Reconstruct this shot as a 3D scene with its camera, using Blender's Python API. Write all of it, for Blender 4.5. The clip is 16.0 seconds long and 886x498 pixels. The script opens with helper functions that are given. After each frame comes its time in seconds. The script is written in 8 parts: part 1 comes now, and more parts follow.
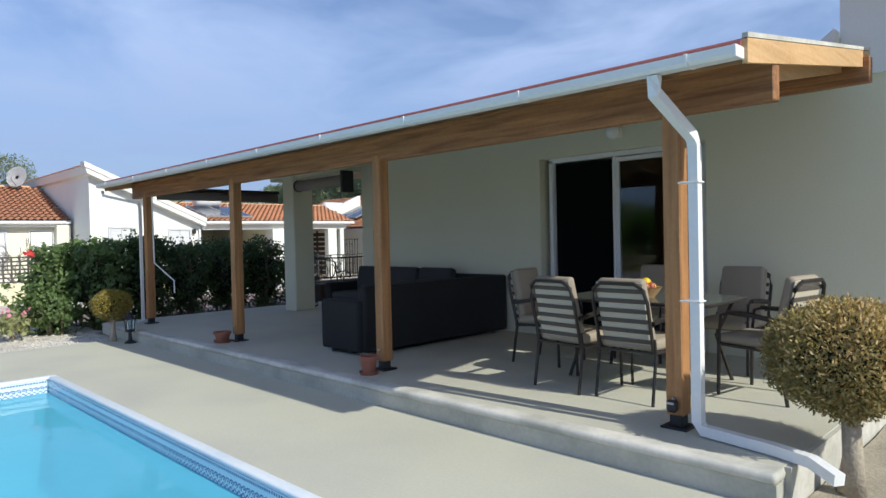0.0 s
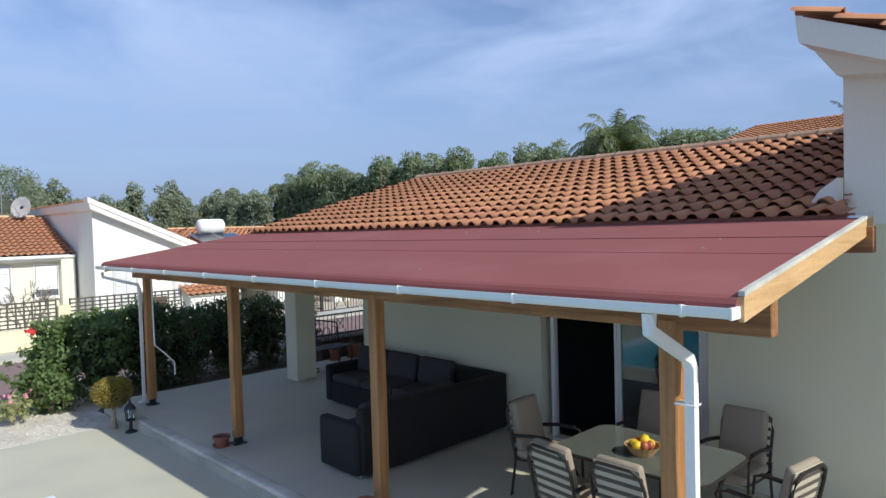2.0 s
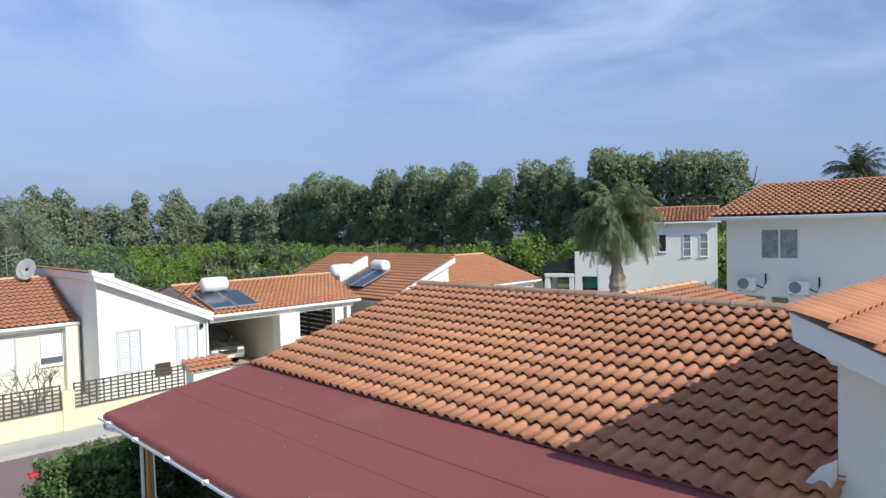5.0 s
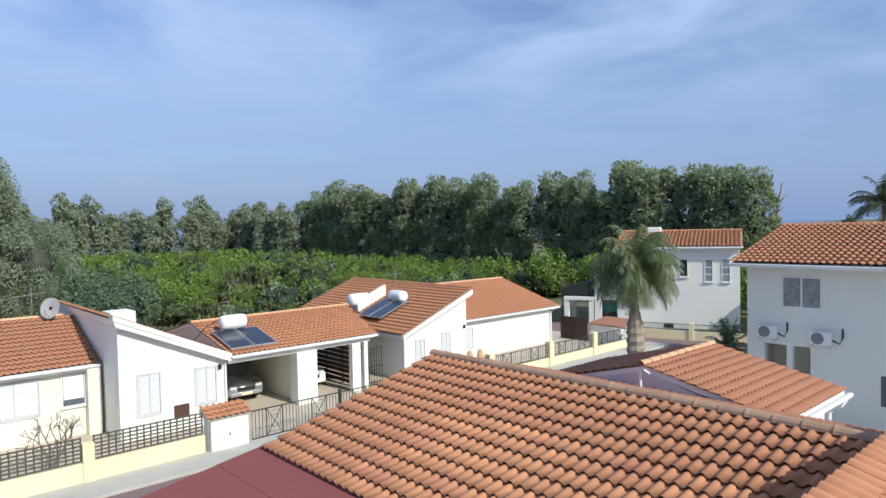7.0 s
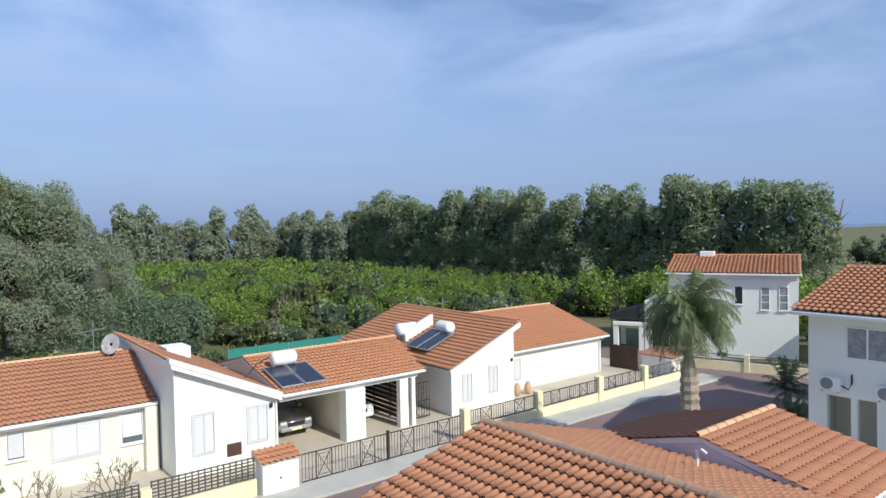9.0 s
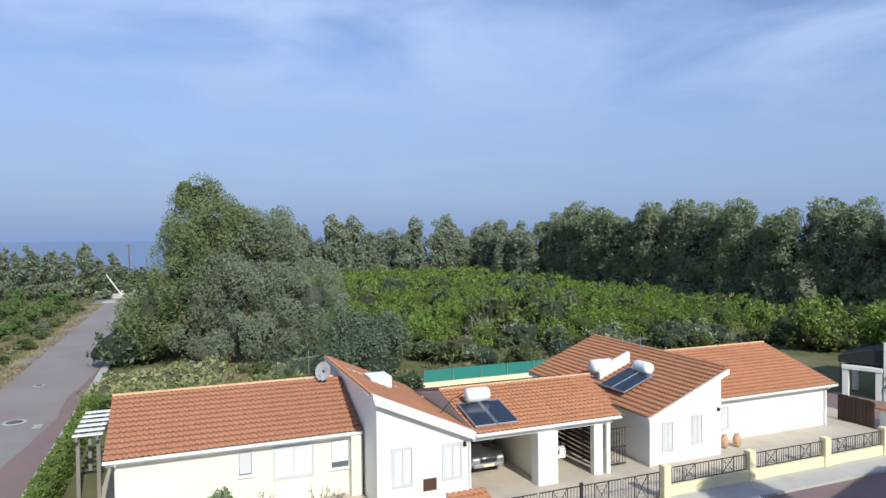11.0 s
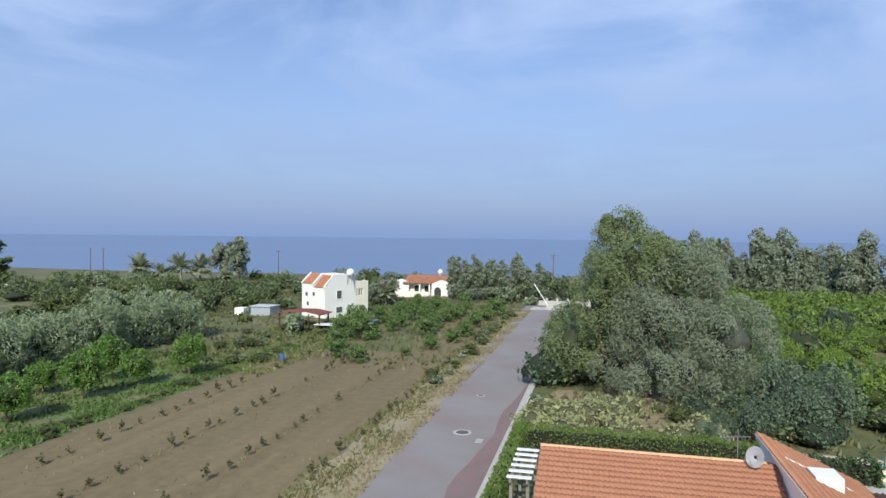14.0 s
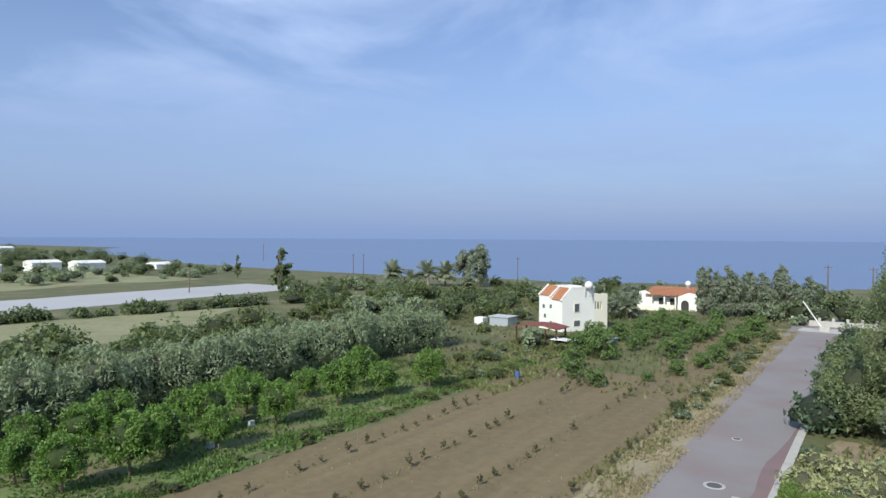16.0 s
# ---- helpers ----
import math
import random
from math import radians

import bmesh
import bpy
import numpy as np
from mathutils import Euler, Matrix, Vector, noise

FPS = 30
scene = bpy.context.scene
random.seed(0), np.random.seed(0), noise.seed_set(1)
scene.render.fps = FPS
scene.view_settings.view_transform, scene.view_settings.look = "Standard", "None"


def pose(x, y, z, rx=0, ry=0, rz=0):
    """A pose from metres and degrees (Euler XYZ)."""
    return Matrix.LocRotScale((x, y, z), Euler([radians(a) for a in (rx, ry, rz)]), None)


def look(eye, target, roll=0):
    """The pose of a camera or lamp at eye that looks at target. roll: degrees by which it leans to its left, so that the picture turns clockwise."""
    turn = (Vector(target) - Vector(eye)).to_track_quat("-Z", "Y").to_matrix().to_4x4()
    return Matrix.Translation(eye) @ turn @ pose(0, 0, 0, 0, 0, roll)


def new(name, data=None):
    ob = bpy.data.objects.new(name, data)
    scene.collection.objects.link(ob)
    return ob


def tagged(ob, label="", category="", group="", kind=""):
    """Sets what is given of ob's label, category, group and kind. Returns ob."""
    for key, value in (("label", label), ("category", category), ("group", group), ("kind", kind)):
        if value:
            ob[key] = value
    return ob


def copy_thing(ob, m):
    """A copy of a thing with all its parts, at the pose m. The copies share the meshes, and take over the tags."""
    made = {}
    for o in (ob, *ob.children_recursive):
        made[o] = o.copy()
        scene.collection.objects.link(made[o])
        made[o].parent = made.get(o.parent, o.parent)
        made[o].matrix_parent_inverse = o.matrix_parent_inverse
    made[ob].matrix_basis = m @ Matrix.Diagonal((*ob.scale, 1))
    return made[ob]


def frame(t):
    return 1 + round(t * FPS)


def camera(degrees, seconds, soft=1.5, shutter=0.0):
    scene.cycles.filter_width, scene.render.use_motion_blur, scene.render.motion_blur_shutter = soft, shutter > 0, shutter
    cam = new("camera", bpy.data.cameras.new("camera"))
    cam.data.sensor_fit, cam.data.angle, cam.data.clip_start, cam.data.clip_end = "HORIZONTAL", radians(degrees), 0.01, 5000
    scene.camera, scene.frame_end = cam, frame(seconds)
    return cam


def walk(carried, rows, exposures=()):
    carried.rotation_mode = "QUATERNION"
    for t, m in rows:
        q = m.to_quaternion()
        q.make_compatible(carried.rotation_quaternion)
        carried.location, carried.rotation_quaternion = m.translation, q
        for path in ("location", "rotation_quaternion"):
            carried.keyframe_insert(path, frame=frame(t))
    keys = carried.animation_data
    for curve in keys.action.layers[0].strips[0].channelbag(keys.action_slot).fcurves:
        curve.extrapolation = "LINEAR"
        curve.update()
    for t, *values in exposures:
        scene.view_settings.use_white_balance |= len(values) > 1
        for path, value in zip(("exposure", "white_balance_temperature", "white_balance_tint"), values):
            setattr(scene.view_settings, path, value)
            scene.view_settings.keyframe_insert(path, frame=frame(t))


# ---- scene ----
cam = camera(68.0, 16.0)
PATH = [
    (0, (0.628, -0.255, 1.312), (-0.789, 1.156, 1.276), -1.3),
    (0.5, (0.618, -0.207, 1.624), (-0.803, 1.2, 1.581), -1.3),
    (1, (0.62, -0.169, 1.946), (-0.804, 1.235, 1.901), -1.3),
    (1.5, (0.625, -0.131, 2.355), (-0.802, 1.269, 2.302), -1.3),
    (2, (0.64, -0.082, 2.771), (-0.79, 1.314, 2.707), -1.6),
    (2.5, (0.654, -0.089, 3.17), (-0.775, 1.308, 3.103), -1.6),
    (3, (0.67, -0.102, 3.553), (-0.758, 1.296, 3.489), -1.5),
    (3.5, (0.682, -0.063, 3.976), (-0.749, 1.334, 3.913), -1.5),
    (4, (0.654, -0.036, 4.388), (-0.777, 1.361, 4.324), -1.5),
    (6.5, (0.817, 0.23, 6.643), (-0.655, 1.582, 6.569), -1.2),
    (7, (0.803, 0.272, 6.98), (-0.681, 1.611, 6.91), -1.2),
    (7.5, (0.772, 0.291, 7.421), (-0.724, 1.617, 7.351), -1.2),
    (8, (0.771, 0.271, 7.825), (-0.733, 1.587, 7.756), -1.2),
    (10.5, (0.32, 0.317, 9.617), (-1.463, 1.223, 9.572), -0.8),
    (11, (0.249, 0.322, 10.074), (-1.61, 1.059, 10.033), -0.6),
    (11.5, (0.191, 0.235, 10.524), (-1.733, 0.782, 10.491), -0.0),
    (12, (0.112, 0.195, 11.004), (-1.857, 0.542, 10.972), 0.2),
    (12.5, (-0.034, 0.127, 11.381), (-2.027, 0.283, 11.351), 0.5),
    (13, (-0.146, 0.029, 11.854), (-2.145, -0.02, 11.823), 0.8),
    (13.5, (-0.412, -0.01, 12.288), (-2.396, -0.257, 12.252), 0.7),
    (14, (-0.836, -0.101, 12.745), (-2.782, -0.563, 12.705), 0.6),
    (14.5, (-1.291, -0.174, 13.145), (-3.179, -0.833, 13.105), 0.5),
    (15, (-1.784, -0.259, 13.506), (-3.593, -1.11, 13.466), 0.4),
    (15.5, (-2.325, -0.522, 13.826), (-4.058, -1.52, 13.784), 0.6),
    (16, (-2.97, -0.606, 14.154), (-4.626, -1.726, 14.116), 0.3),
]
walk(cam, [(t, look(eye, target, roll)) for t, eye, target, roll in PATH], ((0, 0.1, 6500, 4), (16, 0.1, 6500, 4)))

# ---- light ----
SUN_DIR = Vector((3.36, 0.30, 2.53)).normalized()
world = bpy.data.worlds.new("sky")
scene.world = world
world.use_nodes = True
wn, wl = world.node_tree.nodes, world.node_tree.links
wn.clear()


def wnode(kind, **kw):
    n = wn.new(kind)
    for key, value in kw.items():
        n.inputs[key].default_value = value
    return n


sky = wn.new("ShaderNodeTexSky")
sky.sky_type, sky.sun_disc = "NISHITA", False
sky.sun_elevation = math.asin(SUN_DIR.z)
sky.sun_rotation = math.atan2(SUN_DIR.x, SUN_DIR.y)
sky.air_density, sky.dust_density, sky.ozone_density = 1.0, 0.6, 3.0
# thin high cloud, stretched over the whole sky
coord = wn.new("ShaderNodeTexCoord")
sep = wn.new("ShaderNodeSeparateXYZ")
wl.new(coord.outputs["Generated"], sep.inputs[0])
lift = wn.new("ShaderNodeMath")
lift.operation = "MAXIMUM"
lift.inputs[1].default_value = 0.02
wl.new(sep.outputs["Z"], lift.inputs[0])
lift2 = wn.new("ShaderNodeMath")
lift2.operation = "ADD"
lift2.inputs[1].default_value = 0.12
wl.new(lift.outputs[0], lift2.inputs[0])
flat = wn.new("ShaderNodeVectorMath")
flat.operation = "DIVIDE"
wl.new(coord.outputs["Generated"], flat.inputs[0])
comb = wn.new("ShaderNodeCombineXYZ")
for i in range(3):
    wl.new(lift2.outputs[0], comb.inputs[i])
wl.new(comb.outputs[0], flat.inputs[1])
cloud = wnode("ShaderNodeTexNoise", Scale=1.25, Detail=6.0, Roughness=0.52, Distortion=0.5)
wl.new(flat.outputs[0], cloud.inputs["Vector"])
amount = wn.new("ShaderNodeMapRange")
amount.inputs["From Min"].default_value, amount.inputs["From Max"].default_value = 0.39, 0.63
amount.inputs["To Min"].default_value, amount.inputs["To Max"].default_value = 0.05, 0.82
wl.new(cloud.outputs["Fac"], amount.inputs["Value"])
fade = wn.new("ShaderNodeMapRange")
fade.inputs["From Min"].default_value, fade.inputs["From Max"].default_value = 0.0, 0.2
wl.new(sep.outputs["Z"], fade.inputs["Value"])
mul = wn.new("ShaderNodeMath")
mul.operation = "MULTIPLY"
wl.new(amount.outputs[0], mul.inputs[0])
wl.new(fade.outputs[0], mul.inputs[1])
SKY_GAIN = 0.125
tint = wn.new("ShaderNodeMix")
tint.data_type, tint.blend_type = "RGBA", "MULTIPLY"
tint.inputs[0].default_value = 1.0
tint.inputs[7].default_value = (1.08, 1.0, 1.13, 1)
wl.new(sky.outputs[0], tint.inputs[6])
mixc = wn.new("ShaderNodeMix")
mixc.data_type = "RGBA"
mixc.inputs[7].default_value = (3.9, 4.9, 7.6, 1)
wl.new(mul.outputs[0], mixc.inputs[0])
wl.new(tint.outputs[2], mixc.inputs[6])
haze = wn.new("ShaderNodeMapRange")
haze.inputs["From Min"].default_value, haze.inputs["From Max"].default_value = 0.0, 0.30
haze.inputs["To Min"].default_value, haze.inputs["To Max"].default_value = 1.0, 0.0
wl.new(sep.outputs["Z"], haze.inputs["Value"])
hazy = wn.new("ShaderNodeMix")
hazy.data_type = "RGBA"
hazy.inputs[7].default_value = (1.95, 2.72, 4.85, 1)
wl.new(haze.outputs[0], hazy.inputs[0])
wl.new(mixc.outputs[2], hazy.inputs[6])
back = wnode("ShaderNodeBackground", Strength=SKY_GAIN)
wl.new(hazy.outputs[2], back.inputs["Color"])
out = wn.new("ShaderNodeOutputWorld")
wl.new(back.outputs[0], out.inputs[0])

sun = new("sun", bpy.data.lights.new("sun", "SUN"))
sun.data.energy, sun.data.angle, sun.data.color = 4.2, radians(0.6), (1.0, 0.95, 0.87)
sun.matrix_world = look(SUN_DIR * 60, (0, 0, 0))
scene.view_settings.exposure = 0.0

# ---- materials ----
MATS = {}


def mat(name, c, rough=0.7, var=0.12, s1=0.6, s2=18.0, bump=0.15, metal=0.0, rand=0.0, island=0.0, depth=0.01, second=None, amount2=0.5):
    """A surface with a coarse and a fine variation, and fine relief; second: a colour for worn or stained patches."""
    if name in MATS:
        return MATS[name]
    m = bpy.data.materials.new(name)
    m.use_nodes = True
    n, l = m.node_tree.nodes, m.node_tree.links
    b = n["Principled BSDF"]
    geo = n.new("ShaderNodeNewGeometry")
    n1, n2 = n.new("ShaderNodeTexNoise"), n.new("ShaderNodeTexNoise")
    n1.inputs["Scale"].default_value, n2.inputs["Scale"].default_value = s1, s2
    n1.inputs["Detail"].default_value, n2.inputs["Detail"].default_value = 5, 4
    for k in (n1, n2):
        l.new(geo.outputs["Position"], k.inputs["Vector"])
    add = n.new("ShaderNodeMath")
    add.operation = "ADD"
    l.new(n1.outputs["Fac"], add.inputs[0])
    l.new(n2.outputs["Fac"], add.inputs[1])
    last = add
    for source, weight in (("obj", rand), ("isl", island)):
        if weight:
            k = n.new("ShaderNodeMath")
            k.operation = "MULTIPLY_ADD"
            k.inputs[1].default_value = weight
            if source == "obj":
                l.new(n.new("ShaderNodeObjectInfo").outputs["Random"], k.inputs[0])
            else:
                l.new(geo.outputs["Random Per Island"], k.inputs[0])
            l.new(last.outputs[0], k.inputs[2])
            last = k
    r = n.new("ShaderNodeMapRange")
    top = 1.35 + rand + island
    r.inputs["From Min"].default_value, r.inputs["From Max"].default_value = 0.65, top
    r.inputs["To Min"].default_value, r.inputs["To Max"].default_value = 1 - var, 1 + var
    l.new(last.outputs[0], r.inputs["Value"])
    mul = n.new("ShaderNodeVectorMath")
    mul.operation = "SCALE"
    if second:
        mixer = n.new("ShaderNodeMix")
        mixer.data_type = "RGBA"
        mixer.inputs[6].default_value, mixer.inputs[7].default_value = (*c, 1), (*second, 1)
        n3 = n.new("ShaderNodeTexNoise")
        n3.inputs["Scale"].default_value, n3.inputs["Detail"].default_value = s1 * 2.3, 8
        l.new(geo.outputs["Position"], n3.inputs["Vector"])
        r3 = n.new("ShaderNodeMapRange")
        r3.inputs["From Min"].default_value, r3.inputs["From Max"].default_value = 0.62 - 0.35 * amount2, 0.9 - 0.35 * amount2
        l.new(n3.outputs["Fac"], r3.inputs["Value"])
        l.new(r3.outputs[0], mixer.inputs[0])
        l.new(mixer.outputs[2], mul.inputs[0])
    else:
        mul.inputs[0].default_value = c
    l.new(r.outputs[0], mul.inputs["Scale"])
    l.new(mul.outputs[0], b.inputs["Base Color"])
    b.inputs["Roughness"].default_value, b.inputs["Metallic"].default_value = rough, metal
    if bump:
        k = n.new("ShaderNodeBump")
        k.inputs["Strength"].default_value, k.inputs["Distance"].default_value = bump, depth
        l.new(n2.outputs["Fac"], k.inputs["Height"])
        l.new(k.outputs[0], b.inputs["Normal"])
    MATS[name] = m
    return m


def leafmat(name, c, var=0.35, rough=0.55, light=0.32):
    """Leaves: colour varies from leaf to leaf, and some light passes through."""
    m = mat(name, c, rough, var, 0.25, 3.0, 0, island=1.2)
    n, l = m.node_tree.nodes, m.node_tree.links
    b = n["Principled BSDF"]
    tr = n.new("ShaderNodeBsdfTranslucent")
    tr.inputs["Color"].default_value = (c[0] * 1.3, c[1] * 1.4, c[2] * 0.8, 1)
    mx = n.new("ShaderNodeMixShader")
    mx.inputs[0].default_value = light
    l.new(b.outputs[0], mx.inputs[1])
    l.new(tr.outputs[0], mx.inputs[2])
    l.new(mx.outputs[0], n["Material Output"].inputs[0])
    return m


def grain(name, c, dark, axis=0, rough=0.6):
    """Wood with grain along one axis, and knots."""
    m = mat(name, c, rough, 0.12, 1.2, 30, 0.2)
    n, l = m.node_tree.nodes, m.node_tree.links
    geo = n.new("ShaderNodeNewGeometry")
    mp = n.new("ShaderNodeMapping")
    sc = [22, 22, 22]
    sc[axis] = 1.3
    mp.inputs["Scale"].default_value = sc
    l.new(geo.outputs["Position"], mp.inputs["Vector"])
    nz = n.new("ShaderNodeTexNoise")
    nz.inputs["Scale"].default_value, nz.inputs["Detail"].default_value, nz.inputs["Distortion"].default_value = 1.0, 6, 0.8
    l.new(mp.outputs[0], nz.inputs["Vector"])
    r = n.new("ShaderNodeMapRange")
    r.inputs["From Min"].default_value, r.inputs["From Max"].default_value = 0.35, 0.7
    l.new(nz.outputs["Fac"], r.inputs["Value"])
    mx = n.new("ShaderNodeMix")
    mx.data_type = "RGBA"
    mx.inputs[6].default_value, mx.inputs[7].default_value = (*c, 1), (*dark, 1)
    l.new(r.outputs[0], mx.inputs[0])
    sc_node = [k for k in n if k.bl_idname == "ShaderNodeVectorMath"][0]
    l.new(mx.outputs[2], sc_node.inputs[0])
    return m


def glass(name, tint=(0.8, 0.9, 0.9), rough=0.02, frost=0.0):
    m = bpy.data.materials.new(name)
    m.use_nodes = True
    n, l = m.node_tree.nodes, m.node_tree.links
    n.clear()
    o = n.new("ShaderNodeOutputMaterial")
    g, t, x, fr = n.new("ShaderNodeBsdfGlossy"), n.new("ShaderNodeBsdfTransparent"), n.new("ShaderNodeMixShader"), n.new("ShaderNodeFresnel")
    fr.inputs["IOR"].default_value = 1.6
    g.inputs["Roughness"].default_value = rough
    t.inputs["Color"].default_value = (*tint, 1)
    d, y = n.new("ShaderNodeBsdfDiffuse"), n.new("ShaderNodeMixShader")
    d.inputs["Color"].default_value = (0.55, 0.62, 0.57, 1)
    y.inputs[0].default_value = frost
    l.new(t.outputs[0], y.inputs[1])
    l.new(d.outputs[0], y.inputs[2])
    l.new(fr.outputs[0], x.inputs[0])
    l.new(y.outputs[0], x.inputs[1])
    l.new(g.outputs[0], x.inputs[2])
    l.new(x.outputs[0], o.inputs[0])
    return m


M_WALL = mat("render_wall", (0.75, 0.73, 0.56), 0.85, 0.05, 0.5, 60, 0.15, depth=0.004)
M_WHITE = mat("white_wall", (0.80, 0.80, 0.745), 0.85, 0.05, 0.4, 50, 0.12, depth=0.004)
M_CREAM = mat("cream_wall", (0.77, 0.745, 0.61), 0.85, 0.05, 0.4, 50, 0.12, depth=0.004)
M_YELLOW = mat("yellow_wall", (0.80, 0.715, 0.45), 0.85, 0.08, 0.5, 40, 0.12, second=(0.72, 0.66, 0.48), amount2=0.35)
M_TRIM = mat("white_trim", (0.80, 0.80, 0.79), 0.35, 0.04, 1.0, 30, 0.03)
M_DECK = mat("deck_concrete", (0.505, 0.495, 0.395), 0.85, 0.07, 0.35, 45, 0.2, depth=0.003, second=(0.44, 0.43, 0.365), amount2=0.5)
M_TERR = mat("terrace_paint", (0.515, 0.505, 0.41), 0.75, 0.07, 0.5, 40, 0.15, depth=0.003, second=(0.45, 0.44, 0.385), amount2=0.5)
M_NOSE = mat("worn_white_paint", (0.62, 0.60, 0.54), 0.75, 0.1, 1.2, 30, 0.2, second=(0.40, 0.395, 0.35), amount2=0.7)
M_TILE = mat("terracotta", (0.505, 0.238, 0.122), 0.85, 0.20, 0.45, 14, 0.25, rand=0.6, second=(0.44, 0.185, 0.115), amount2=0.5)
M_TILE2 = mat("terracotta_sheet", (0.43, 0.196, 0.105), 0.85, 0.17, 0.35, 9, 0.2, island=0.5)
M_TILE3 = mat("old_terracotta", (0.36, 0.165, 0.095), 0.85, 0.10, 0.35, 9, 0.2, island=0.5)
M_FELT = mat("red_felt", (0.235, 0.068, 0.062), 0.9, 0.10, 0.4, 60, 0.35, depth=0.004, second=(0.275, 0.094, 0.088), amount2=0.3)
M_PINE = grain("pine_x", (0.40, 0.19, 0.075), (0.17, 0.07, 0.028), 0)
M_PINEZ = grain("pine_z", (0.44, 0.22, 0.085), (0.29, 0.135, 0.05), 2)
M_PINEY = grain("pine_y", (0.62, 0.40, 0.20), (0.50, 0.30, 0.13), 1)
M_SHUT = mat("shutter_paint", (0.60, 0.61, 0.63), 0.5, 0.05, 1, 30, 0.03)
M_BLACK = mat("black_metal", (0.02, 0.02, 0.022), 0.5, 0.1, 2, 40, 0.05)
M_IRON = mat("iron_rail", (0.035, 0.033, 0.032), 0.55, 0.15, 2, 30, 0.05)
M_DARKWOOD = mat("dark_slats", (0.07, 0.04, 0.028), 0.6, 0.2, 2, 30, 0.1)
M_LATTICE = mat("lattice_wood", (0.085, 0.078, 0.068), 0.75, 0.2, 2, 30, 0.1)
M_ROAD = mat("asphalt", (0.25, 0.232, 0.226), 0.9, 0.10, 0.09, 40, 0.3, second=(0.24, 0.19, 0.182), amount2=0.55)
M_PAVER = mat("red_paving", (0.22, 0.15, 0.143), 0.9, 0.12, 0.4, 20, 0.2, second=(0.19, 0.15, 0.145), amount2=0.5)
M_PAVE = mat("pavement_concrete", (0.46, 0.45, 0.41), 0.9, 0.10, 0.5, 30, 0.2, second=(0.38, 0.37, 0.33), amount2=0.4)
M_SOIL = mat("field_soil", (0.165, 0.127, 0.064), 0.95, 0.2, 0.12, 1.6, 0.6, depth=0.08, second=(0.185, 0.146, 0.076), amount2=0.5)
M_GRASS = mat("rough_grass", (0.105, 0.115, 0.045), 0.95, 0.3, 0.06, 1.2, 0.4, depth=0.08, second=(0.20, 0.16, 0.085), amount2=0.45)
M_DRY = mat("dry_grass", (0.30, 0.255, 0.16), 0.95, 0.22, 0.2, 2.5, 0.4, depth=0.06, second=(0.19, 0.17, 0.075), amount2=0.4)
M_MEADOW = mat("meadow", (0.25, 0.25, 0.13), 0.95, 0.2, 0.08, 1.5, 0.3, second=(0.17, 0.185, 0.08), amount2=0.4)
M_GRAVEL = mat("white_gravel", (0.60, 0.56, 0.49), 0.9, 0.25, 2.0, 60, 0.6, depth=0.02)
M_BARK = mat("bark", (0.16, 0.12, 0.085), 0.9, 0.3, 3, 30, 0.5, depth=0.02)
M_SEA = mat("sea_water", (0.155, 0.222, 0.355), 0.7, 0.05, 0.004, 0.4, 0.05)
M_TERRAC = mat("plant_pot", (0.30, 0.115, 0.075), 0.8, 0.1, 3, 40, 0.1)
M_DARKGREY = mat("sofa_cover", (0.017, 0.017, 0.0175), 0.9, 0.2, 2, 90, 0.3, depth=0.004)
M_CUSH = mat("taupe_cushion", (0.31, 0.265, 0.205), 0.9, 0.08, 2, 120, 0.2, depth=0.003)
# lit copy of the cushion colour: brighter light on the backs painted in
M_CUSH_LIT = mat("cushion_back_lit", (0.47, 0.43, 0.34), 0.9, 0.08, 2, 120, 0.2, depth=0.003)
M_CHFRAME = mat("bronze_frame", (0.035, 0.030, 0.028), 0.4, 0.1, 2, 40, 0.03, metal=0.3)
M_TANK = mat("white_tank", (0.82, 0.82, 0.82), 0.35, 0.03, 1, 20, 0.02)
M_PANEL = mat("solar_glass", (0.02, 0.028, 0.05), 0.12, 0.1, 0.8, 10, 0.0)
M_STEEL = mat("galvanised", (0.45, 0.46, 0.47), 0.4, 0.1, 2, 30, 0.05, metal=0.7)
# near-black colour standing in for the shade of unlit rooms and openings
M_SHADE = mat("unlit_shade", (0.05, 0.048, 0.045), 0.9, 0.1, 1, 20, 0)
M_GREENNET = mat("green_net", (0.02, 0.185, 0.155), 0.8, 0.08, 0.3, 20, 0.1)
M_WINDOW = mat("window_glass", (0.10, 0.12, 0.14), 0.06, 0.2, 0.5, 5, 0.0)
M_GLASS = glass("door_glass")
M_TABLEGLASS = glass("table_glass", (0.72, 0.85, 0.80), 0.1, 0.2)
L_HEDGE = leafmat("hedge_leaf", (0.065, 0.105, 0.042))
L_CITRUS = leafmat("citrus_leaf", (0.165, 0.245, 0.045))
L_BRIGHT = leafmat("young_citrus_leaf", (0.135, 0.235, 0.045))
L_OLIVE = leafmat("olive_leaf", (0.25, 0.305, 0.185))
L_SILVER = leafmat("silver_leaf", (0.27, 0.305, 0.225), 0.15, 0.6, 0.45)
L_DARKTREE = leafmat("casuarina_leaf", (0.25, 0.29, 0.195), 0.3, 0.6, 0.45)
L_POPLAR = leafmat("poplar_leaf", (0.235, 0.27, 0.195))
L_SCRUB = leafmat("scrub_leaf", (0.13, 0.17, 0.07))
L_BLUE = leafmat("bluish_leaf", (0.10, 0.15, 0.085))
L_PALM = leafmat("palm_leaf", (0.145, 0.185, 0.085))
L_YELLOWISH = leafmat("oleander_leaf", (0.36, 0.37, 0.19))



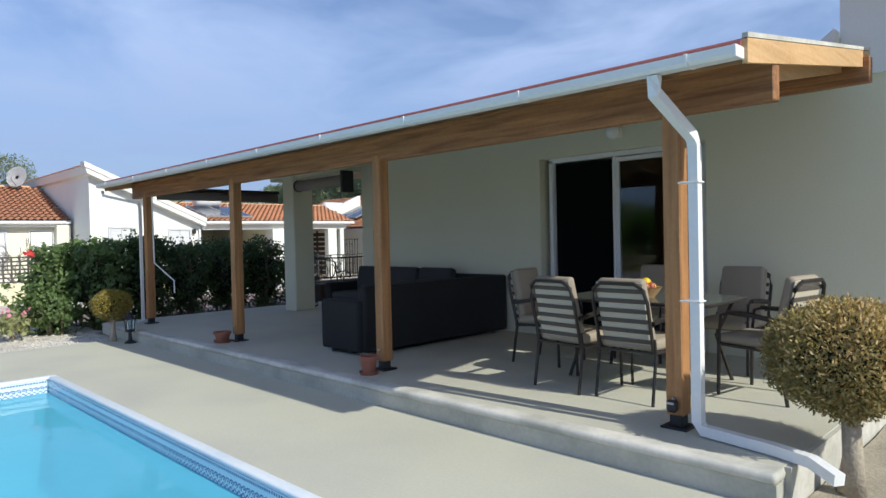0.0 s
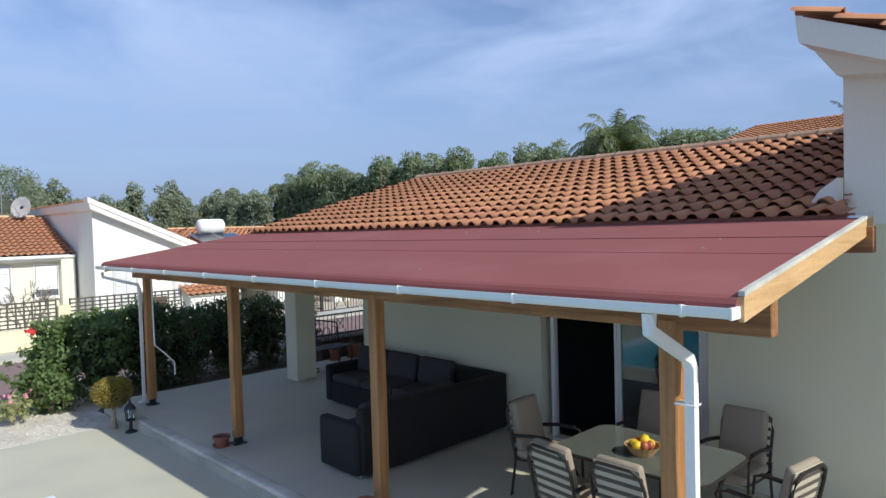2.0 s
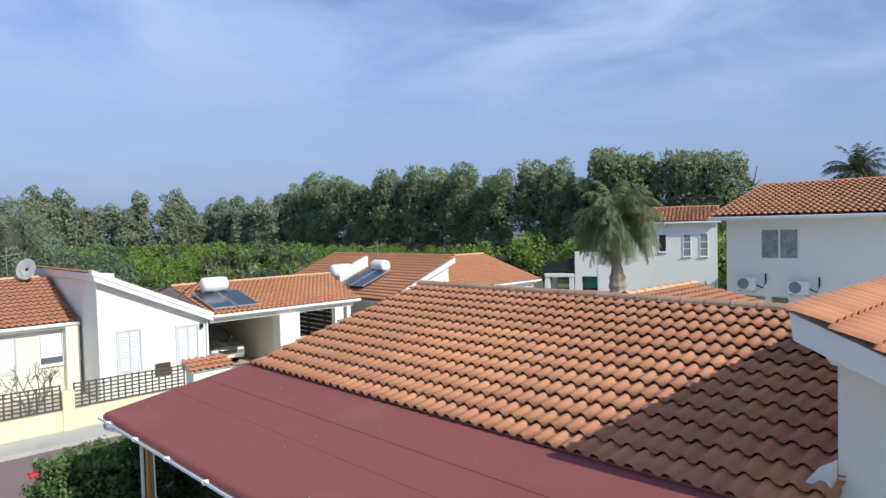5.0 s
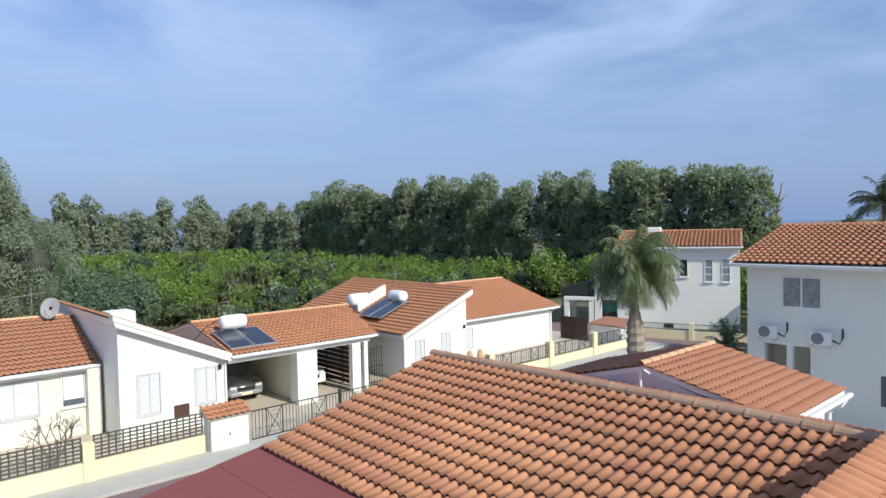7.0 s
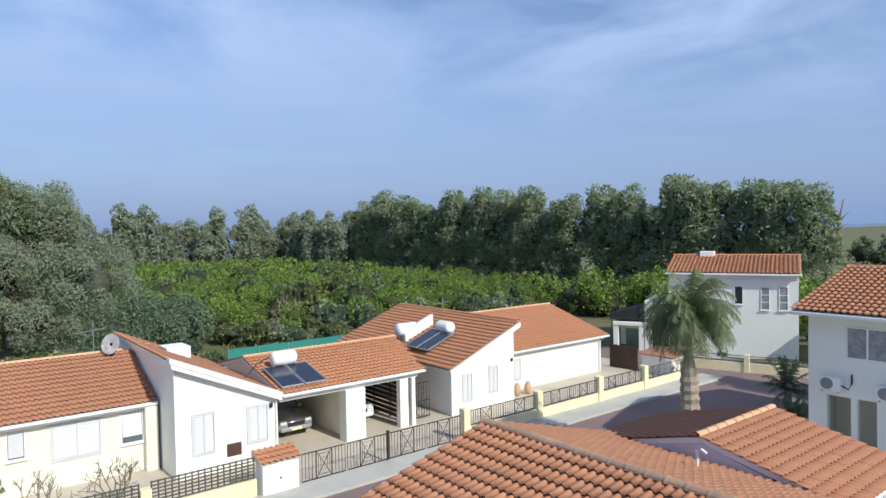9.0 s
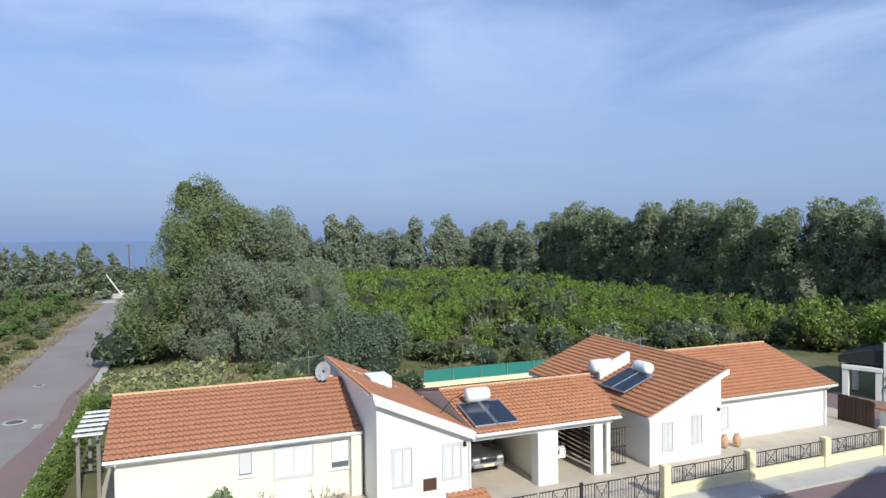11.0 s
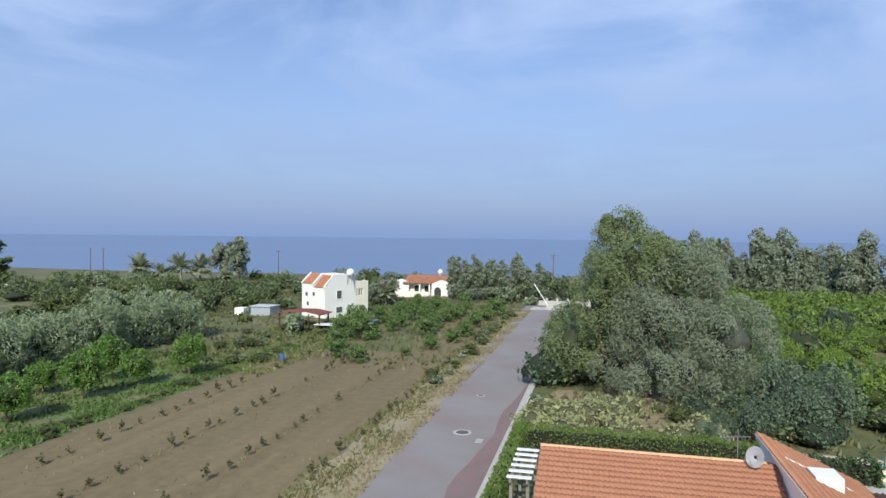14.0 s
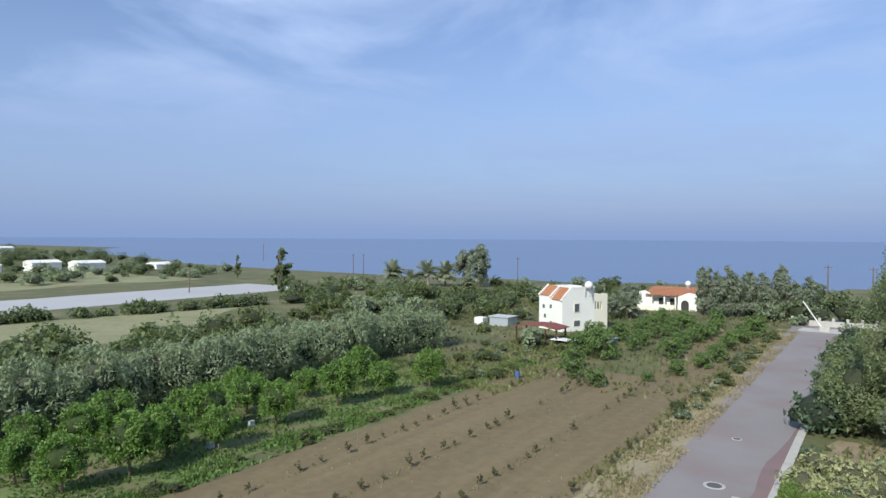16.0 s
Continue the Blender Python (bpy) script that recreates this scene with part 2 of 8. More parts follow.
def furrowed(m):
    """Draw the patches out along the rows of the field."""
    n, l = m.node_tree.nodes, m.node_tree.links
    geo, mp = n.new("ShaderNodeNewGeometry"), n.new("ShaderNodeMapping")
    mp.inputs["Scale"].default_value = (0.12, 3.2, 1.0)
    l.new(geo.outputs["Position"], mp.inputs["Vector"])
    for k in [q for q in n if q.bl_idname == "ShaderNodeTexNoise"]:
        if k.inputs["Scale"].default_value < 1.0:
            l.new(mp.outputs[0], k.inputs["Vector"])


furrowed(M_SOIL)

# ---- building blocks ----
UNIT = (1, 1, 1)


def mesh_of(bm, name="m"):
    me = bpy.data.meshes.new(name)
    bm.to_mesh(me)
    bm.free()
    return me


def thing(name, label, category, group="", at=(0, 0, 0), rz=0.0, kind=""):
    ob = new(name)
    ob.matrix_basis = pose(*at, 0, 0, rz)
    ob.empty_display_size = 0.2
    return tagged(ob, label, category, group, kind)


def place_of(ob):
    """Where an object stands in the world."""
    return place_of(ob.parent) @ ob.matrix_parent_inverse @ ob.matrix_basis if ob.parent else ob.matrix_basis.copy()


def part(name, bm, material, parent=None, label="", smooth=False, local=False, kind=""):
    """One mesh under a thing or a part. The mesh is in the world's metres, unless local."""
    me = bm if isinstance(bm, bpy.types.Mesh) else mesh_of(bm, name)
    if not me.materials:
        me.materials.append(material)
    if smooth:
        me.polygons.foreach_set("use_smooth", [True] * len(me.polygons))
    ob = new(name, me)
    if parent:
        ob.parent = parent
        if not local:
            ob.matrix_parent_inverse = place_of(parent).inverted()
    return tagged(ob, label, kind=kind)


def whole(name, bm, material, label, category, group="", smooth=False, kind=""):
    ob = part(name, bm, material, None, "", smooth)
    return tagged(ob, label, category, group, kind)


def box(x0, y0, z0, x1, y1, z1, bevel=0.0, bm=None, seg=1):
    b = bm or bmesh.new()
    r = bmesh.ops.create_cube(b, size=1.0)
    vs = r["verts"]
    for v in vs:
        v.co = Vector(((x0 + x1) / 2 + v.co.x * (x1 - x0), (y0 + y1) / 2 + v.co.y * (y1 - y0), (z0 + z1) / 2 + v.co.z * (z1 - z0)))
    if bevel:
        es = list({e for v in vs for e in v.link_edges})
        bmesh.ops.bevel(b, geom=es, offset=bevel, segments=seg, affect="EDGES", profile=0.5)
    return b


def prism(pts, axis, a0, a1, bm=None):
    """A slab between a0 and a1 along an axis, with the outline pts in the other two (y,z / x,z / x,y)."""
    b = bm or bmesh.new()

    def at(p, a):
        q = list(p)
        q.insert("xyz".index(axis), a)
        return b.verts.new(q)
    lo, hi = [at(p, a0) for p in pts], [at(p, a1) for p in pts]
    k = len(pts)
    b.faces.new(lo), b.faces.new(hi[::-1])
    for i in range(k):
        b.faces.new((lo[i], hi[i], hi[(i + 1) % k], lo[(i + 1) % k]))
    bmesh.ops.recalc_face_normals(b, faces=b.faces)
    return b


def tube(points, radii, sides=8, bm=None, caps=True):
    b = bm or bmesh.new()
    pts = [Vector(p) for p in points]
    if not hasattr(radii, "__len__"):
        radii = [radii] * len(pts)
    rings = []
    for i, p in enumerate(pts):
        d = (pts[min(i + 1, len(pts) - 1)] - pts[max(i - 1, 0)]).normalized()
        side = d.cross(Vector((0, 0, 1)) if abs(d.z) < 0.95 else Vector((1, 0, 0))).normalized()
        up = side.cross(d)
        rings.append([b.verts.new(p + (side * math.cos(a) + up * math.sin(a)) * radii[i]) for a in (2 * math.pi * k / sides + math.pi / sides for k in range(sides))])
    for r0, r1 in zip(rings, rings[1:]):
        for k in range(sides):
            b.faces.new((r0[k], r0[(k + 1) % sides], r1[(k + 1) % sides], r1[k]))
    if caps:
        b.faces.new(rings[0][::-1]), b.faces.new(rings[-1])
    bmesh.ops.recalc_face_normals(b, faces=b.faces)
    return b


def lathe(profile, at, sides=20, bm=None):
    b = bm or bmesh.new()
    rings = [[b.verts.new((at[0] + r * math.cos(2 * math.pi * k / sides), at[1] + r * math.sin(2 * math.pi * k / sides), at[2] + z)) for k in range(sides)] for r, z in profile]
    for r0, r1 in zip(rings, rings[1:]):
        for k in range(sides):
            b.faces.new((r0[k], r0[(k + 1) % sides], r1[(k + 1) % sides], r1[k]))
    b.faces.new(rings[0][::-1]), b.faces.new(rings[-1])
    return b


def wall_x(x0, x1, y0, y1, z0, z1, holes=()):
    """A wall along y, x0 to x1 thick, with holes (y0, y1, z0, z1) through it."""
    return _wall(holes, y0, y1, z0, z1, lambda b, a0, a1, c0, c1: box(x0, a0, c0, x1, a1, c1, bm=b))


def wall_y(y0, y1, x0, x1, z0, z1, holes=()):
    return _wall(holes, x0, x1, z0, z1, lambda b, a0, a1, c0, c1: box(a0, y0, c0, a1, y1, c1, bm=b))


def _wall(holes, a0, a1, z0, z1, put):
    b = bmesh.new()
    cuts = sorted({a0, a1, *(h[0] for h in holes), *(h[1] for h in holes)})
    for p, q in zip(cuts, cuts[1:]):
        mid = (p + q) / 2
        low = z0
        for h in sorted((h for h in holes if h[0] < mid < h[1]), key=lambda h: h[2]):
            if h[2] > low:
                put(b, p, q, low, h[2])
            low = h[3]
        if low < z1:
            put(b, p, q, low, z1)
    return b


def quads_mesh(name, verts, n):
    """A mesh of n loose quads from an array of 4n corners."""
    me = bpy.data.meshes.new(name)
    me.vertices.add(4 * n)
    me.vertices.foreach_set("co", np.asarray(verts, np.float32).ravel())
    me.loops.add(4 * n)
    me.loops.foreach_set("vertex_index", np.arange(4 * n, dtype=np.int32))
    me.polygons.add(n)
    me.polygons.foreach_set("loop_start", np.arange(0, 4 * n, 4, dtype=np.int32))
    me.polygons.foreach_set("loop_total", np.full(n, 4, np.int32))
    me.update()
    me.validate()
    return me


def leaves(name, centres, size, rng, long=2.0, up=0.3, outward=None, jitter=0.75):
    """Leaves as small rhombs at the given places (x, y, z, and perhaps the way that the clump faces there)."""
    c = np.asarray(centres, float)
    n = len(c)
    if c.shape[1] == 6:
        face = c[:, 3:] + rng.normal(size=(n, 3)) * jitter
        face /= np.linalg.norm(face, axis=1)[:, None] + 1e-9
        d = rng.normal(size=(n, 3))
        d[:, 2] += up
        d -= face * np.sum(d * face, axis=1)[:, None]
        d /= np.linalg.norm(d, axis=1)[:, None] + 1e-9
        e = np.cross(face, d)
        c = c[:, :3]
    else:
        d = rng.normal(size=(n, 3))
        if outward is not None:
            d = d * 0.7 + outward
        d[:, 2] += up
        d /= np.linalg.norm(d, axis=1)[:, None]
        e = np.cross(d, rng.normal(size=(n, 3)))
        e /= np.linalg.norm(e, axis=1)[:, None] + 1e-9
    s = (size * rng.uniform(0.6, 1.35, n))[:, None]
    a, w = d * s * 0.5 * long ** 0.5 * 1.2, e * s * 0.5 / long ** 0.5 * 1.2
    v = np.stack([c - a, c + w - a * 0.1, c + a, c - w - a * 0.1], 1)
    return quads_mesh(name, v.reshape(-1, 3), n)


def plumes(rng, n, per, centre, radii, size, hollow=0.6):
    """Places for leaves: billows over an ellipsoid, each thick on its upper and outer side."""
    d = rng.normal(size=(n, 3))
    d /= np.linalg.norm(d, axis=1)[:, None]
    c = np.asarray(centre) + d * rng.uniform(hollow, 1.0, (n, 1)) * np.asarray(radii)
    e = rng.normal(size=(n, per, 3))
    e /= np.linalg.norm(e, axis=2)[:, :, None]
    e += d[:, None, :] * 0.45 + np.array([0, 0, 0.35])
    e /= np.linalg.norm(e, axis=2)[:, :, None]
    s = size * rng.uniform(0.6, 1.4, (n, 1, 1)) * rng.uniform(0.45, 1.08, (n, per, 1)) ** 0.6
    p = c[:, None, :] + e * s * np.array([1.0, 1.0, 1.15])
    return np.concatenate([p, e], 2).reshape(-1, 6)


def clumps(rng, n_clump, per, centre, radii, spread, hollow=0.55, flat_bottom=0.0):
    """Places for leaves: clumps spread mostly over the outside of an ellipsoid."""
    d = rng.normal(size=(n_clump, 3))
    d /= np.linalg.norm(d, axis=1)[:, None]
    if flat_bottom:
        d[:, 2] = np.where(d[:, 2] < -flat_bottom, -flat_bottom * rng.uniform(0, 1, n_clump), d[:, 2])
    r = rng.uniform(hollow, 1.0, n_clump)[:, None]
    c = np.asarray(centre) + d * r * np.asarray(radii)
    sp = spread * rng.uniform(0.6, 1.4, n_clump)
    e = rng.normal(size=(n_clump, per, 3))
    e *= (rng.uniform(0, 1, (n_clump, per)) ** 0.45 / np.linalg.norm(e, axis=2))[:, :, None]
    p = c[:, None, :] + e * sp[:, None, None]
    f = e * 0.8 + d[:, None, :] * 0.5
    return np.concatenate([p, f / (np.linalg.norm(f, axis=2)[:, :, None] + 1e-9)], 2).reshape(-1, 6)


# ---- ground, water, roads ----
G, DECK = -0.40, -0.18
POOL = (-7.75, 0.9, -2.9, 1.78)  # x0, x1, y0, y1 of the basin


def ground():
    xs = sorted({-4800, -3000, -1500, -800, -430, -320, -262, -226, -215, -200, -180, -150, -100, -60, -30, POOL[0], POOL[1], 20, 60, 200, 800, 2500, 4800})
    ys = sorted({-4800, -2500, -1058, -647, -460, -338, -234, -193, -151, -108, -70, -40, -10, POOL[2], POOL[3], 20, 60, 120, 250, 600, 1500, 4800})
    coast = [(-4800, -600), (-1058, -428), (-647, -310), (-460, -262), (-338, -226), (-234, -200), (-193, -197), (-151, -195), (-108, -203), (-70, -212), (-40, -220), (600, -330), (4800, -900)]

    def shore(y):
        for (y0, x0), (y1, x1) in zip(coast, coast[1:]):
            if y0 <= y <= y1:
                return x0 + (x1 - x0) * (y - y0) / (y1 - y0)
    b = bmesh.new()
    grid = [[b.verts.new((x, y, G)) for x in xs] for y in ys]
    for j in range(len(ys) - 1):
        for i in range(len(xs) - 1):
            if xs[i] == POOL[0] and ys[j] == POOL[2]:
                continue
            b.faces.new((grid[j][i], grid[j][i + 1], grid[j + 1][i + 1], grid[j + 1][i]))
    for j, y in enumerate(ys):
        line = shore(y)
        k = min(range(len(xs)), key=lambda i: abs(xs[i] - line))
        for i in range(len(xs)):
            if i < k:
                grid[j][i].co.z = -14
            elif i == k:
                grid[j][i].co.x = line
    return whole("ground", b, M_GRASS, "rough grassy land with dry patches reaching the shore", "ground", kind="structure")


ground()
whole("sea", prism([(-4900, -4900), (-150, -4900), (-150, 4900), (-4900, 4900)], "z", -9.0, -7.0), M_SEA, "calm hazy blue sea reaching the horizon", "sea", kind="structure")


def sheet(name, x0, y0, x1, y1, z, material, label, category, nx=1, ny=1, wob=0.0, thick=0.05):
    """A slab lying on the ground, with an edge that wavers a little."""
    b = bmesh.new()
    pts = []
    for i in range(nx):
        pts.append((x0 + (x1 - x0) * i / nx, y0 + random.uniform(-wob, wob)))
    for j in range(ny):
        pts.append((x1 + random.uniform(-wob, wob), y0 + (y1 - y0) * j / ny))
    for i in range(nx):
        pts.append((x1 + (x0 - x1) * i / nx, y1 + random.uniform(-wob, wob)))
    for j in range(ny):
        pts.append((x0 + random.uniform(-wob, wob), y1 + (y0 - y1) * j / ny))
    prism(pts, "z", z - thick, z, b)
    return whole(name, b, material, label, category, kind="structure")


whole("road", prism([(40, -11.3), (-20, -11.5), (-32, -11.7), (-52, -12.1), (-84, -12.9), (-150, -13.7), (-150, -6.9), (-64, -5.9), (40, -5.9)], "z", G - 0.02, G + 0.03), M_ROAD, "grey asphalt road running straight to the shore", "road", kind="structure")
edge = [(40, -5.9), (-64, -5.9)]
for k in range(53):
    ex = -64 + k * 2.0
    edge.append((ex, -5.95 - min(1.4, max(0.0, (ex + 64) * 0.05)) + 0.22 * math.sin(ex * 0.41) * min(1.0, k / 8) + random.uniform(-0.12, 0.12) * min(1.0, k / 8)))
whole("road_edge", prism(edge, "z", G + 0.016, G + 0.036), M_PAVER, "reddish paved margin along the asphalt road", "paving", kind="structure")
sheet("lane", -18.95, -5.9, -13.6, 38, G + 0.034, M_PAVER, "reddish paved lane between the villas", "road")
sheet("lane_end", -30, 36, -12, 40.2, G + 0.03, M_PAVER, "reddish paved turning place at the lane's end", "road")
sheet("pavement", -20.3, -5.9, -18.95, 36, G + 0.14, M_PAVE, "pale concrete pavement beside the lane", "pavement", thick=0.3)
sheet("pavement_far", -27, 40.2, -12, 41.3, G + 0.14, M_PAVE, "pale concrete pavement with kerb", "pavement", thick=0.3)
sheet("kerb", -110, -5.9, -24, -5.35, G + 0.16, M_PAVE, "white painted kerb along the road", "kerb", thick=0.3)
sheet("field", -71, -33.5, 30, -14.6, G + 0.02, M_SOIL, "ploughed brown field with young saplings", "field", 26, 6, 0.7)
sheet("field_strip", -112, -22, -71.5, -14.6, G + 0.018, M_SOIL, "bare brown strip of orchard soil", "field", 12, 2, 0.8)
sheet("verge", -120, -15.0, 30, -11.55, G + 0.024, M_DRY, "verge of dry grass along the asphalt road", "verge", 60, 1, 0.5)
sheet("orchard_floor", -60, -53, -8, -35.4, G + 0.016, mat("orchard_grass", (0.125, 0.175, 0.055), 0.95, 0.3, 0.12, 2.0, 0.4, second=(0.19, 0.14, 0.085), amount2=0.5), "green grass under orchard trees", "grass", 20, 5, 0.6)
meadow_edge = [(-24, -93), (-34, -88), (-44, -89), (-53, -86), (-62, -89), (-72, -96), (-82, -104), (-90, -109), (-74, -114), (-60, -117), (-48, -120), (-34, -121), (-20, -124)]
whole("meadow", prism(meadow_edge, "z", G - 0.03, G + 0.02), M_MEADOW, "pale dry meadow beyond the olive row", "meadow", kind="structure")
sheet("meadow_far", -140, -260, -40, -190, G + 0.02, M_MEADOW, "pale dry meadow beyond the paved strip", "meadow", 12, 4, 4)
sheet("airstrip", -134, -160, -35, -134, G + 0.05, mat("pale_paving", (0.42, 0.42, 0.42), 0.9, 0.06, 0.05, 3, 0.1), "pale grey paved strip in the fields", "paving", 10, 2, 0.5)
sheet("yard_floor", -45, -3.0, -20.3, 36, G + 0.012, mat("yard_paving", (0.50, 0.44, 0.36), 0.9, 0.1, 0.4, 25, 0.15, second=(0.42, 0.36, 0.30), amount2=0.4), "pale beige paved yard round the villas", "paving")
sheet("far_garden", -43, 36, -12, 39, G + 0.011, M_GRASS, "rough garden ground", "garden", 6, 2, 0.4)
sheet("garden_soil", -58, -3.5, -41, 11, G + 0.014, mat("garden_earth", (0.27, 0.21, 0.14), 0.95, 0.2, 0.4, 5, 0.4, second=(0.16, 0.15, 0.07), amount2=0.45), "bare earth garden with shrubs", "garden", 8, 6, 0.6)
sheet("gravel_bed", -13.4, 0.2, -10.35, 3.55, DECK - 0.03, M_GRAVEL, "bed of white gravel beside the deck", "gravel", 12, 8, 0.12, 0.25)
sheet("gravel_bed_side", -0.58, 3.6, 5, 9, G + 0.16, mat("side_gravel", (0.36, 0.32, 0.25), 0.9, 0.3, 2.0, 60, 0.6, depth=0.02), "bed of mixed gravel beside the terrace", "gravel", 6, 6, 0.02)
sheet("planting_bed", -13.5, 3.6, -11.25, 12, G + 0.2, mat("bed_soil", (0.10, 0.075, 0.05), 0.95, 0.3, 1, 12, 0.5), "dark planting bed under the hedge", "planting bed", 2, 8, 0.08)
sheet("house_ground", -13.4, 6.9, 12, 24.5, G + 0.015, M_PAVE, "concrete ground round the villa", "paving")

# coarse pebbles in the bed by the deck
prng = np.random.default_rng(77)
ball = bmesh.new()
bmesh.ops.create_icosphere(ball, subdivisions=1, radius=1.0)
bv = np.array([q.co for q in ball.verts])
bf_ = np.array([[q.index for q in f.verts] for f in ball.faces])
ball.free()
npeb = 1100
pc = np.stack([prng.uniform(-13.2, -10.5, npeb), prng.uniform(0.4, 3.4, npeb), np.full(npeb, DECK - 0.02)], 1)
pv = pc[:, None] + bv[None] * prng.uniform(0.008, 0.024, npeb)[:, None, None] * np.array([1.3, 1.0, 0.7])
pf = bf_[None] + (np.arange(npeb) * len(bv))[:, None, None]
peb = bpy.data.meshes.new("pebbles")
peb.from_pydata(pv.reshape(-1, 3).tolist(), [], pf.reshape(-1, 3).tolist())
whole("pebbles", peb, M_GRAVEL, "loose white pebbles in the gravel bed", "pebbles", kind="stuff")

# ---- pool and deck ----
def frame_slab(outer, inner, z0, z1, bm=None):
    b = bm or bmesh.new()
    (ax0, ax1, ay0, ay1), (bx0, bx1, by0, by1) = outer, inner
    for r in ((ax0, ay0, bx0, ay1), (bx1, ay0, ax1, ay1), (bx0, ay0, bx1, by0), (bx0, by1, bx1, ay1)):
        box(r[0], r[1], z0, r[2], r[3], z1, bm=b)
    return b


LIP = 0.085
RIMIN = 0.01
rim = (POOL[0] - LIP, POOL[1] + LIP, POOL[2] - LIP, POOL[3] + LIP)


def ring_slab(outer, inner, z0, z1):
    """A slab with a rectangular hole, as one closed mesh."""
    b = bmesh.new()
    loops = []
    for (x0, x1, y0, y1) in (outer, inner):
        for z in (z0, z1):
            loops.append([b.verts.new(p) for p in ((x0, y0, z), (x1, y0, z), (x1, y1, z), (x0, y1, z))])
    lo, hi, ilo, ihi = loops
    for k in range(4):
        n = (k + 1) % 4
        b.faces.new((hi[k], hi[n], ihi[n], ihi[k]))
        b.faces.new((lo[n], lo[k], ilo[k], ilo[n]))
        b.faces.new((lo[k], lo[n], hi[n], hi[k]))
        b.faces.new((ilo[n], ilo[k], ihi[k], ihi[n]))
    return b


whole("deck", ring_slab((-10.35, 4.5, -6, 3.5), rim, G - 0.1, DECK), M_DECK, "pale beige concrete pool deck", "deck", kind="structure")
pool = thing("swimming_pool", "turquoise swimming pool with white coping and blue mosaic band", "pool", at=(-3.4, -0.5, -1.7), kind="structure")
M_BASIN = mat("pool_liner", (0.20, 0.66, 0.80), 0.6, 0.06, 0.5, 6, 0.0)
b = frame_slab((POOL[0] - 0.12, POOL[1] + 0.12, POOL[2] - 0.12, POOL[3] + 0.12), POOL, -1.35, DECK - 0.03)
box(POOL[0] - 0.12, POOL[2] - 0.12, -1.5, POOL[1] + 0.12, POOL[3] + 0.12, -1.35, bm=b)
part("basin", b, M_BASIN, pool)
for (x0, y0, x1, y1) in ((rim[0], rim[2], POOL[0] + RIMIN, rim[3]), (POOL[1] - RIMIN, rim[2], rim[1], rim[3]), (POOL[0] + RIMIN, rim[2], POOL[1] - RIMIN, POOL[2] + RIMIN), (POOL[0] + RIMIN, POOL[3] - RIMIN, POOL[1] - RIMIN, rim[3])):
    # bluish white: light thrown up by the pool is put into the colour
    part("coping", box(x0, y0, DECK - 0.012, x1, y1, DECK + 0.026, 0.016, seg=3), mat("pool_lit_coping", (0.72, 0.76, 0.80), 0.4, 0.06, 1, 30, 0.1, second=(0.60, 0.68, 0.76), amount2=0.4), pool, "white rounded coping tinted blue for light off the pool", True)


def water_mat():
    m = bpy.data.materials.new("pool_water")
    m.use_nodes = True
    n, l = m.node_tree.nodes, m.node_tree.links
    n.clear()
    o, g, t, x, fr = (n.new(k) for k in ("ShaderNodeOutputMaterial", "ShaderNodeBsdfGlossy", "ShaderNodeBsdfTransparent", "ShaderNodeMixShader", "ShaderNodeFresnel"))
    g.inputs["Roughness"].default_value = 0.02
    t.inputs["Color"].default_value = (0.74, 0.97, 0.99, 1)
    fr.inputs["IOR"].default_value = 1.22
    geo, nz, bp = n.new("ShaderNodeNewGeometry"), n.new("ShaderNodeTexNoise"), n.new("ShaderNodeBump")
    nz.inputs["Scale"].default_value = 2.2
    bp.inputs["Strength"].default_value, bp.inputs["Distance"].default_value = 0.12, 0.05
    l.new(geo.outputs["Position"], nz.inputs["Vector"])
    l.new(nz.outputs["Fac"], bp.inputs["Height"])
    l.new(bp.outputs[0], g.inputs["Normal"])
    l.new(bp.outputs[0], fr.inputs["Normal"])
    d, y = n.new("ShaderNodeBsdfDiffuse"), n.new("ShaderNodeMixShader")
    d.inputs["Color"].default_value = (0.17, 0.63, 0.82, 1)
    y.inputs[0].default_value = 0.6
    l.new(t.outputs[0], y.inputs[1])
    l.new(d.outputs[0], y.inputs[2])
    l.new(fr.outputs[0], x.inputs[0])
    l.new(y.outputs[0], x.inputs[1])
    l.new(g.outputs[0], x.inputs[2])
    l.new(x.outputs[0], o.inputs[0])
    return m


b = bmesh.new()
b.faces.new([b.verts.new((x, y, -0.33)) for x, y in ((POOL[0], POOL[2]), (POOL[1], POOL[2]), (POOL[1], POOL[3]), (POOL[0], POOL[3]))])
water = part("water", b, water_mat(), pool, "clear turquoise water")


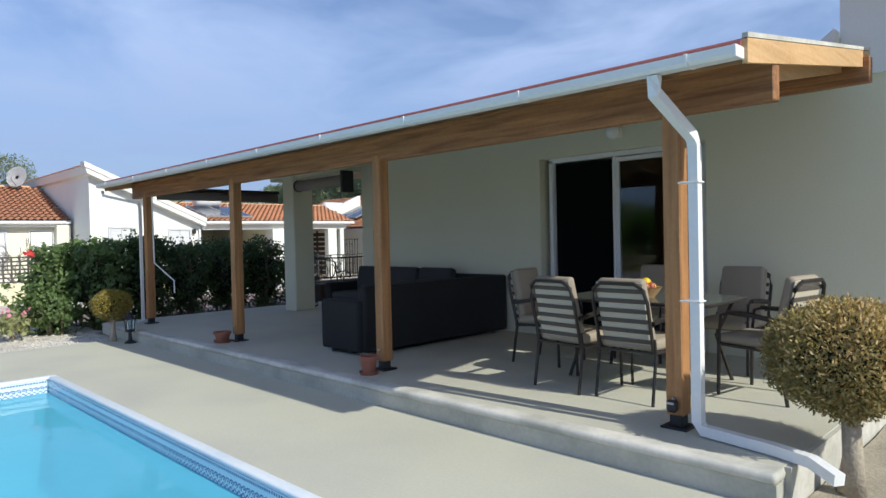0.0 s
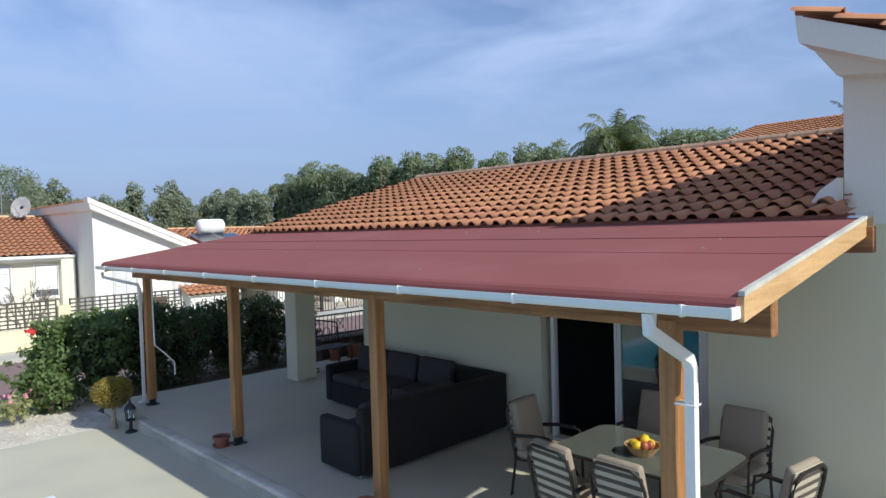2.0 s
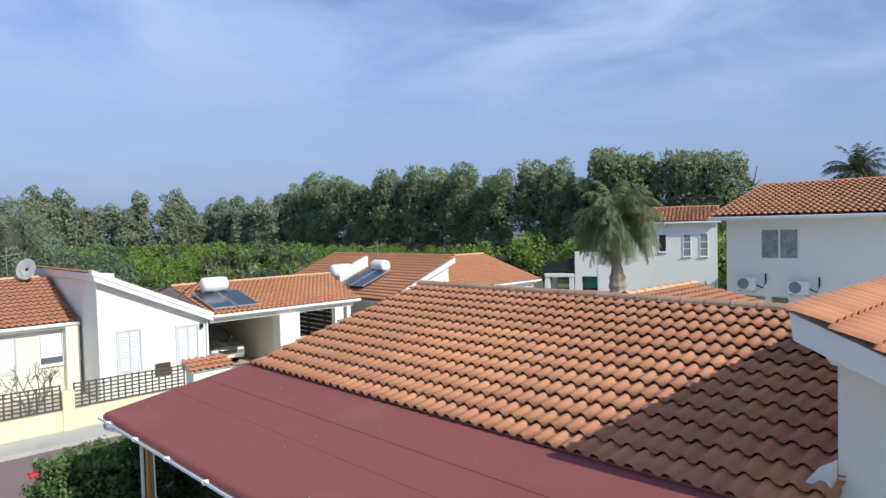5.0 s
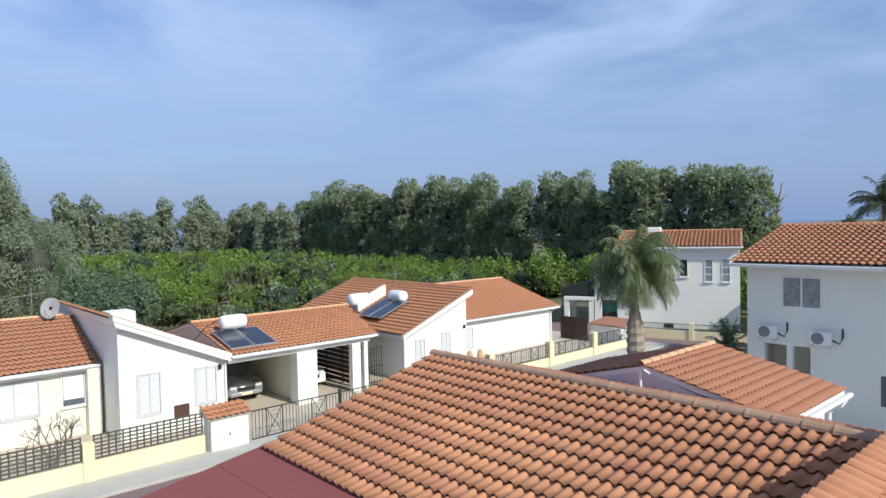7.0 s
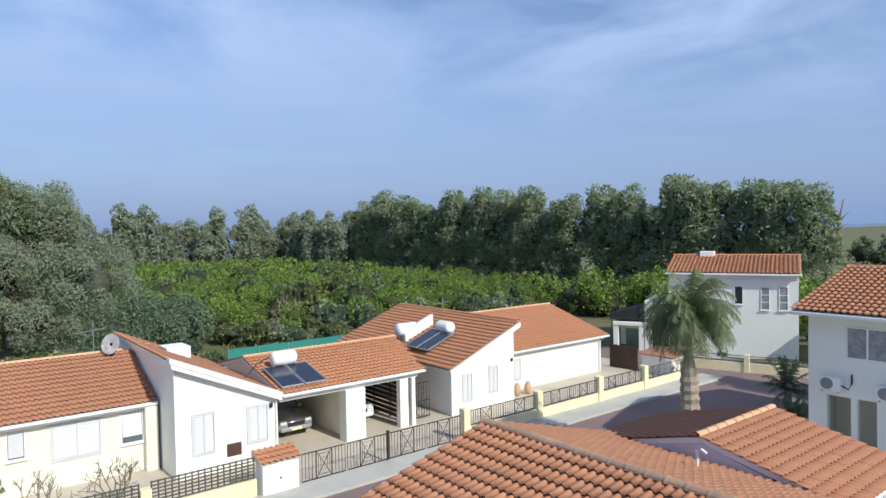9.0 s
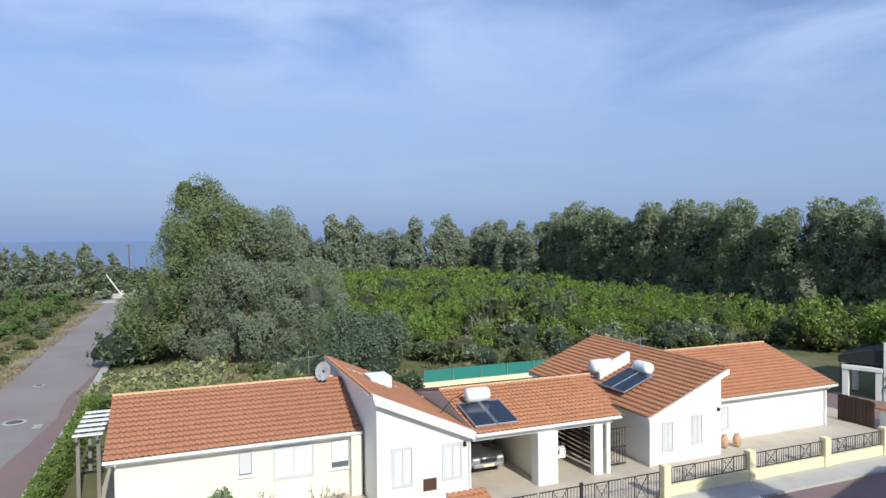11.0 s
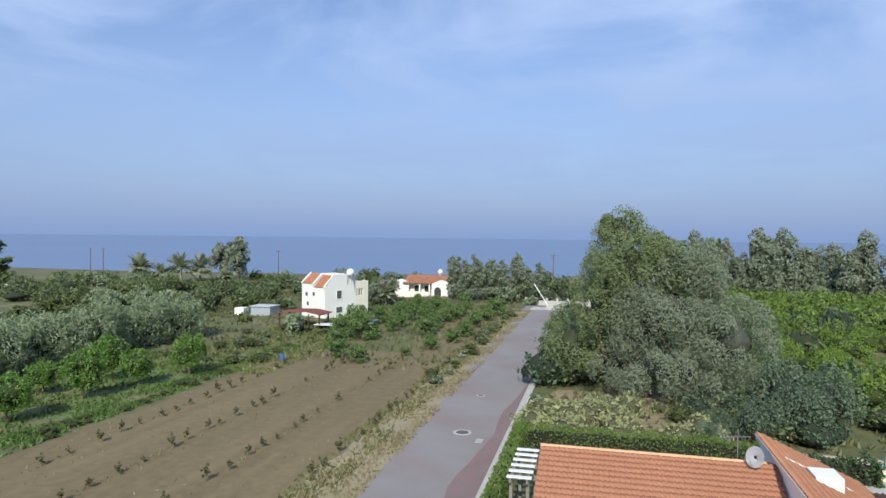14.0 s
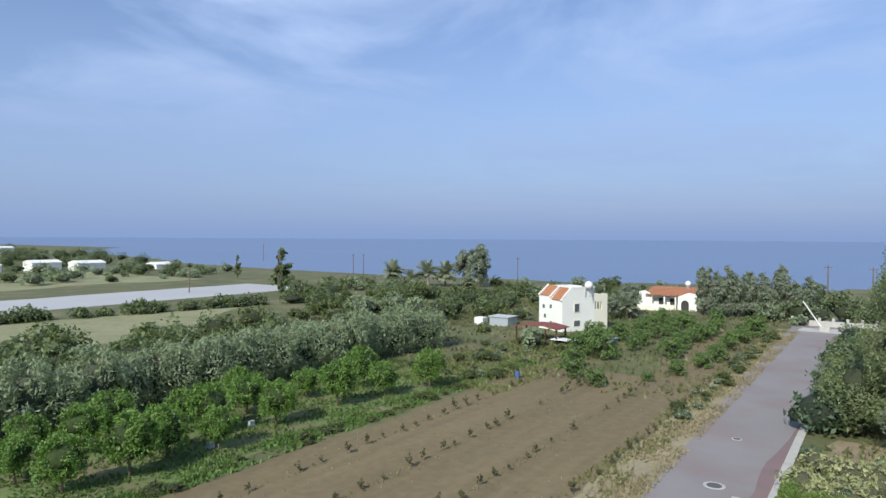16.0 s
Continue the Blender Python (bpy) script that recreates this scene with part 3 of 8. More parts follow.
def mosaic_mat():
    """White glazed tile with a blue running scroll, and a row of small blue squares above it."""
    m = mat("blue_mosaic", (0.62, 0.70, 0.78), 0.25, 0.04, 1, 30, 0.02)
    n, l = m.node_tree.nodes, m.node_tree.links

    def op(kind, a, c=None):
        k = n.new("ShaderNodeMath")
        k.operation = kind
        for slot, q in ((0, a), (1, c)):
            if isinstance(q, (int, float)):
                k.inputs[slot].default_value = q
            elif q is not None:
                l.new(q, k.inputs[slot])
        return k.outputs[0]
    tc, sp = n.new("ShaderNodeTexCoord"), n.new("ShaderNodeSeparateXYZ")
    l.new(tc.outputs["Object"], sp.inputs[0])
    x, z = op("MULTIPLY", sp.outputs["X"], 0.75), op("MULTIPLY", sp.outputs["Z"], 0.8)
    # squares
    sq = op("LESS_THAN", op("ABSOLUTE", op("SUBTRACT", op("FLOORED_MODULO", x, 0.0208), 0.0104)), 0.0062)
    sq = op("MULTIPLY", sq, op("LESS_THAN", op("ABSOLUTE", op("SUBTRACT", z, 0.046)), 0.0085))
    # scrolls: rings open at one side, each with an eye, and a wavy stem under them
    u = op("SUBTRACT", op("FLOORED_MODULO", x, 0.0416), 0.0208)
    w = op("ADD", z, 0.010)
    d = op("SQRT", op("ADD", op("MULTIPLY", u, u), op("MULTIPLY", w, w)))
    ring = op("LESS_THAN", op("ABSOLUTE", op("SUBTRACT", d, 0.0165)), 0.0042)
    ring = op("MULTIPLY", ring, op("GREATER_THAN", op("ADD", w, op("MULTIPLY", u, 0.7)), -0.008))
    eye = op("LESS_THAN", d, 0.0068)
    stem = op("LESS_THAN", op("ABSOLUTE", op("SUBTRACT", z, op("SUBTRACT", op("MULTIPLY", op("SINE", op("MULTIPLY", x, 151.0)), 0.009), 0.040))), 0.0048)
    base = op("LESS_THAN", op("ABSOLUTE", op("ADD", z, 0.062)), 0.0035)
    ink = op("MINIMUM", op("ADD", op("ADD", op("ADD", sq, ring), op("ADD", eye, stem)), base), 1.0)
    mx = n.new("ShaderNodeMix")
    mx.data_type = "RGBA"
    mx.inputs[6].default_value, mx.inputs[7].default_value = (0.66, 0.76, 0.86, 1), (0.035, 0.10, 0.25, 1)
    l.new(ink, mx.inputs[0])
    l.new(mx.outputs[2], [q for q in n if q.bl_idname == "ShaderNodeVectorMath" and q.operation == "SCALE"][0].inputs[0])
    return m


tile_me = mesh_of(box(-0.0825, -0.006, -0.075, 0.0825, 0.006, 0.075, 0.002), "mosaic_tile")
tile_me.materials.append(mosaic_mat())


def mosaic(x, y, rz):
    ob = part("mosaic_tile", tile_me, None, pool)
    ob.matrix_basis = pose(x, y, DECK - 0.085, 0, 0, rz)


for i in range(int((POOL[1] - POOL[0]) / 0.1664)):
    mosaic(POOL[0] + 0.08 + i * 0.1664, POOL[3] - 0.006, 0)
for j in range(int((POOL[3] - POOL[2]) / 0.1664)):
    mosaic(POOL[0] + 0.006, POOL[2] + 0.08 + j * 0.1664, 90)

# ---- terrace ----
terr = thing("terrace", "low painted concrete terrace with worn white edge", "terrace", at=(-6, 5, G), kind="structure")
part("slab", box(-11.25, 3.5, G - 0.1, -0.62, 6.75, 0.0), M_TERR, terr)
part("nosing", box(-11.25, 3.43, -0.06, -0.6, 3.60, 0.004, 0.028, seg=3), M_NOSE, terr, "worn white painted rounded step edge", True)
part("riser", box(-11.25, 3.445, DECK, -0.605, 3.55, -0.058), mat("worn_riser", (0.50, 0.49, 0.42), 0.8, 0.12, 1.0, 30, 0.25, second=(0.36, 0.36, 0.31), amount2=0.6), terr, "scuffed painted step face")
part("slab", box(-11.25, 6.75, G - 0.1, -8.36, 13, -0.006), M_TERR, terr)
part("end_face", box(-0.62, 3.62, G, -0.585, 6.75, -0.005), M_NOSE, terr, "worn white painted end of the slab")

# ---- tiled roofs ----
def tile_profile(w, k):
    """Height of an S tile across its width (0..1): a round barrel beside a shallow pan."""
    if k < 0.6:
        return 0.235 * w * math.sin(math.pi * k / 0.6) ** 0.62
    return -0.008 * math.sin(math.pi * (k - 0.6) / 0.4)


def tile_mesh(w, course, u, v, nrm, segs=10):
    b = bmesh.new()
    rows = []
    for a, rise in ((0.0, 0.052), (course * 1.12, 0.0)):
        rows.append([b.verts.new(u * (w * k / segs) + v * a + nrm * (tile_profile(w, k / segs) + rise)) for k in range(segs + 1)])
    lip = [b.verts.new(q.co - nrm * 0.014 + v * 0.004) for q in rows[0]]
    for k in range(segs):
        b.faces.new((rows[0][k], rows[0][k + 1], rows[1][k + 1], rows[1][k]))
        b.faces.new((lip[k], lip[k + 1], rows[0][k + 1], rows[0][k]))
    return mesh_of(b, "roof_tile")


def tiled_roof(name, parent, origin, u, v, length, slope_len, w=0.27, course=0.35, inside=None, single=None, material=None, segs=6):
    """Tiles in courses from the eave (origin, along u) up the slope (v). single(a, c): tile to be an object of its own."""
    u, v, origin = Vector(u).normalized(), Vector(v).normalized(), Vector(origin)
    nrm = u.cross(v)
    if nrm.z < 0:
        nrm = -nrm
    course = slope_len / math.ceil(slope_len / course - 0.1)
    me = tile_mesh(w, course, u, v, nrm, segs)
    me.materials.append(material or M_TILE)
    me.polygons.foreach_set("use_smooth", [i % 2 == 0 for i in range(len(me.polygons))])
    base = np.array([q.co for q in me.vertices])
    faces = [list(p.vertices) for p in me.polygons]
    rest = []
    nu, nv = int(round(length / w)), int(round(slope_len / course))
    for j in range(nv):
        for i in range(nu):
            a, c = i * w, j * course
            if inside and not inside(a + w / 2, c + course / 2):
                continue
            at = origin + u * a + v * c + nrm * random.uniform(0, 0.006)
            if single and single(a, c):
                ob = part("roof_tile", me, None, parent)
                ob.matrix_basis = Matrix.Translation(at)
            else:
                rest.append(np.array(at))
    if rest:
        k = len(base)
        vs = (base[None] + np.array(rest)[:, None]).reshape(-1, 3)
        fs = [[q + k * t for q in f] for t in range(len(rest)) for f in faces]
        m2 = bpy.data.meshes.new("roof_tiles")
        m2.from_pydata(vs.tolist(), [], fs)
        m2.materials.append(material or M_TILE2)
        m2.polygons.foreach_set("use_smooth", [i % 2 == 0 for i in range(len(m2.polygons))])
        part("roof_tiles", m2, None, parent, kind="stuff")


def cap_mesh(length=0.4, r=0.11):
    """A half-round ridge cap along x, slightly wider at one end."""
    b = bmesh.new()
    rings = [[b.verts.new((a, rr * math.cos(math.pi * k / 6), rr * math.sin(math.pi * k / 6) * 0.8)) for k in range(7)] for a, rr in ((0, r * 1.1), (0.06, r), (length * 1.08, r * 0.92))]
    for r0, r1 in zip(rings, rings[1:]):
        for k in range(6):
            b.faces.new((r0[k], r0[k + 1], r1[k + 1], r1[k]))
    return mesh_of(b, "ridge_cap")


CAP = cap_mesh()
CAP.materials.append(M_TILE)
M_CAPLIGHT = mat("pale_mortar_cap", (0.62, 0.38, 0.22), 0.85, 0.15, 1, 12, 0.2, rand=0.4)
CAP2 = cap_mesh(0.4, 0.10)
CAP2.materials.append(M_CAPLIGHT)
CAP3 = cap_mesh(0.4, 0.125)
CAP3.materials.append(mat("weathered_cap", (0.40, 0.25, 0.165), 0.9, 0.2, 1.5, 14, 0.4, rand=0.6, second=(0.30, 0.21, 0.155), amount2=0.5))


def caps(parent, p, q, me=CAP):
    p, q = Vector(p), Vector(q)
    d = (q - p)
    n = max(1, int(d.length / 0.4))
    rot = d.to_track_quat("X", "Z").to_matrix().to_4x4()
    for i in range(n):
        ob = part("ridge_cap", me, None, parent)
        ob.matrix_basis = Matrix.Translation(p + d * i / n) @ rot


# ---- the villa ----
WALL = 6.75
villa = thing("villa", "single-storey rendered villa with terracotta tiled roof", "house", at=(-4, 10, G), kind="structure")
DOOR = (-4.58, -2.38, 0.0, 2.30)
part("wall", wall_y(WALL, WALL + 0.25, -8.36, 2.3, G, 2.71, [DOOR]), M_WALL, villa)
part("wall", wall_x(-8.36, -8.11, WALL + 0.25, 14.6, G, 2.7), M_WALL, villa)
part("wall", box(-8.1, 14.35, G, 2.3, 14.6, 2.65), M_WALL, villa)
part("wall", box(2.05, 7, G, 2.3, 14.35, 2.7), M_WALL, villa)
part("room_floor", box(-8.1, 7.0, -0.2, 2.05, 14.35, -0.01), mat("room_floor", (0.20, 0.17, 0.14), 0.6, 0.1, 1, 20, 0.02), villa)
# partition painted dark so that the room reads as unlit
part("room_wall", box(-8.1, 10.3, -0.01, -1, 10.4, 2.6), M_SHADE, villa)
part("ceiling", box(-8.1, 7.0, 2.6, 2.05, 14.35, 2.69), M_WALL, villa)
# main roof: eave, slope and ridge
EY, EZ, RY, RZ = 6.08, 2.815, 10.5, 3.98
pitch = math.atan2(RZ - EZ, RY - EY)
vdir = Vector((0, math.cos(pitch), math.sin(pitch)))
slope = math.hypot(RY - EY, RZ - EZ)
part("roof_deck", prism([(EY, EZ - 0.085), (RY, RZ - 0.085), (15.1, EZ - 0.085), (15.1, EZ - 0.16), (RY, RZ - 0.2), (EY + 0.03, EZ - 0.16)], "x", -10.85, -1.05), mat("roof_timber", (0.30, 0.20, 0.12), 0.8, 0.1), villa)
part("gable", prism([(WALL, 2.7), (RY, 3.7), (14.6, 2.7)], "x", -8.36, -8.15), M_WALL, villa)
part("rake_board", prism([(EY, EZ - 0.02), (RY, RZ - 0.02), (RY, RZ - 0.22), (EY, EZ - 0.2)], "x", -10.93, -10.86), M_TRIM, villa)
tiled_roof("tiles", villa, (-10.9, EY - 0.06, EZ - 0.065), (1, 0, 0), vdir, 9.8, slope, 0.206, 0.36, single=lambda a, c: a > 2.3 and c < 2.5, segs=10)
part("eave_mortar", prism([(EY - 0.045, EZ - 0.2), (EY + 0.03, EZ - 0.2), (EY + 0.03, EZ - 0.012), (EY - 0.035, EZ - 0.025)], "x", -10.88, -0.85), mat("eave_mortar", (0.30, 0.13, 0.085), 0.95, 0.2, 3, 40, 0.4), villa, "reddish mortar under the eave tiles")
caps(villa, (-10.95, RY, RZ - 0.03), (-1.1, RY, RZ - 0.03), CAP3)
# far slope of the main roof
tiled_roof("tiles", villa, (-10.9, 15.1, EZ - 0.10), (1, 0, 0), (0, -math.cos(pitch), math.sin(pitch)), 9.8, slope, 0.206, 0.36)
# high block with a single-pitch roof that falls to the right
TOPZ, FALL = 4.46, 0.42
bx0, bx1 = -1.08, 2.3
zt = lambda x: TOPZ - 0.28 - FALL * (x - bx0)
part("high_block", prism([(bx0, 2.7), (bx1, 2.7), (bx1, zt(bx1)), (bx0, zt(bx0))], "y", WALL - 0.05, 14.0), M_WHITE, villa)
ra = math.atan(FALL)
part("block_roof", prism([(-1.29, TOPZ + 0.05), (bx1, TOPZ + 0.05 - FALL * (bx1 + 1.34)), (bx1, TOPZ - 0.20 - FALL * (bx1 + 1.34)), (-1.26, TOPZ - 0.19)], "y", 6.10, 14.3), M_WHITE, villa, "white rendered verge")
part("corbel", prism([(-1.26, TOPZ - 0.19), (bx0 + 0.9, TOPZ - 0.55), (bx0, TOPZ - 0.44)], "y", 6.5, 6.7), M_WHITE, villa)
tiled_roof("tiles", villa, (bx1, 6.06, TOPZ + 0.095 - FALL * (bx1 + 1.34)), (0, 1, 0), (-math.cos(ra), 0, math.sin(ra)), 8.3, (bx1 + 1.28) / math.cos(ra), 0.206, 0.36, segs=8)
part("flashing", prism([(-1.33, 2.86), (bx0, 2.86), (bx0, 3.12), (-1.22, 3.02)], "y", 6.5, 6.68), M_WHITE, villa)
tiled_roof("tiles", villa, (-1.1, EY - 0.06, EZ - 0.065), (1, 0, 0), vdir, 0.3, 0.36, 0.206, 0.36, segs=10)
part("gutter_end", box(-0.90, 6.02, 2.56, -0.75, 6.3, 2.78, 0.02), M_TRIM, villa, "white plastic gutter end")
# corner pillar of the covered passage
part("pillar", box(-10.33, 6.40, -0.01, -9.95, 6.82, 2.66, 0.015), M_WALL, villa)
part("lintel", box(-10.85, 6.45, 2.46, -8.36, 6.75, 2.66), M_WALL, villa)
part("pillar", box(-10.33, 12.9, -0.01, -9.95, 13.3, 2.66, 0.015), M_WALL, villa)
part("soffit", box(-10.85, 6.75, 2.62, -8.36, 14.6, 2.66), M_PINEY, villa)

# rear wing with its own gabled roof
wing = thing("rear_wing", "rear wing with gable tinted lilac for shade, and terracotta roof", "house", at=(-7.6, 17, G), kind="structure")
# the lilac tint puts the gable's shade into the render colour
M_GABLE_SHADE = mat("shade_tinted_render", (0.66, 0.60, 0.66), 0.8, 0.06, 0.6, 30, 0.1, second=(0.60, 0.54, 0.58), amount2=0.4)
part("wall", prism([(-10.6, G), (-4.85, G), (-4.85, 2.6), (-7.8, 3.33), (-10.6, 2.62)], "y", 14.53, 17.9), M_GABLE_SHADE, wing, "rendered gable tinted lilac for its shade")
part("roof_deck", prism([(-11.2, 2.56), (-7.8, 3.46), (-4.5, 2.74), (-4.5, 2.64), (-7.8, 3.30), (-11.2, 2.46)], "y", 14.56, 18.2), M_TRIM, wing)
la, lb = math.atan2(0.9, 3.4), math.atan2(0.72, 3.3)
tiled_roof("tiles", wing, (-4.45, 14.5, 2.75), (0, 1, 0), (-math.cos(lb), 0, math.sin(lb)), 3.75, 3.4, 0.2, 0.3, material=M_TILE3)
tiled_roof("tiles", wing, (-11.25, 14.5, 2.57), (0, 1, 0), (math.cos(la), 0, math.sin(la)), 3.75, 3.55, 0.2, 0.3, material=M_TILE3)
caps(wing, (-7.8, 14.4, 3.53), (-7.8, 18.2, 3.53), CAP2)
part("gutter", box(-4.45, 14.5, 2.60, -4.33, 18.3, 2.70, 0.02), M_TRIM, wing, "white gutter")
part("downpipe", tube([(-4.39, 18.1, 2.62), (-4.5, 18.0, 2.4), (-4.75, 17.95, 2.2), (-4.75, 17.95, G)], 0.04), M_TRIM, wing)
part("vent_pipe", tube([(-7.0, 13.1, 3.3), (-7.0, 13.1, 3.66), (-6.9, 13.1, 3.72), (-6.78, 13.1, 3.66)], 0.032), M_TRIM, wing, "white bent vent pipe")

# sliding door
slider = thing("sliding_door", "white framed sliding glass door, one leaf open to a dark room", "door", at=(-3.4, 6.8, 0), kind="structure")
for x0, x1 in ((-4.42, -4.36), (-2.40, -2.34)):
    part("jamb", box(x0, WALL + 0.09, 0, x1, WALL + 0.2, 2.28, 0.006), M_TRIM, slider)
part("head", box(-4.42, WALL + 0.09, 2.24, -2.34, WALL + 0.2, 2.30, 0.006), M_TRIM, slider)
part("sill", box(-4.36, WALL + 0.02, 0, -2.40, WALL + 0.2, 0.03), M_TRIM, slider)
leaf = part("door_leaf", frame_slab((0, 1.06, 0, 2.2), (0.05, 1.01, 0.08, 2.15), 0, 0.04), M_TRIM, slider)
leaf.matrix_parent_inverse = Matrix.Identity(4)
leaf.matrix_basis = slider.matrix_basis.inverted() @ pose(-3.46, WALL + 0.16, 0.03, 90, 0, 0)
pane = part("pane", box(-3.41, WALL + 0.135, 0.1, -2.46, WALL + 0.143, 2.18), M_GLASS, slider, "clear glass reflecting the pool")
pane.visible_shadow = False
screen = part("insect_screen", box(-4.35, WALL + 0.16, 0.04, -3.48, WALL + 0.166, 2.22), mat("screen_mesh", (0.004, 0.005, 0.005), 0.95, 0.1, 1, 40, 0), slider, "black insect screen")
screen.data.materials[0].node_tree.nodes["Principled BSDF"].inputs["Specular IOR Level"].default_value = 0.1
part("frame_bar", box(-3.49, WALL + 0.10, 0.03, -3.455, WALL + 0.19, 2.24, 0.006), M_TRIM, slider)
slider.matrix_basis = Matrix.Translation((-0.08, 0, 0)) @ slider.matrix_basis

# ---- pergola roof of the terrace ----
perg = thing("pergola", "pine pergola with red felt roof and white gutter", "pergola", at=(-5.8, 5, 0), kind="structure")
FX0, FX1, FY, FZ, BY, BZ = -11.03, -0.76, 3.49, 2.37, 6.10, 2.775
for i, x in enumerate((-1.385, -4.46, -7.47, -10.45)):
    post = part("post", box(x - 0.06, 3.89, 0.09, x + 0.06, 4.01, 2.14, 0.008), M_PINEZ, perg, "pale pine post")
    part("bracket", box(x - 0.045, 3.905, 0.012, x + 0.045, 3.995, 0.10, 0.006), M_BLACK, post, "black steel post shoe")
    part("base_plate", box(x - 0.09, 3.86, 0.0, x + 0.09, 4.04, 0.014, 0.003), M_BLACK, post)
    part("bolt", lathe([(0.012, 0), (0.012, 0.012), (0.0, 0.013)], (x, 3.875, 0.2), 6), M_STEEL, post)
part("beam", box(-11.0, 3.90, 2.08, -0.74, 4.0, 2.33, 0.008), M_PINE, perg, "long pine beam along the posts")
part("beam", box(-11.0, 5.92, 2.48, -0.68, 6.0, 2.69, 0.008), M_PINE, perg)
for k in range(18):
    x = FX0 + 0.15 + k * (FX1 - FX0 - 0.3) / 17
    part("rafter", prism([(4.0, 2.335), (5.92, 2.708), (5.92, 2.59), (4.0, 2.21)], "x", x - 0.03, x + 0.03), M_PINEY, perg)
part("boarding", prism([(FY, FZ - 0.04), (BY, BZ - 0.04), (BY, BZ - 0.075), (FY, FZ - 0.075)], "x", FX0 + 0.01, FX1 - 0.01), M_PINEY, perg, "pine boarding under the felt")
# felt in overlapping strips
cuts = ((0.0, 0.44, 0.0), (0.42, 0.66, 0.005), (0.65, 1.0, 0.008))
for n_s, (a, c, up) in enumerate(cuts):
    ya, yc = FY - 0.03 + (BY - FY + 0.03) * a, FY - 0.03 + (BY - FY + 0.03) * c
    za, zc = FZ - 0.006 + (BZ - FZ) * a + up, FZ + (BZ - FZ) * c - 0.004
    pts = [(ya, za), (yc, zc), (yc, zc - 0.02), (ya, za - 0.014)]
    if n_s == 0:
        pts = [(ya - 0.03, za - 0.085), (ya - 0.022, za - 0.04), (ya - 0.002, za - 0.012), (ya + 0.03, za + 0.004), (yc, zc), (yc, zc - 0.02), (ya + 0.03, za - 0.03), (ya, za - 0.08)]
    part("felt_strip", prism(pts, "x", FX0, FX1), M_FELT, perg, "weathered red roofing felt")
part("verge_board", prism([(FY - 0.02, FZ - 0.01), (BY + 0.05, BZ), (BY + 0.05, BZ - 0.13), (FY - 0.02, FZ - 0.145)], "x", FX1, FX1 + 0.03), M_PINEY, perg, "pale pine verge board")
part("verge_trim", prism([(FY - 0.02, FZ + 0.022), (BY + 0.05, BZ + 0.03), (BY + 0.05, BZ + 0.004), (FY - 0.02, FZ - 0.006)], "x", FX1 + 0.0, FX1 + 0.034), M_NOSE, perg, "chalky white verge strip")
part("verge_board", prism([(FY, FZ - 0.02), (BY, BZ - 0.02), (BY, BZ - 0.17), (FY, FZ - 0.17)], "x", FX0 - 0.025, FX0), M_PINEY, perg)
for k in range(40):
    x, t = random.uniform(FX0 + 0.3, FX1 - 0.3), random.uniform(0.1, 0.95)
    y = FY + (BY - FY) * t
    if k < 16:
        part("nail", lathe([(0.008, 0), (0.007, 0.006), (0, 0.007)], (x, y, FZ + (BZ - FZ) * t + 0.004), 6), M_STEEL, perg)
GZ = 2.248
gut = part("gutter", prism([(3.47, GZ), (3.385, GZ), (3.362, GZ + 0.02), (3.358, GZ + 0.062), (3.368, GZ + 0.062), (3.376, GZ + 0.03), (3.395, GZ + 0.012), (3.46, GZ + 0.012), (3.46, GZ + 0.055), (3.47, GZ + 0.055)], "x", FX0 - 0.03, FX1 + 0.01), M_TRIM, perg, "white square gutter")
for x in (FX0 - 0.03, FX1):
    part("end_cap", box(x - 0.006, 3.356, GZ - 0.003, x + 0.012, 3.472, GZ + 0.064, 0.003), M_TRIM, gut)
for k in range(9):
    x = FX0 + 0.4 + k * 1.2
    part("bracket", prism([(3.47, GZ - 0.005), (3.362, GZ - 0.005), (3.352, GZ + 0.02), (3.350, GZ + 0.066), (3.372, GZ + 0.066), (3.47, GZ + 0.045)], "x", x - 0.008, x + 0.008), M_TRIM, gut)
dp = part("downpipe", tube([(-1.25, 3.42, 2.24), (-1.25, 3.42, 2.14), (-1.21, 3.82, 1.92), (-1.205, 3.85, 1.86), (-1.205, 3.85, 0.09), (-1.17, 3.845, 0.045), (-0.72, 3.76, 0.04), (-0.50, 3.69, 0.035), (-0.34, 3.58, 0.0)], 0.045, 4), M_TRIM, perg, "white square downpipe with an elbow")
for z in (1.62, 0.86):
    part("pipe_clip", box(-1.30, 3.806, z, -1.161, 3.895, z + 0.012, 0.003), M_TRIM, dp)
part("downpipe", tube([(-10.95, 3.42, 2.2), (-10.95, 3.43, 2.12), (-10.55, 3.83, 1.98), (-10.53, 3.85, 1.9), (-10.53, 3.85, 0.06), (-10.6, 3.8, 0.04)], 0.03, 4), M_TRIM, perg)
part("cable", tube([(-10.28, 3.95, 2.1), (-10.28, 3.96, 1.0), (-10.25, 4.1, 0.85), (-10.1, 4.2, 0.7), (-10.1, 4.2, 0.5)], 0.012, 6), M_TRIM, perg, "white hanging cable")

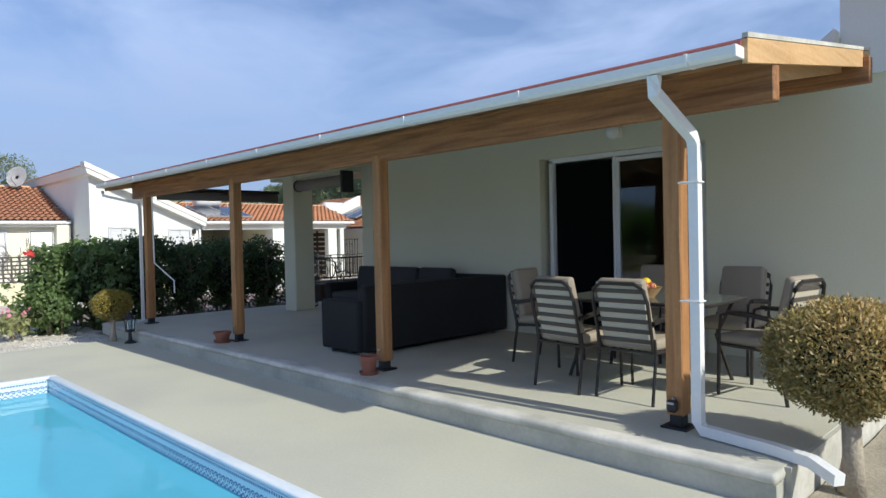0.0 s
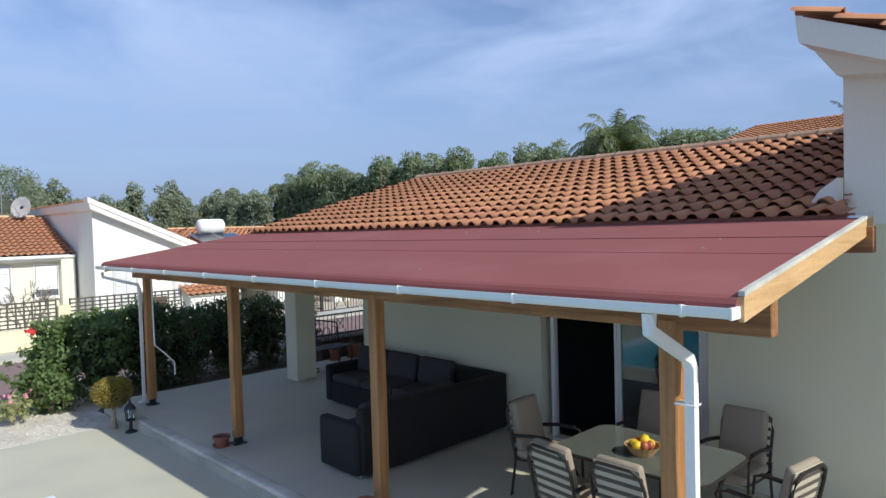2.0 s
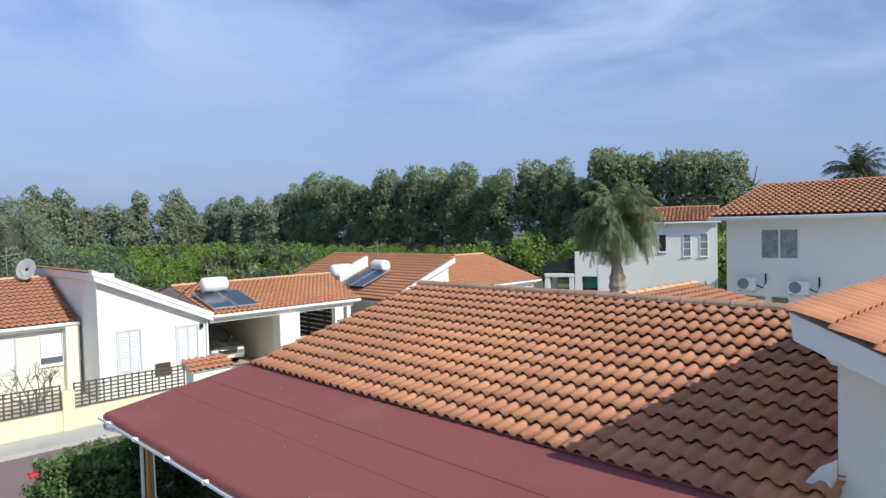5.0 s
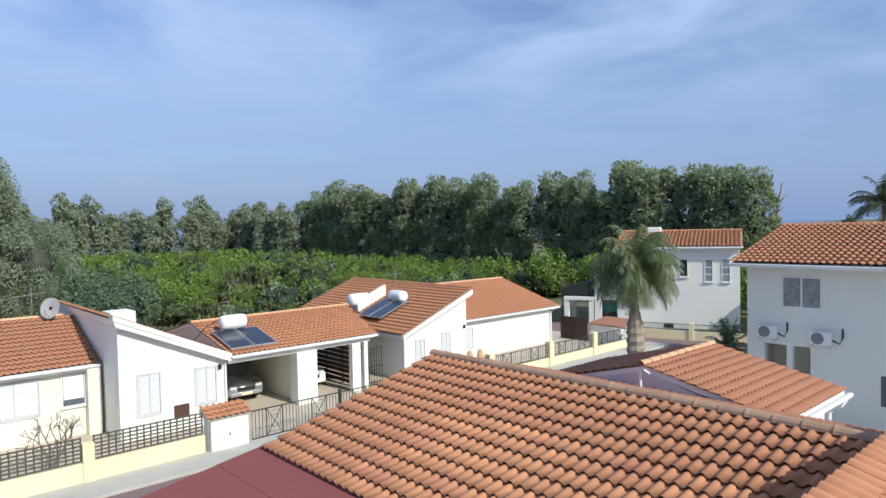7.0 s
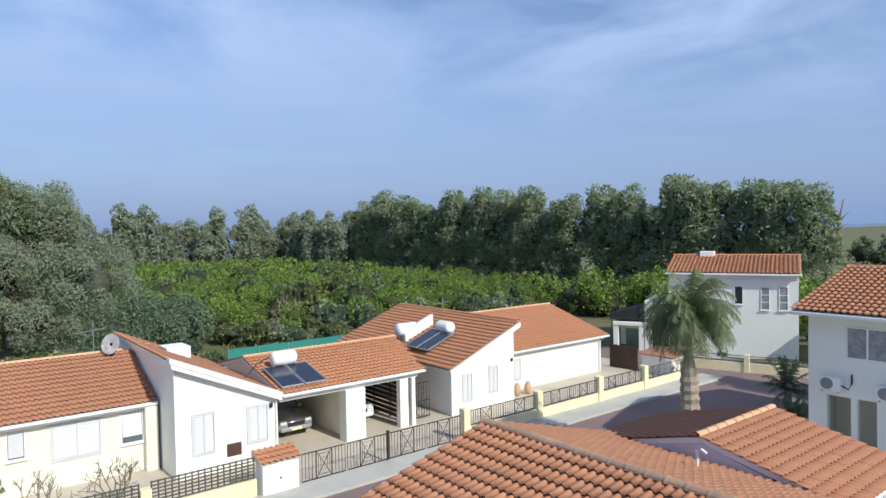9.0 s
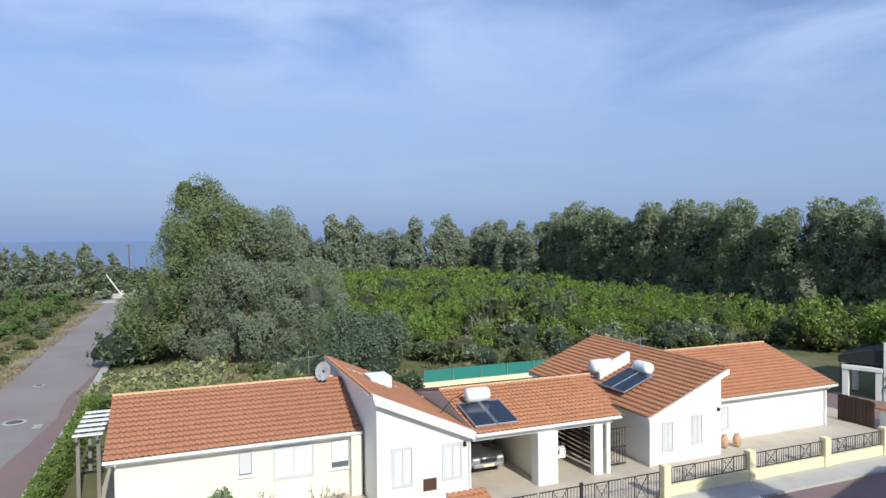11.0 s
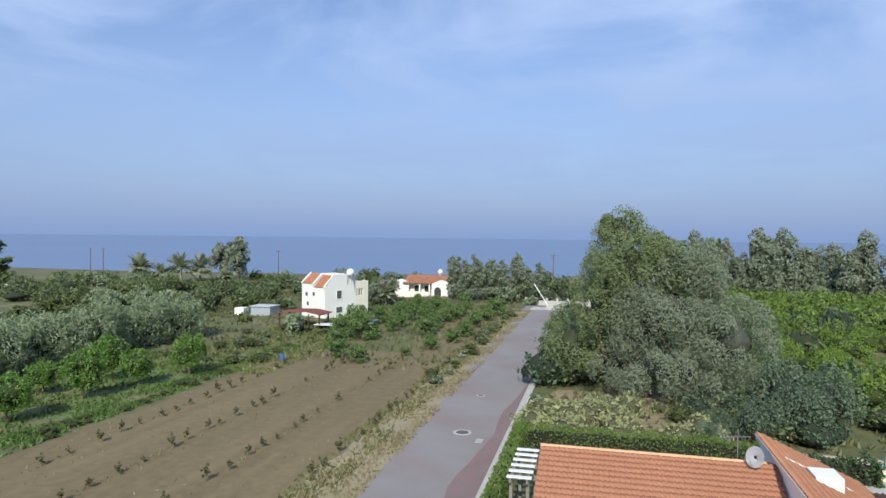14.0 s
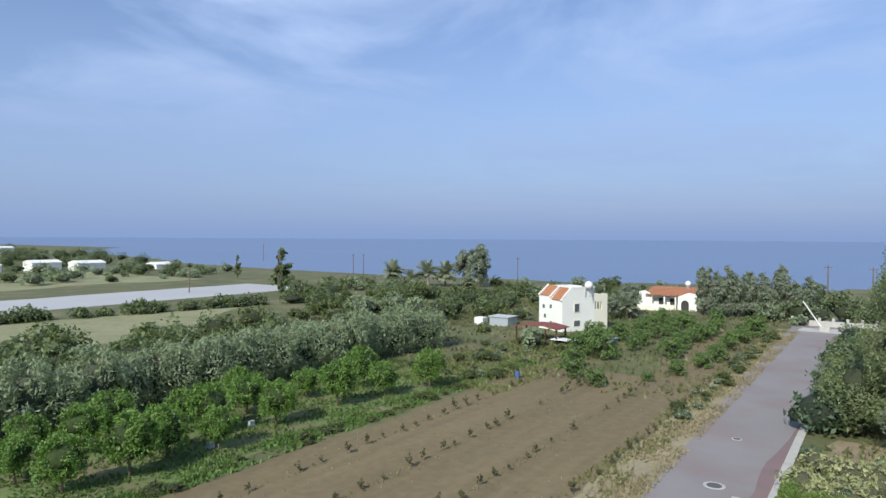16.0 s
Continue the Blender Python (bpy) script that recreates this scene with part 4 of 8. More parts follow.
blind = thing("roller_blind", "rolled grey fabric blind over the passage opening", "blind", at=(-9, 6.5, 2.2))
part("fabric_roll", tube([(-9.72, 6.38, 2.30), (-8.30, 6.38, 2.30)], 0.10, 12), mat("blind_fabric", (0.30, 0.27, 0.24), 0.9, 0.08, 2, 60, 0.1), blind, smooth=True)
part("bracket", box(-8.30, 6.26, 2.10, -8.24, 6.5, 2.46, 0.01), M_BLACK, blind)
part("crank", tube([(-8.27, 6.28, 2.2), (-8.27, 6.27, 1.95)], 0.008, 6), M_STEEL, blind)
part("end_cap", tube([(-9.75, 6.38, 2.30), (-9.72, 6.38, 2.30)], 0.11, 12), M_BLACK, blind)
blind2 = thing("roller_blind", "rolled grey fabric blind between post and pillar", "blind", at=(-10.4, 5, 2.1))
part("fabric_roll", tube([(-10.4, 4.1, 2.12), (-10.4, 6.3, 2.12)], 0.085, 12), mat("blind_dark", (0.16, 0.14, 0.13), 0.9, 0.08, 2, 60, 0.1), blind2, smooth=True)
part("cassette", box(-10.48, 4.08, 2.19, -10.3, 6.32, 2.24, 0.01), M_BLACK, blind2)

# ---- terrace furniture ----
M_STRAP = mat("dark_strap", (0.085, 0.072, 0.06), 0.8, 0.1, 2, 60, 0.1)


def dining_chair(label):
    """Padded garden chair, facing +y, built at the origin."""
    ch = thing("dining_chair", label, "chair", "chairs round the terrace table")
    for s in (-1, 1):
        x = 0.25 * s
        part("leg", tube([(x, -0.30, 0), (x, -0.24, 0.38), (x, -0.26, 0.5)], 0.014, 6), M_CHFRAME, ch, local=True)
        part("leg", tube([(x, 0.25, 0), (x, 0.24, 0.42), (x, 0.22, 0.64), (x, 0.14, 0.665)], 0.014, 6), M_CHFRAME, ch, local=True)
        part("armrest", tube([(x, 0.16, 0.665), (x, -0.02, 0.66), (x * 0.98, -0.27, 0.62)], 0.02, 6), M_CHFRAME, ch, "dark metal arm", local=True)
    part("seat_frame", tube([(-0.25, -0.25, 0.39), (-0.25, 0.24, 0.41), (0.25, 0.24, 0.41), (0.25, -0.25, 0.39), (-0.25, -0.25, 0.39)], 0.014, 6), M_CHFRAME, ch, local=True)
    part("back_frame", tube([(-0.235, -0.25, 0.40), (-0.24, -0.335, 0.78), (-0.215, -0.36, 0.88), (-0.15, -0.37, 0.925), (0.15, -0.37, 0.925), (0.215, -0.36, 0.88), (0.24, -0.335, 0.78), (0.235, -0.25, 0.40)], 0.015, 6), M_CHFRAME, ch, local=True)
    part("seat", box(-0.245, -0.24, 0.40, 0.245, 0.27, 0.49, 0.035, seg=3), M_CUSH, ch, "taupe seat cushion", True, local=True)
    b = box(-0.225, -0.035, -0.265, 0.225, 0.045, 0.265, 0.034, seg=3)
    for v in b.verts:
        if v.co.z > 0.2:
            v.co.x *= 0.9
    bmesh.ops.transform(b, matrix=pose(0, -0.255, 0.70, 12, 0, 0), verts=b.verts)
    part("backrest", b, M_CUSH, ch, "taupe back cushion", True, local=True)
    # thin rear panel in the paler colour that stands for brighter light
    b = box(-0.205, -0.005, -0.245, 0.205, 0.004, 0.245, 0.003)
    bmesh.ops.transform(b, matrix=pose(0, -0.255 - 0.036, 0.70 - 0.008, 12, 0, 0), verts=b.verts)
    part("back_fabric", b, M_CUSH_LIT, ch, "cushion back painted paler for the light it gets", local=True)
    for k in range(6):
        b = box(-0.228, -0.004, -0.017, 0.228, 0.004, 0.017, 0.003)
        z = 0.475 + k * 0.078
        bmesh.ops.transform(b, matrix=pose(0, -0.300 - math.tan(radians(12)) * (z - 0.692), z, 12, 0, 0), verts=b.verts)
        part("back_strap", b, M_STRAP, ch, "dark strap across the back", local=True)
    return ch


TX, TY = -2.27, 5.22
chair = dining_chair("bronze metal garden chair with padded taupe cushion")
chair.matrix_basis = pose(-2.59, 4.60, 0, 0, 0, -8)
for x, y, rz in ((-2.0, 4.62, -2), (-3.42, 5.32, -86), (-1.86, 6.06, 178), (-1.27, 5.22, 81), (-2.75, 6.12, 182)):
    copy_thing(chair, pose(x, y, 0, 0, 0, rz))
table = thing("dining_table", "rounded glass-topped garden table with bronze legs", "table", at=(TX, TY, 0))


def rounded(hx, hy, r, n=6):
    pts = []
    for cx, cy, a0 in ((hx - r, hy - r, 0), (-hx + r, hy - r, 90), (-hx + r, -hy + r, 180), (hx - r, -hy + r, 270)):
        for k in range(n + 1):
            a = radians(a0 + 90 * k / n)
            pts.append((cx + r * math.cos(a), cy + r * math.sin(a)))
    return pts


def shift(pts, x, y):
    return [(a + x, c + y) for a, c in pts]


top = part("tabletop", prism(shift(rounded(0.72, 0.48, 0.14), TX, TY), "z", 0.73, 0.738), M_TABLEGLASS, table, "clear greenish glass top")
rail = shift(rounded(0.73, 0.49, 0.15), TX, TY)
part("rim", tube([(x, y, 0.722) for x, y in rail + rail[:1]], 0.014, 6, caps=False), M_CHFRAME, table)
for sx in (-1, 1):
    for sy in (-1, 1):
        part("leg", tube([(TX + sx * 0.62, TY + sy * 0.38, 0.72), (TX + sx * 0.5, TY + sy * 0.28, 0.4), (TX + sx * 0.6, TY + sy * 0.36, 0)], 0.018, 6), M_CHFRAME, table)
bowl = thing("fruit_bowl", "wicker bowl of yellow fruit on the glass table", "bowl", at=(TX + 0.02, TY - 0.1, 0.739))
part("basket", lathe([(0.09, 0), (0.15, 0.08), (0.16, 0.09), (0.145, 0.085), (0.08, 0.012), (0, 0.011)], (TX + 0.02, TY - 0.1, 0.739), 18), mat("wicker", (0.42, 0.26, 0.12), 0.8, 0.25, 3, 90, 0.4), bowl)
for k in range(9):
    a, r = k * 0.9, 0.07 if k < 7 else 0.02
    bf = bmesh.new()
    bmesh.ops.create_uvsphere(bf, u_segments=10, v_segments=7, radius=0.038 + 0.004 * (k % 3))
    for q in bf.verts:
        q.co = Vector((q.co.x + TX + 0.02 + r * math.cos(a), q.co.y + TY - 0.1 + r * math.sin(a), q.co.z * (0.9 if k % 3 else 1.2) + 0.83 + (0.04 if k >= 7 else 0)))
    part("lemon" if k % 3 else "apple", bf, mat("lemon", (0.75, 0.52, 0.03), 0.45, 0.08, 4, 60, 0.1) if k % 3 else mat("apple", (0.35, 0.10, 0.05), 0.4, 0.15, 6, 60, 0.05), bowl, smooth=True)

sofa = thing("corner_sofa", "dark grey rattan corner sofa with grey cushions", "sofa", at=(-6.4, 5.8, 0))


def block(name, x0, y0, z0, x1, y1, z1, m, r=0.03, label="", parent=None):
    return part(name, box(x0, y0, z0, x1, y1, z1, r, seg=2), m, parent or sofa, label)


M_SCUSH = mat("grey_cushion", (0.05, 0.05, 0.052), 0.9, 0.1, 2, 90, 0.2, depth=0.003)
block("base", -5.78, 4.2, 0.04, -5.05, 6.6, 0.36, M_DARKGREY)
block("base", -8.05, 5.86, 0.04, -5.78, 6.6, 0.36, M_DARKGREY)
block("back_panel", -5.14, 4.2, 0.04, -5.0, 6.66, 0.78, M_DARKGREY, 0.03, "tall dark woven back")
block("back_panel", -8.05, 6.52, 0.04, -5.14, 6.66, 0.78, M_DARKGREY)
block("armrest", -8.16, 5.84, 0.04, -8.02, 6.66, 0.62, M_DARKGREY, 0.04)
block("armrest", -5.78, 4.14, 0.04, -5.05, 4.28, 0.62, M_DARKGREY, 0.04)
for x0, x1 in ((-8.0, -7.27), (-7.26, -6.53), (-6.52, -5.79)):
    block("seat_cushion", x0, 5.86, 0.36, x1, 6.44, 0.48, M_SCUSH, 0.04)
    b = box(x0 + 0.02, -0.07, 0, x1 - 0.02, 0.07, 0.40, 0.05, seg=2)
    bmesh.ops.transform(b, matrix=pose(0, 6.40, 0.47, -10, 0, 0), verts=b.verts)
    part("back_cushion", b, M_SCUSH, sofa)
for y0, y1 in ((4.3, 5.06), (5.07, 5.84)):
    block("seat_cushion", -5.77, y0, 0.36, -5.2, y1, 0.48, M_SCUSH, 0.04)
    b = box(-0.07, y0 + 0.02, 0, 0.07, y1 - 0.02, 0.34, 0.05, seg=2)
    bmesh.ops.transform(b, matrix=pose(-5.24, 0, 0.46, 0, 10, 0), verts=b.verts)
    part("back_cushion", b, M_SCUSH, sofa)
for x, y in ((-5.7, 4.24), (-5.1, 4.24), (-5.1, 6.5), (-7.95, 5.95)):
    part("foot", box(x - 0.03, y - 0.03, 0, x + 0.03, y + 0.03, 0.045), M_STEEL, sofa)


for ob in (o for o in sofa.children):
    ob.matrix_basis = Matrix.Translation((-0.14, 0.05, 0)) @ ob.matrix_basis


def flower_pot(x, y, z, r, h, label, stem=True):
    p = thing("plant_pot", label, "plant pot", "terracotta pots by the posts", at=(x, y, z))
    part("saucer", lathe([(r * 0.9, 0), (r * 1.02, 0.03), (r * 0.98, 0.03), (r * 0.85, 0.012), (0, 0.012)], (x, y, z), 18), M_TERRAC, p)
    part("pot", lathe([(r * 0.62, 0.013), (r * 0.88, h * 0.8), (r, h * 0.8), (r, h), (r * 0.9, h), (r * 0.85, h * 0.85), (0, h * 0.84)], (x, y, z), 18), M_TERRAC, p, smooth=False)
    part("soil", lathe([(r * 0.84, h * 0.86), (r * 0.5, h * 0.9), (0, h * 0.9)], (x, y, z), 14), mat("pot_soil", (0.06, 0.045, 0.03), 0.95), p)
    if stem:
        rng = np.random.default_rng(int(x * 10) % 97)
        part("plant", leaves("plant", clumps(rng, 7, 5, (x, y, z + h + 0.03), (r * 0.6, r * 0.6, 0.06), 0.04), 0.045, rng), L_HEDGE, p)
    return p


flower_pot(-7.52, 3.74, 0.0, 0.115, 0.14, "terracotta pot with saucer and bare soil", False)
flower_pot(-4.40, 3.70, 0.0, 0.095, 0.18, "terracotta pot with bare soil on the terrace edge", False)
for x, y, rr, hh in ((-11.12, 8.05, 0.13, 0.24), (-11.05, 8.5, 0.17, 0.30), (-11.1, 8.98, 0.14, 0.26)):
    flower_pot(x, y, -0.006, rr, hh, "terracotta pot with a dark leafy plant by the low wall")
lan = thing("garden_lantern", "small black metal lantern on the deck", "lantern", at=(-9.74, 3.36, DECK))
part("foot", lathe([(0.085, 0), (0.08, 0.02), (0.03, 0.05), (0.022, 0.16), (0.07, 0.18), (0.07, 0.2), (0, 0.2)], (-9.74, 3.36, DECK), 10), M_BLACK, lan)
part("glass", lathe([(0.055, 0.2), (0.075, 0.36), (0, 0.361)], (-9.74, 3.36, DECK), 6), M_GLASS, lan)
for k in range(6):
    a = 2 * math.pi * k / 6
    part("bar", tube([(-9.74 + 0.058 * math.cos(a), 3.36 + 0.058 * math.sin(a), DECK + 0.2), (-9.74 + 0.078 * math.cos(a), 3.36 + 0.078 * math.sin(a), DECK + 0.36)], 0.006, 4), M_BLACK, lan)
part("cap", lathe([(0.09, 0.36), (0.05, 0.42), (0.02, 0.44), (0.012, 0.49), (0, 0.5)], (-9.74, 3.36, DECK), 10), M_BLACK, lan)
lamp = thing("wall_lamp", "round white globe lamp on the terrace wall", "lamp", at=(-3.43, 6.7, 2.5))
bg = bmesh.new()
bmesh.ops.create_uvsphere(bg, u_segments=18, v_segments=12, radius=0.085)
for q in bg.verts:
    q.co += Vector((-3.43, 6.64, 2.5))
part("globe", bg, mat("opal_globe", (0.92, 0.91, 0.88), 0.25, 0.02), lamp, smooth=True)
part("mount", box(-3.50, 6.69, 2.44, -3.36, 6.75, 2.56, 0.01), M_TRIM, lamp)
post_light = thing("solar_light", "small black solar light strapped to the post", "lamp", at=(-1.385, 3.86, 0.1))
part("housing", box(-1.42, 3.83, 0.12, -1.35, 3.885, 0.20, 0.015), M_BLACK, post_light)
part("lens", box(-1.41, 3.826, 0.175, -1.36, 3.83, 0.19, 0.002), M_STEEL, post_light)

# wrought-iron bench and planter beyond the passage
bench = thing("garden_bench", "black wrought-iron scrolled bench beside the pillar", "bench", at=(-10.5, 7.45, 0))
for k in range(5):
    part("slat", box(-10.74 + k * 0.09, 6.98, 0.41, -10.68 + k * 0.09, 7.92, 0.43, 0.004), M_IRON, bench)
for y in (7.0, 7.9):
    part("leg", tube([(-10.3, y, 0.42), (-10.27, y, 0.25), (-10.33, y, 0.10), (-10.24, y, 0.01), (-10.15, y, 0.05), (-10.16, y, 0.12), (-10.21, y, 0.10)], 0.014, 6), M_IRON, bench)
    part("leg", tube([(-10.75, y, 0), (-10.72, y, 0.42), (-10.80, y, 0.85)], 0.015, 6), M_IRON, bench)
    part("armrest", tube([(-10.76, y, 0.62), (-10.45, y, 0.66), (-10.28, y, 0.62), (-10.26, y, 0.55), (-10.31, y, 0.52)], 0.014, 6), M_IRON, bench)
    part("arm_scroll", tube([(-10.55 + 0.07 * math.cos(a), y, 0.53 + 0.07 * math.sin(a)) for a in (2 * math.pi * k / 10 for k in range(11))], 0.01, 5), M_IRON, bench)
part("backrest", tube([(-10.80, 7.0, 0.85), (-10.82, 7.45, 0.95), (-10.80, 7.9, 0.85)], 0.015, 6), M_IRON, bench)
for k in range(5):
    part("back_scroll", tube([(-10.78, 7.09 + 0.18 * k + 0.075 * math.cos(a), 0.66 + 0.13 * math.sin(a)) for a in (2 * math.pi * j / 10 for j in range(11))], 0.009, 5), M_IRON, bench)

# ---- neighbouring villas ----
def shutters(parent, x, y0, y1, z0, z1):
    """A closed pair of louvred white shutters on a wall that faces +x."""
    w = part("window", frame_slab((y0 - 0.06, y1 + 0.06, z0 - 0.06, z1 + 0.06), (y0, y1, z0, z1), 0, 0.05), M_SHUT, parent, "closed white louvred shutters")
    w.matrix_parent_inverse = place_of(parent).inverted()
    w.matrix_basis = Matrix(((0, 0, 1, x), (1, 0, 0, 0), (0, 1, 0, 0), (0, 0, 0, 1)))
    mid = (y0 + y1) / 2
    for a, c in ((y0 + 0.01, mid - 0.008), (mid + 0.008, y1 - 0.01)):
        s = part("shutter", box(x - 0.01, a, z0 + 0.01, x + 0.03, c, z1 - 0.01, 0.006), M_SHUT, parent)
        n = int((z1 - z0 - 0.14) / 0.09)
        b = bmesh.new()
        for k in range(n):
            z = z0 + 0.08 + k * 0.09
            prism([(x + 0.028, z), (x + 0.045, z + 0.01), (x + 0.03, z + 0.07)], "y", a + 0.05, c - 0.05, b)
        part("louvre", b, M_SHUT, s)


def pane_x(parent, x, y0, y1, z0, z1, label="window with white frame", sill=True):
    w = part("window", box(x - 0.02, y0, z0, x + 0.012, y1, z1), M_WINDOW, parent, label)
    for a in ((y0 - 0.05, z0 - 0.05, y1 + 0.05, z0), (y0 - 0.05, z1, y1 + 0.05, z1 + 0.05), (y0 - 0.05, z0, y0, z1), (y1, z0, y1 + 0.05, z1)):
        part("frame", box(x - 0.02, a[0], a[1], x + 0.04, a[2], a[3], 0.004), M_TRIM, w)
    if sill:
        part("sill", box(x - 0.02, y0 - 0.1, z0 - 0.1, x + 0.09, y1 + 0.1, z0 - 0.05, 0.006), M_TRIM, w)


def pane_y(parent, y, x0, x1, z0, z1, label="window with white frame", bars=1, m=None):
    w = part("window", box(x0, y - 0.012, z0, x1, y + 0.02, z1), m or M_WINDOW, parent, label)
    for a in ((x0 - 0.05, z0 - 0.05, x1 + 0.05, z0), (x0 - 0.05, z1, x1 + 0.05, z1 + 0.05), (x0 - 0.05, z0, x0, z1), (x1, z0, x1 + 0.05, z1)):
        part("frame", box(a[0], y - 0.04, a[1], a[2], y + 0.02, a[3], 0.004), M_TRIM, w)
    for k in range(1, bars + 1):
        x = x0 + (x1 - x0) * k / (bars + 1)
        part("bar", box(x - 0.03, y - 0.035, z0, x + 0.03, y + 0.02, z1), M_TRIM, w)


def gutter_x(parent, x, y0, y1, z):
    """White gutter on an eave that runs along y."""
    part("gutter", prism([(x, z - 0.12), (x + 0.10, z - 0.12), (x + 0.13, z - 0.09), (x + 0.13, z), (x + 0.115, z), (x + 0.11, z - 0.08), (x + 0.09, z - 0.105), (x + 0.015, z - 0.105), (x + 0.015, z), (x, z)], "y", y0, y1), M_TRIM, parent, "white gutter")


def solar_set(name, x, y, z, tilt, label, two=False):
    """Roof water heater: two dark collectors with a white tank above, facing +x."""
    s = thing(name, label, "solar heater", "solar water heaters", at=(x, y, z))
    for k in range(2):
        b = box(-1.0, k * 1.02 - 1.0, 0, 0.95, k * 1.02 - 0.02, 0.07, 0.008)
        bmesh.ops.transform(b, matrix=pose(x, y, z + 0.27, 0, tilt, 0), verts=b.verts)
        col = part("collector", b, M_STEEL, s, "dark glazed solar collector")
        b = box(-0.95, k * 1.02 - 0.95, 0.07, 0.90, k * 1.02 - 0.07, 0.076)
        bmesh.ops.transform(b, matrix=pose(x, y, z + 0.27, 0, tilt, 0), verts=b.verts)
        part("glazing", b, M_PANEL, col)
    for yy in (y - 0.9, y + 0.9):
        part("stand", tube([(x - 1.0, yy, z - 0.05), (x - 1.05, yy, z + 0.70)], 0.02, 4), M_STEEL, s)
    prof = [(0.02, 0.0), (0.22, 0.02), (0.30, 0.07), (0.32, 0.2), (0.32, 0.92), (0.30, 1.06), (0.22, 1.12), (0.02, 1.14)]
    b = lathe(prof, (0, 0, 0), 18)
    bmesh.ops.transform(b, matrix=pose(x - 1.05, y + 0.55, z + 0.86, 90, 0, 0), verts=b.verts)
    part("tank", b, M_TANK, s, "white cylindrical tank", True)
    part("pipe", tube([(x - 1.0, y - 0.7, z + 1.0), (x - 1.2, y - 1.2, z + 0.7), (x - 1.0, y - 1.7, z + 0.3), (x - 1.3, y - 2.0, z + 0.2)], 0.02, 6), M_BLACK, s)
    return s


M_ROOFW = mat("roof_verge", (0.80, 0.79, 0.75), 0.8, 0.05, 0.5, 30, 0.1)
# villa with the long eave
VA = thing("long_villa", "white bungalow with terracotta gable roof and white gutter", "house", at=(-29.6, 2.3, G))
part("wall", wall_x(-26.1, -25.9, -2.1, 6.95, G, 2.16), M_CREAM, VA)
part("wall", prism([(-33.2, G), (-26.1, G), (-26.1, 2.16), (-29.6, 3.5), (-33.2, 2.16)], "y", -2.1, -1.9), M_CREAM, VA)
part("wall", box(-33.2, -1.9, G, -33.0, 6.95, 2.16), M_CREAM, VA)
va = math.atan2(1.42, 4.0)
part("roof_deck", prism([(-25.6, 2.16), (-29.6, 3.58), (-33.6, 2.16), (-33.6, 2.08), (-29.6, 3.44), (-25.65, 2.06)], "y", -2.4, 6.95), M_ROOFW, VA)
tiled_roof("tiles", VA, (-25.55, -2.45, 2.2), (0, 1, 0), (-math.cos(va), 0, math.sin(va)), 9.43, 4.25, 0.205, 0.33, material=M_TILE3)
tiled_roof("tiles", VA, (-33.65, -2.45, 2.2), (0, 1, 0), (math.cos(va), 0, math.sin(va)), 9.43, 4.25, 0.205, 0.33)
caps(VA, (-29.6, -2.45, 3.66), (-29.6, 6.6, 3.66), CAP2)
gutter_x(VA, -25.62, -2.45, 6.95, 2.2)
part("fascia", box(-25.72, -2.35, 2.0, -25.62, 6.9, 2.1), M_TRIM, VA)
part("downpipe", tube([(-25.56, -2.05, 2.1), (-25.6, -2.05, 2.0), (-25.84, -2.03, 1.85), (-25.84, -2.03, G)], 0.04, 8), M_TRIM, VA)
shutters(VA, -25.9, 3.5, 5.0, 0.62, 1.83)
pane_x(VA, -25.9, 5.75, 6.45, 0.75, 1.84, "window half-covered by a white blind")
part("blind", box(-25.89, 5.77, 0.98, -25.872, 6.43, 1.82), M_TRIM, VA)
pane_x(VA, -25.9, 2.18, 2.66, 0.95, 1.84)
part("blind", box(-25.89, 2.2, 1.0, -25.872, 2.64, 1.82), M_SHUT, VA, "pale lowered blind")
part("porch_pier", box(-25.9, 6.5, G, -25.55, 6.95, 2.05, 0.01), M_CREAM, VA)

# villa with the single-pitch gable
VB = thing("gabled_villa", "tall white villa with single-pitch tiled roof", "house", at=(-28, 9, G))
part("front_wall", prism([(7.05, G), (10.95, G), (10.95, 2.0), (7.05, 3.78)], "x", -23.95, -23.75), M_WHITE, VB)
part("side_wall", prism([(-32.5, G), (-23.95, G), (-23.95, 3.78), (-32.5, 3.78)], "y", 7.05, 7.25), M_WHITE, VB)
part("side_wall", box(-32.5, 10.75, G, -23.95, 10.95, 2.0), M_WHITE, VB)
part("back_wall", prism([(7.25, G), (10.75, G), (10.75, 2.0), (7.25, 3.7)], "x", -32.5, -32.3), M_WHITE, VB)
part("roof_verge", prism([(6.86, 4.0), (11.03, 2.11), (11.03, 1.92), (6.92, 3.74)], "x", -32.8, -23.45), M_ROOFW, VB, "white rendered roof verge")
vb = math.atan2(1.89, 4.17)
tiled_roof("tiles", VB, (-32.8, 11.08, 2.14), (1, 0, 0), (0, -math.cos(vb), math.sin(vb)), 8.95, 4.55, 0.215, 0.33)
part("verge_kerb", prism([(6.84, 4.14), (11.05, 2.24), (11.05, 2.07), (6.84, 3.96)], "x", -23.86, -23.42), M_ROOFW, VB, "raised white verge")
part("parapet", box(-29.6, 8.1, 3.0, -28.4, 9.1, 3.68, 0.02), M_WHITE, VB, "white chimney box on the roof")
part("parapet", prism([(7.4, 3.72), (9.9, 2.58), (9.9, 2.76), (7.4, 3.9)], "x", -30.0, -29.75), M_WHITE, VB)
shutters(VB, -23.75, 7.68, 8.42, 0.42, 1.88)
shutters(VB, -23.75, 9.75, 10.5, 0.45, 1.80)
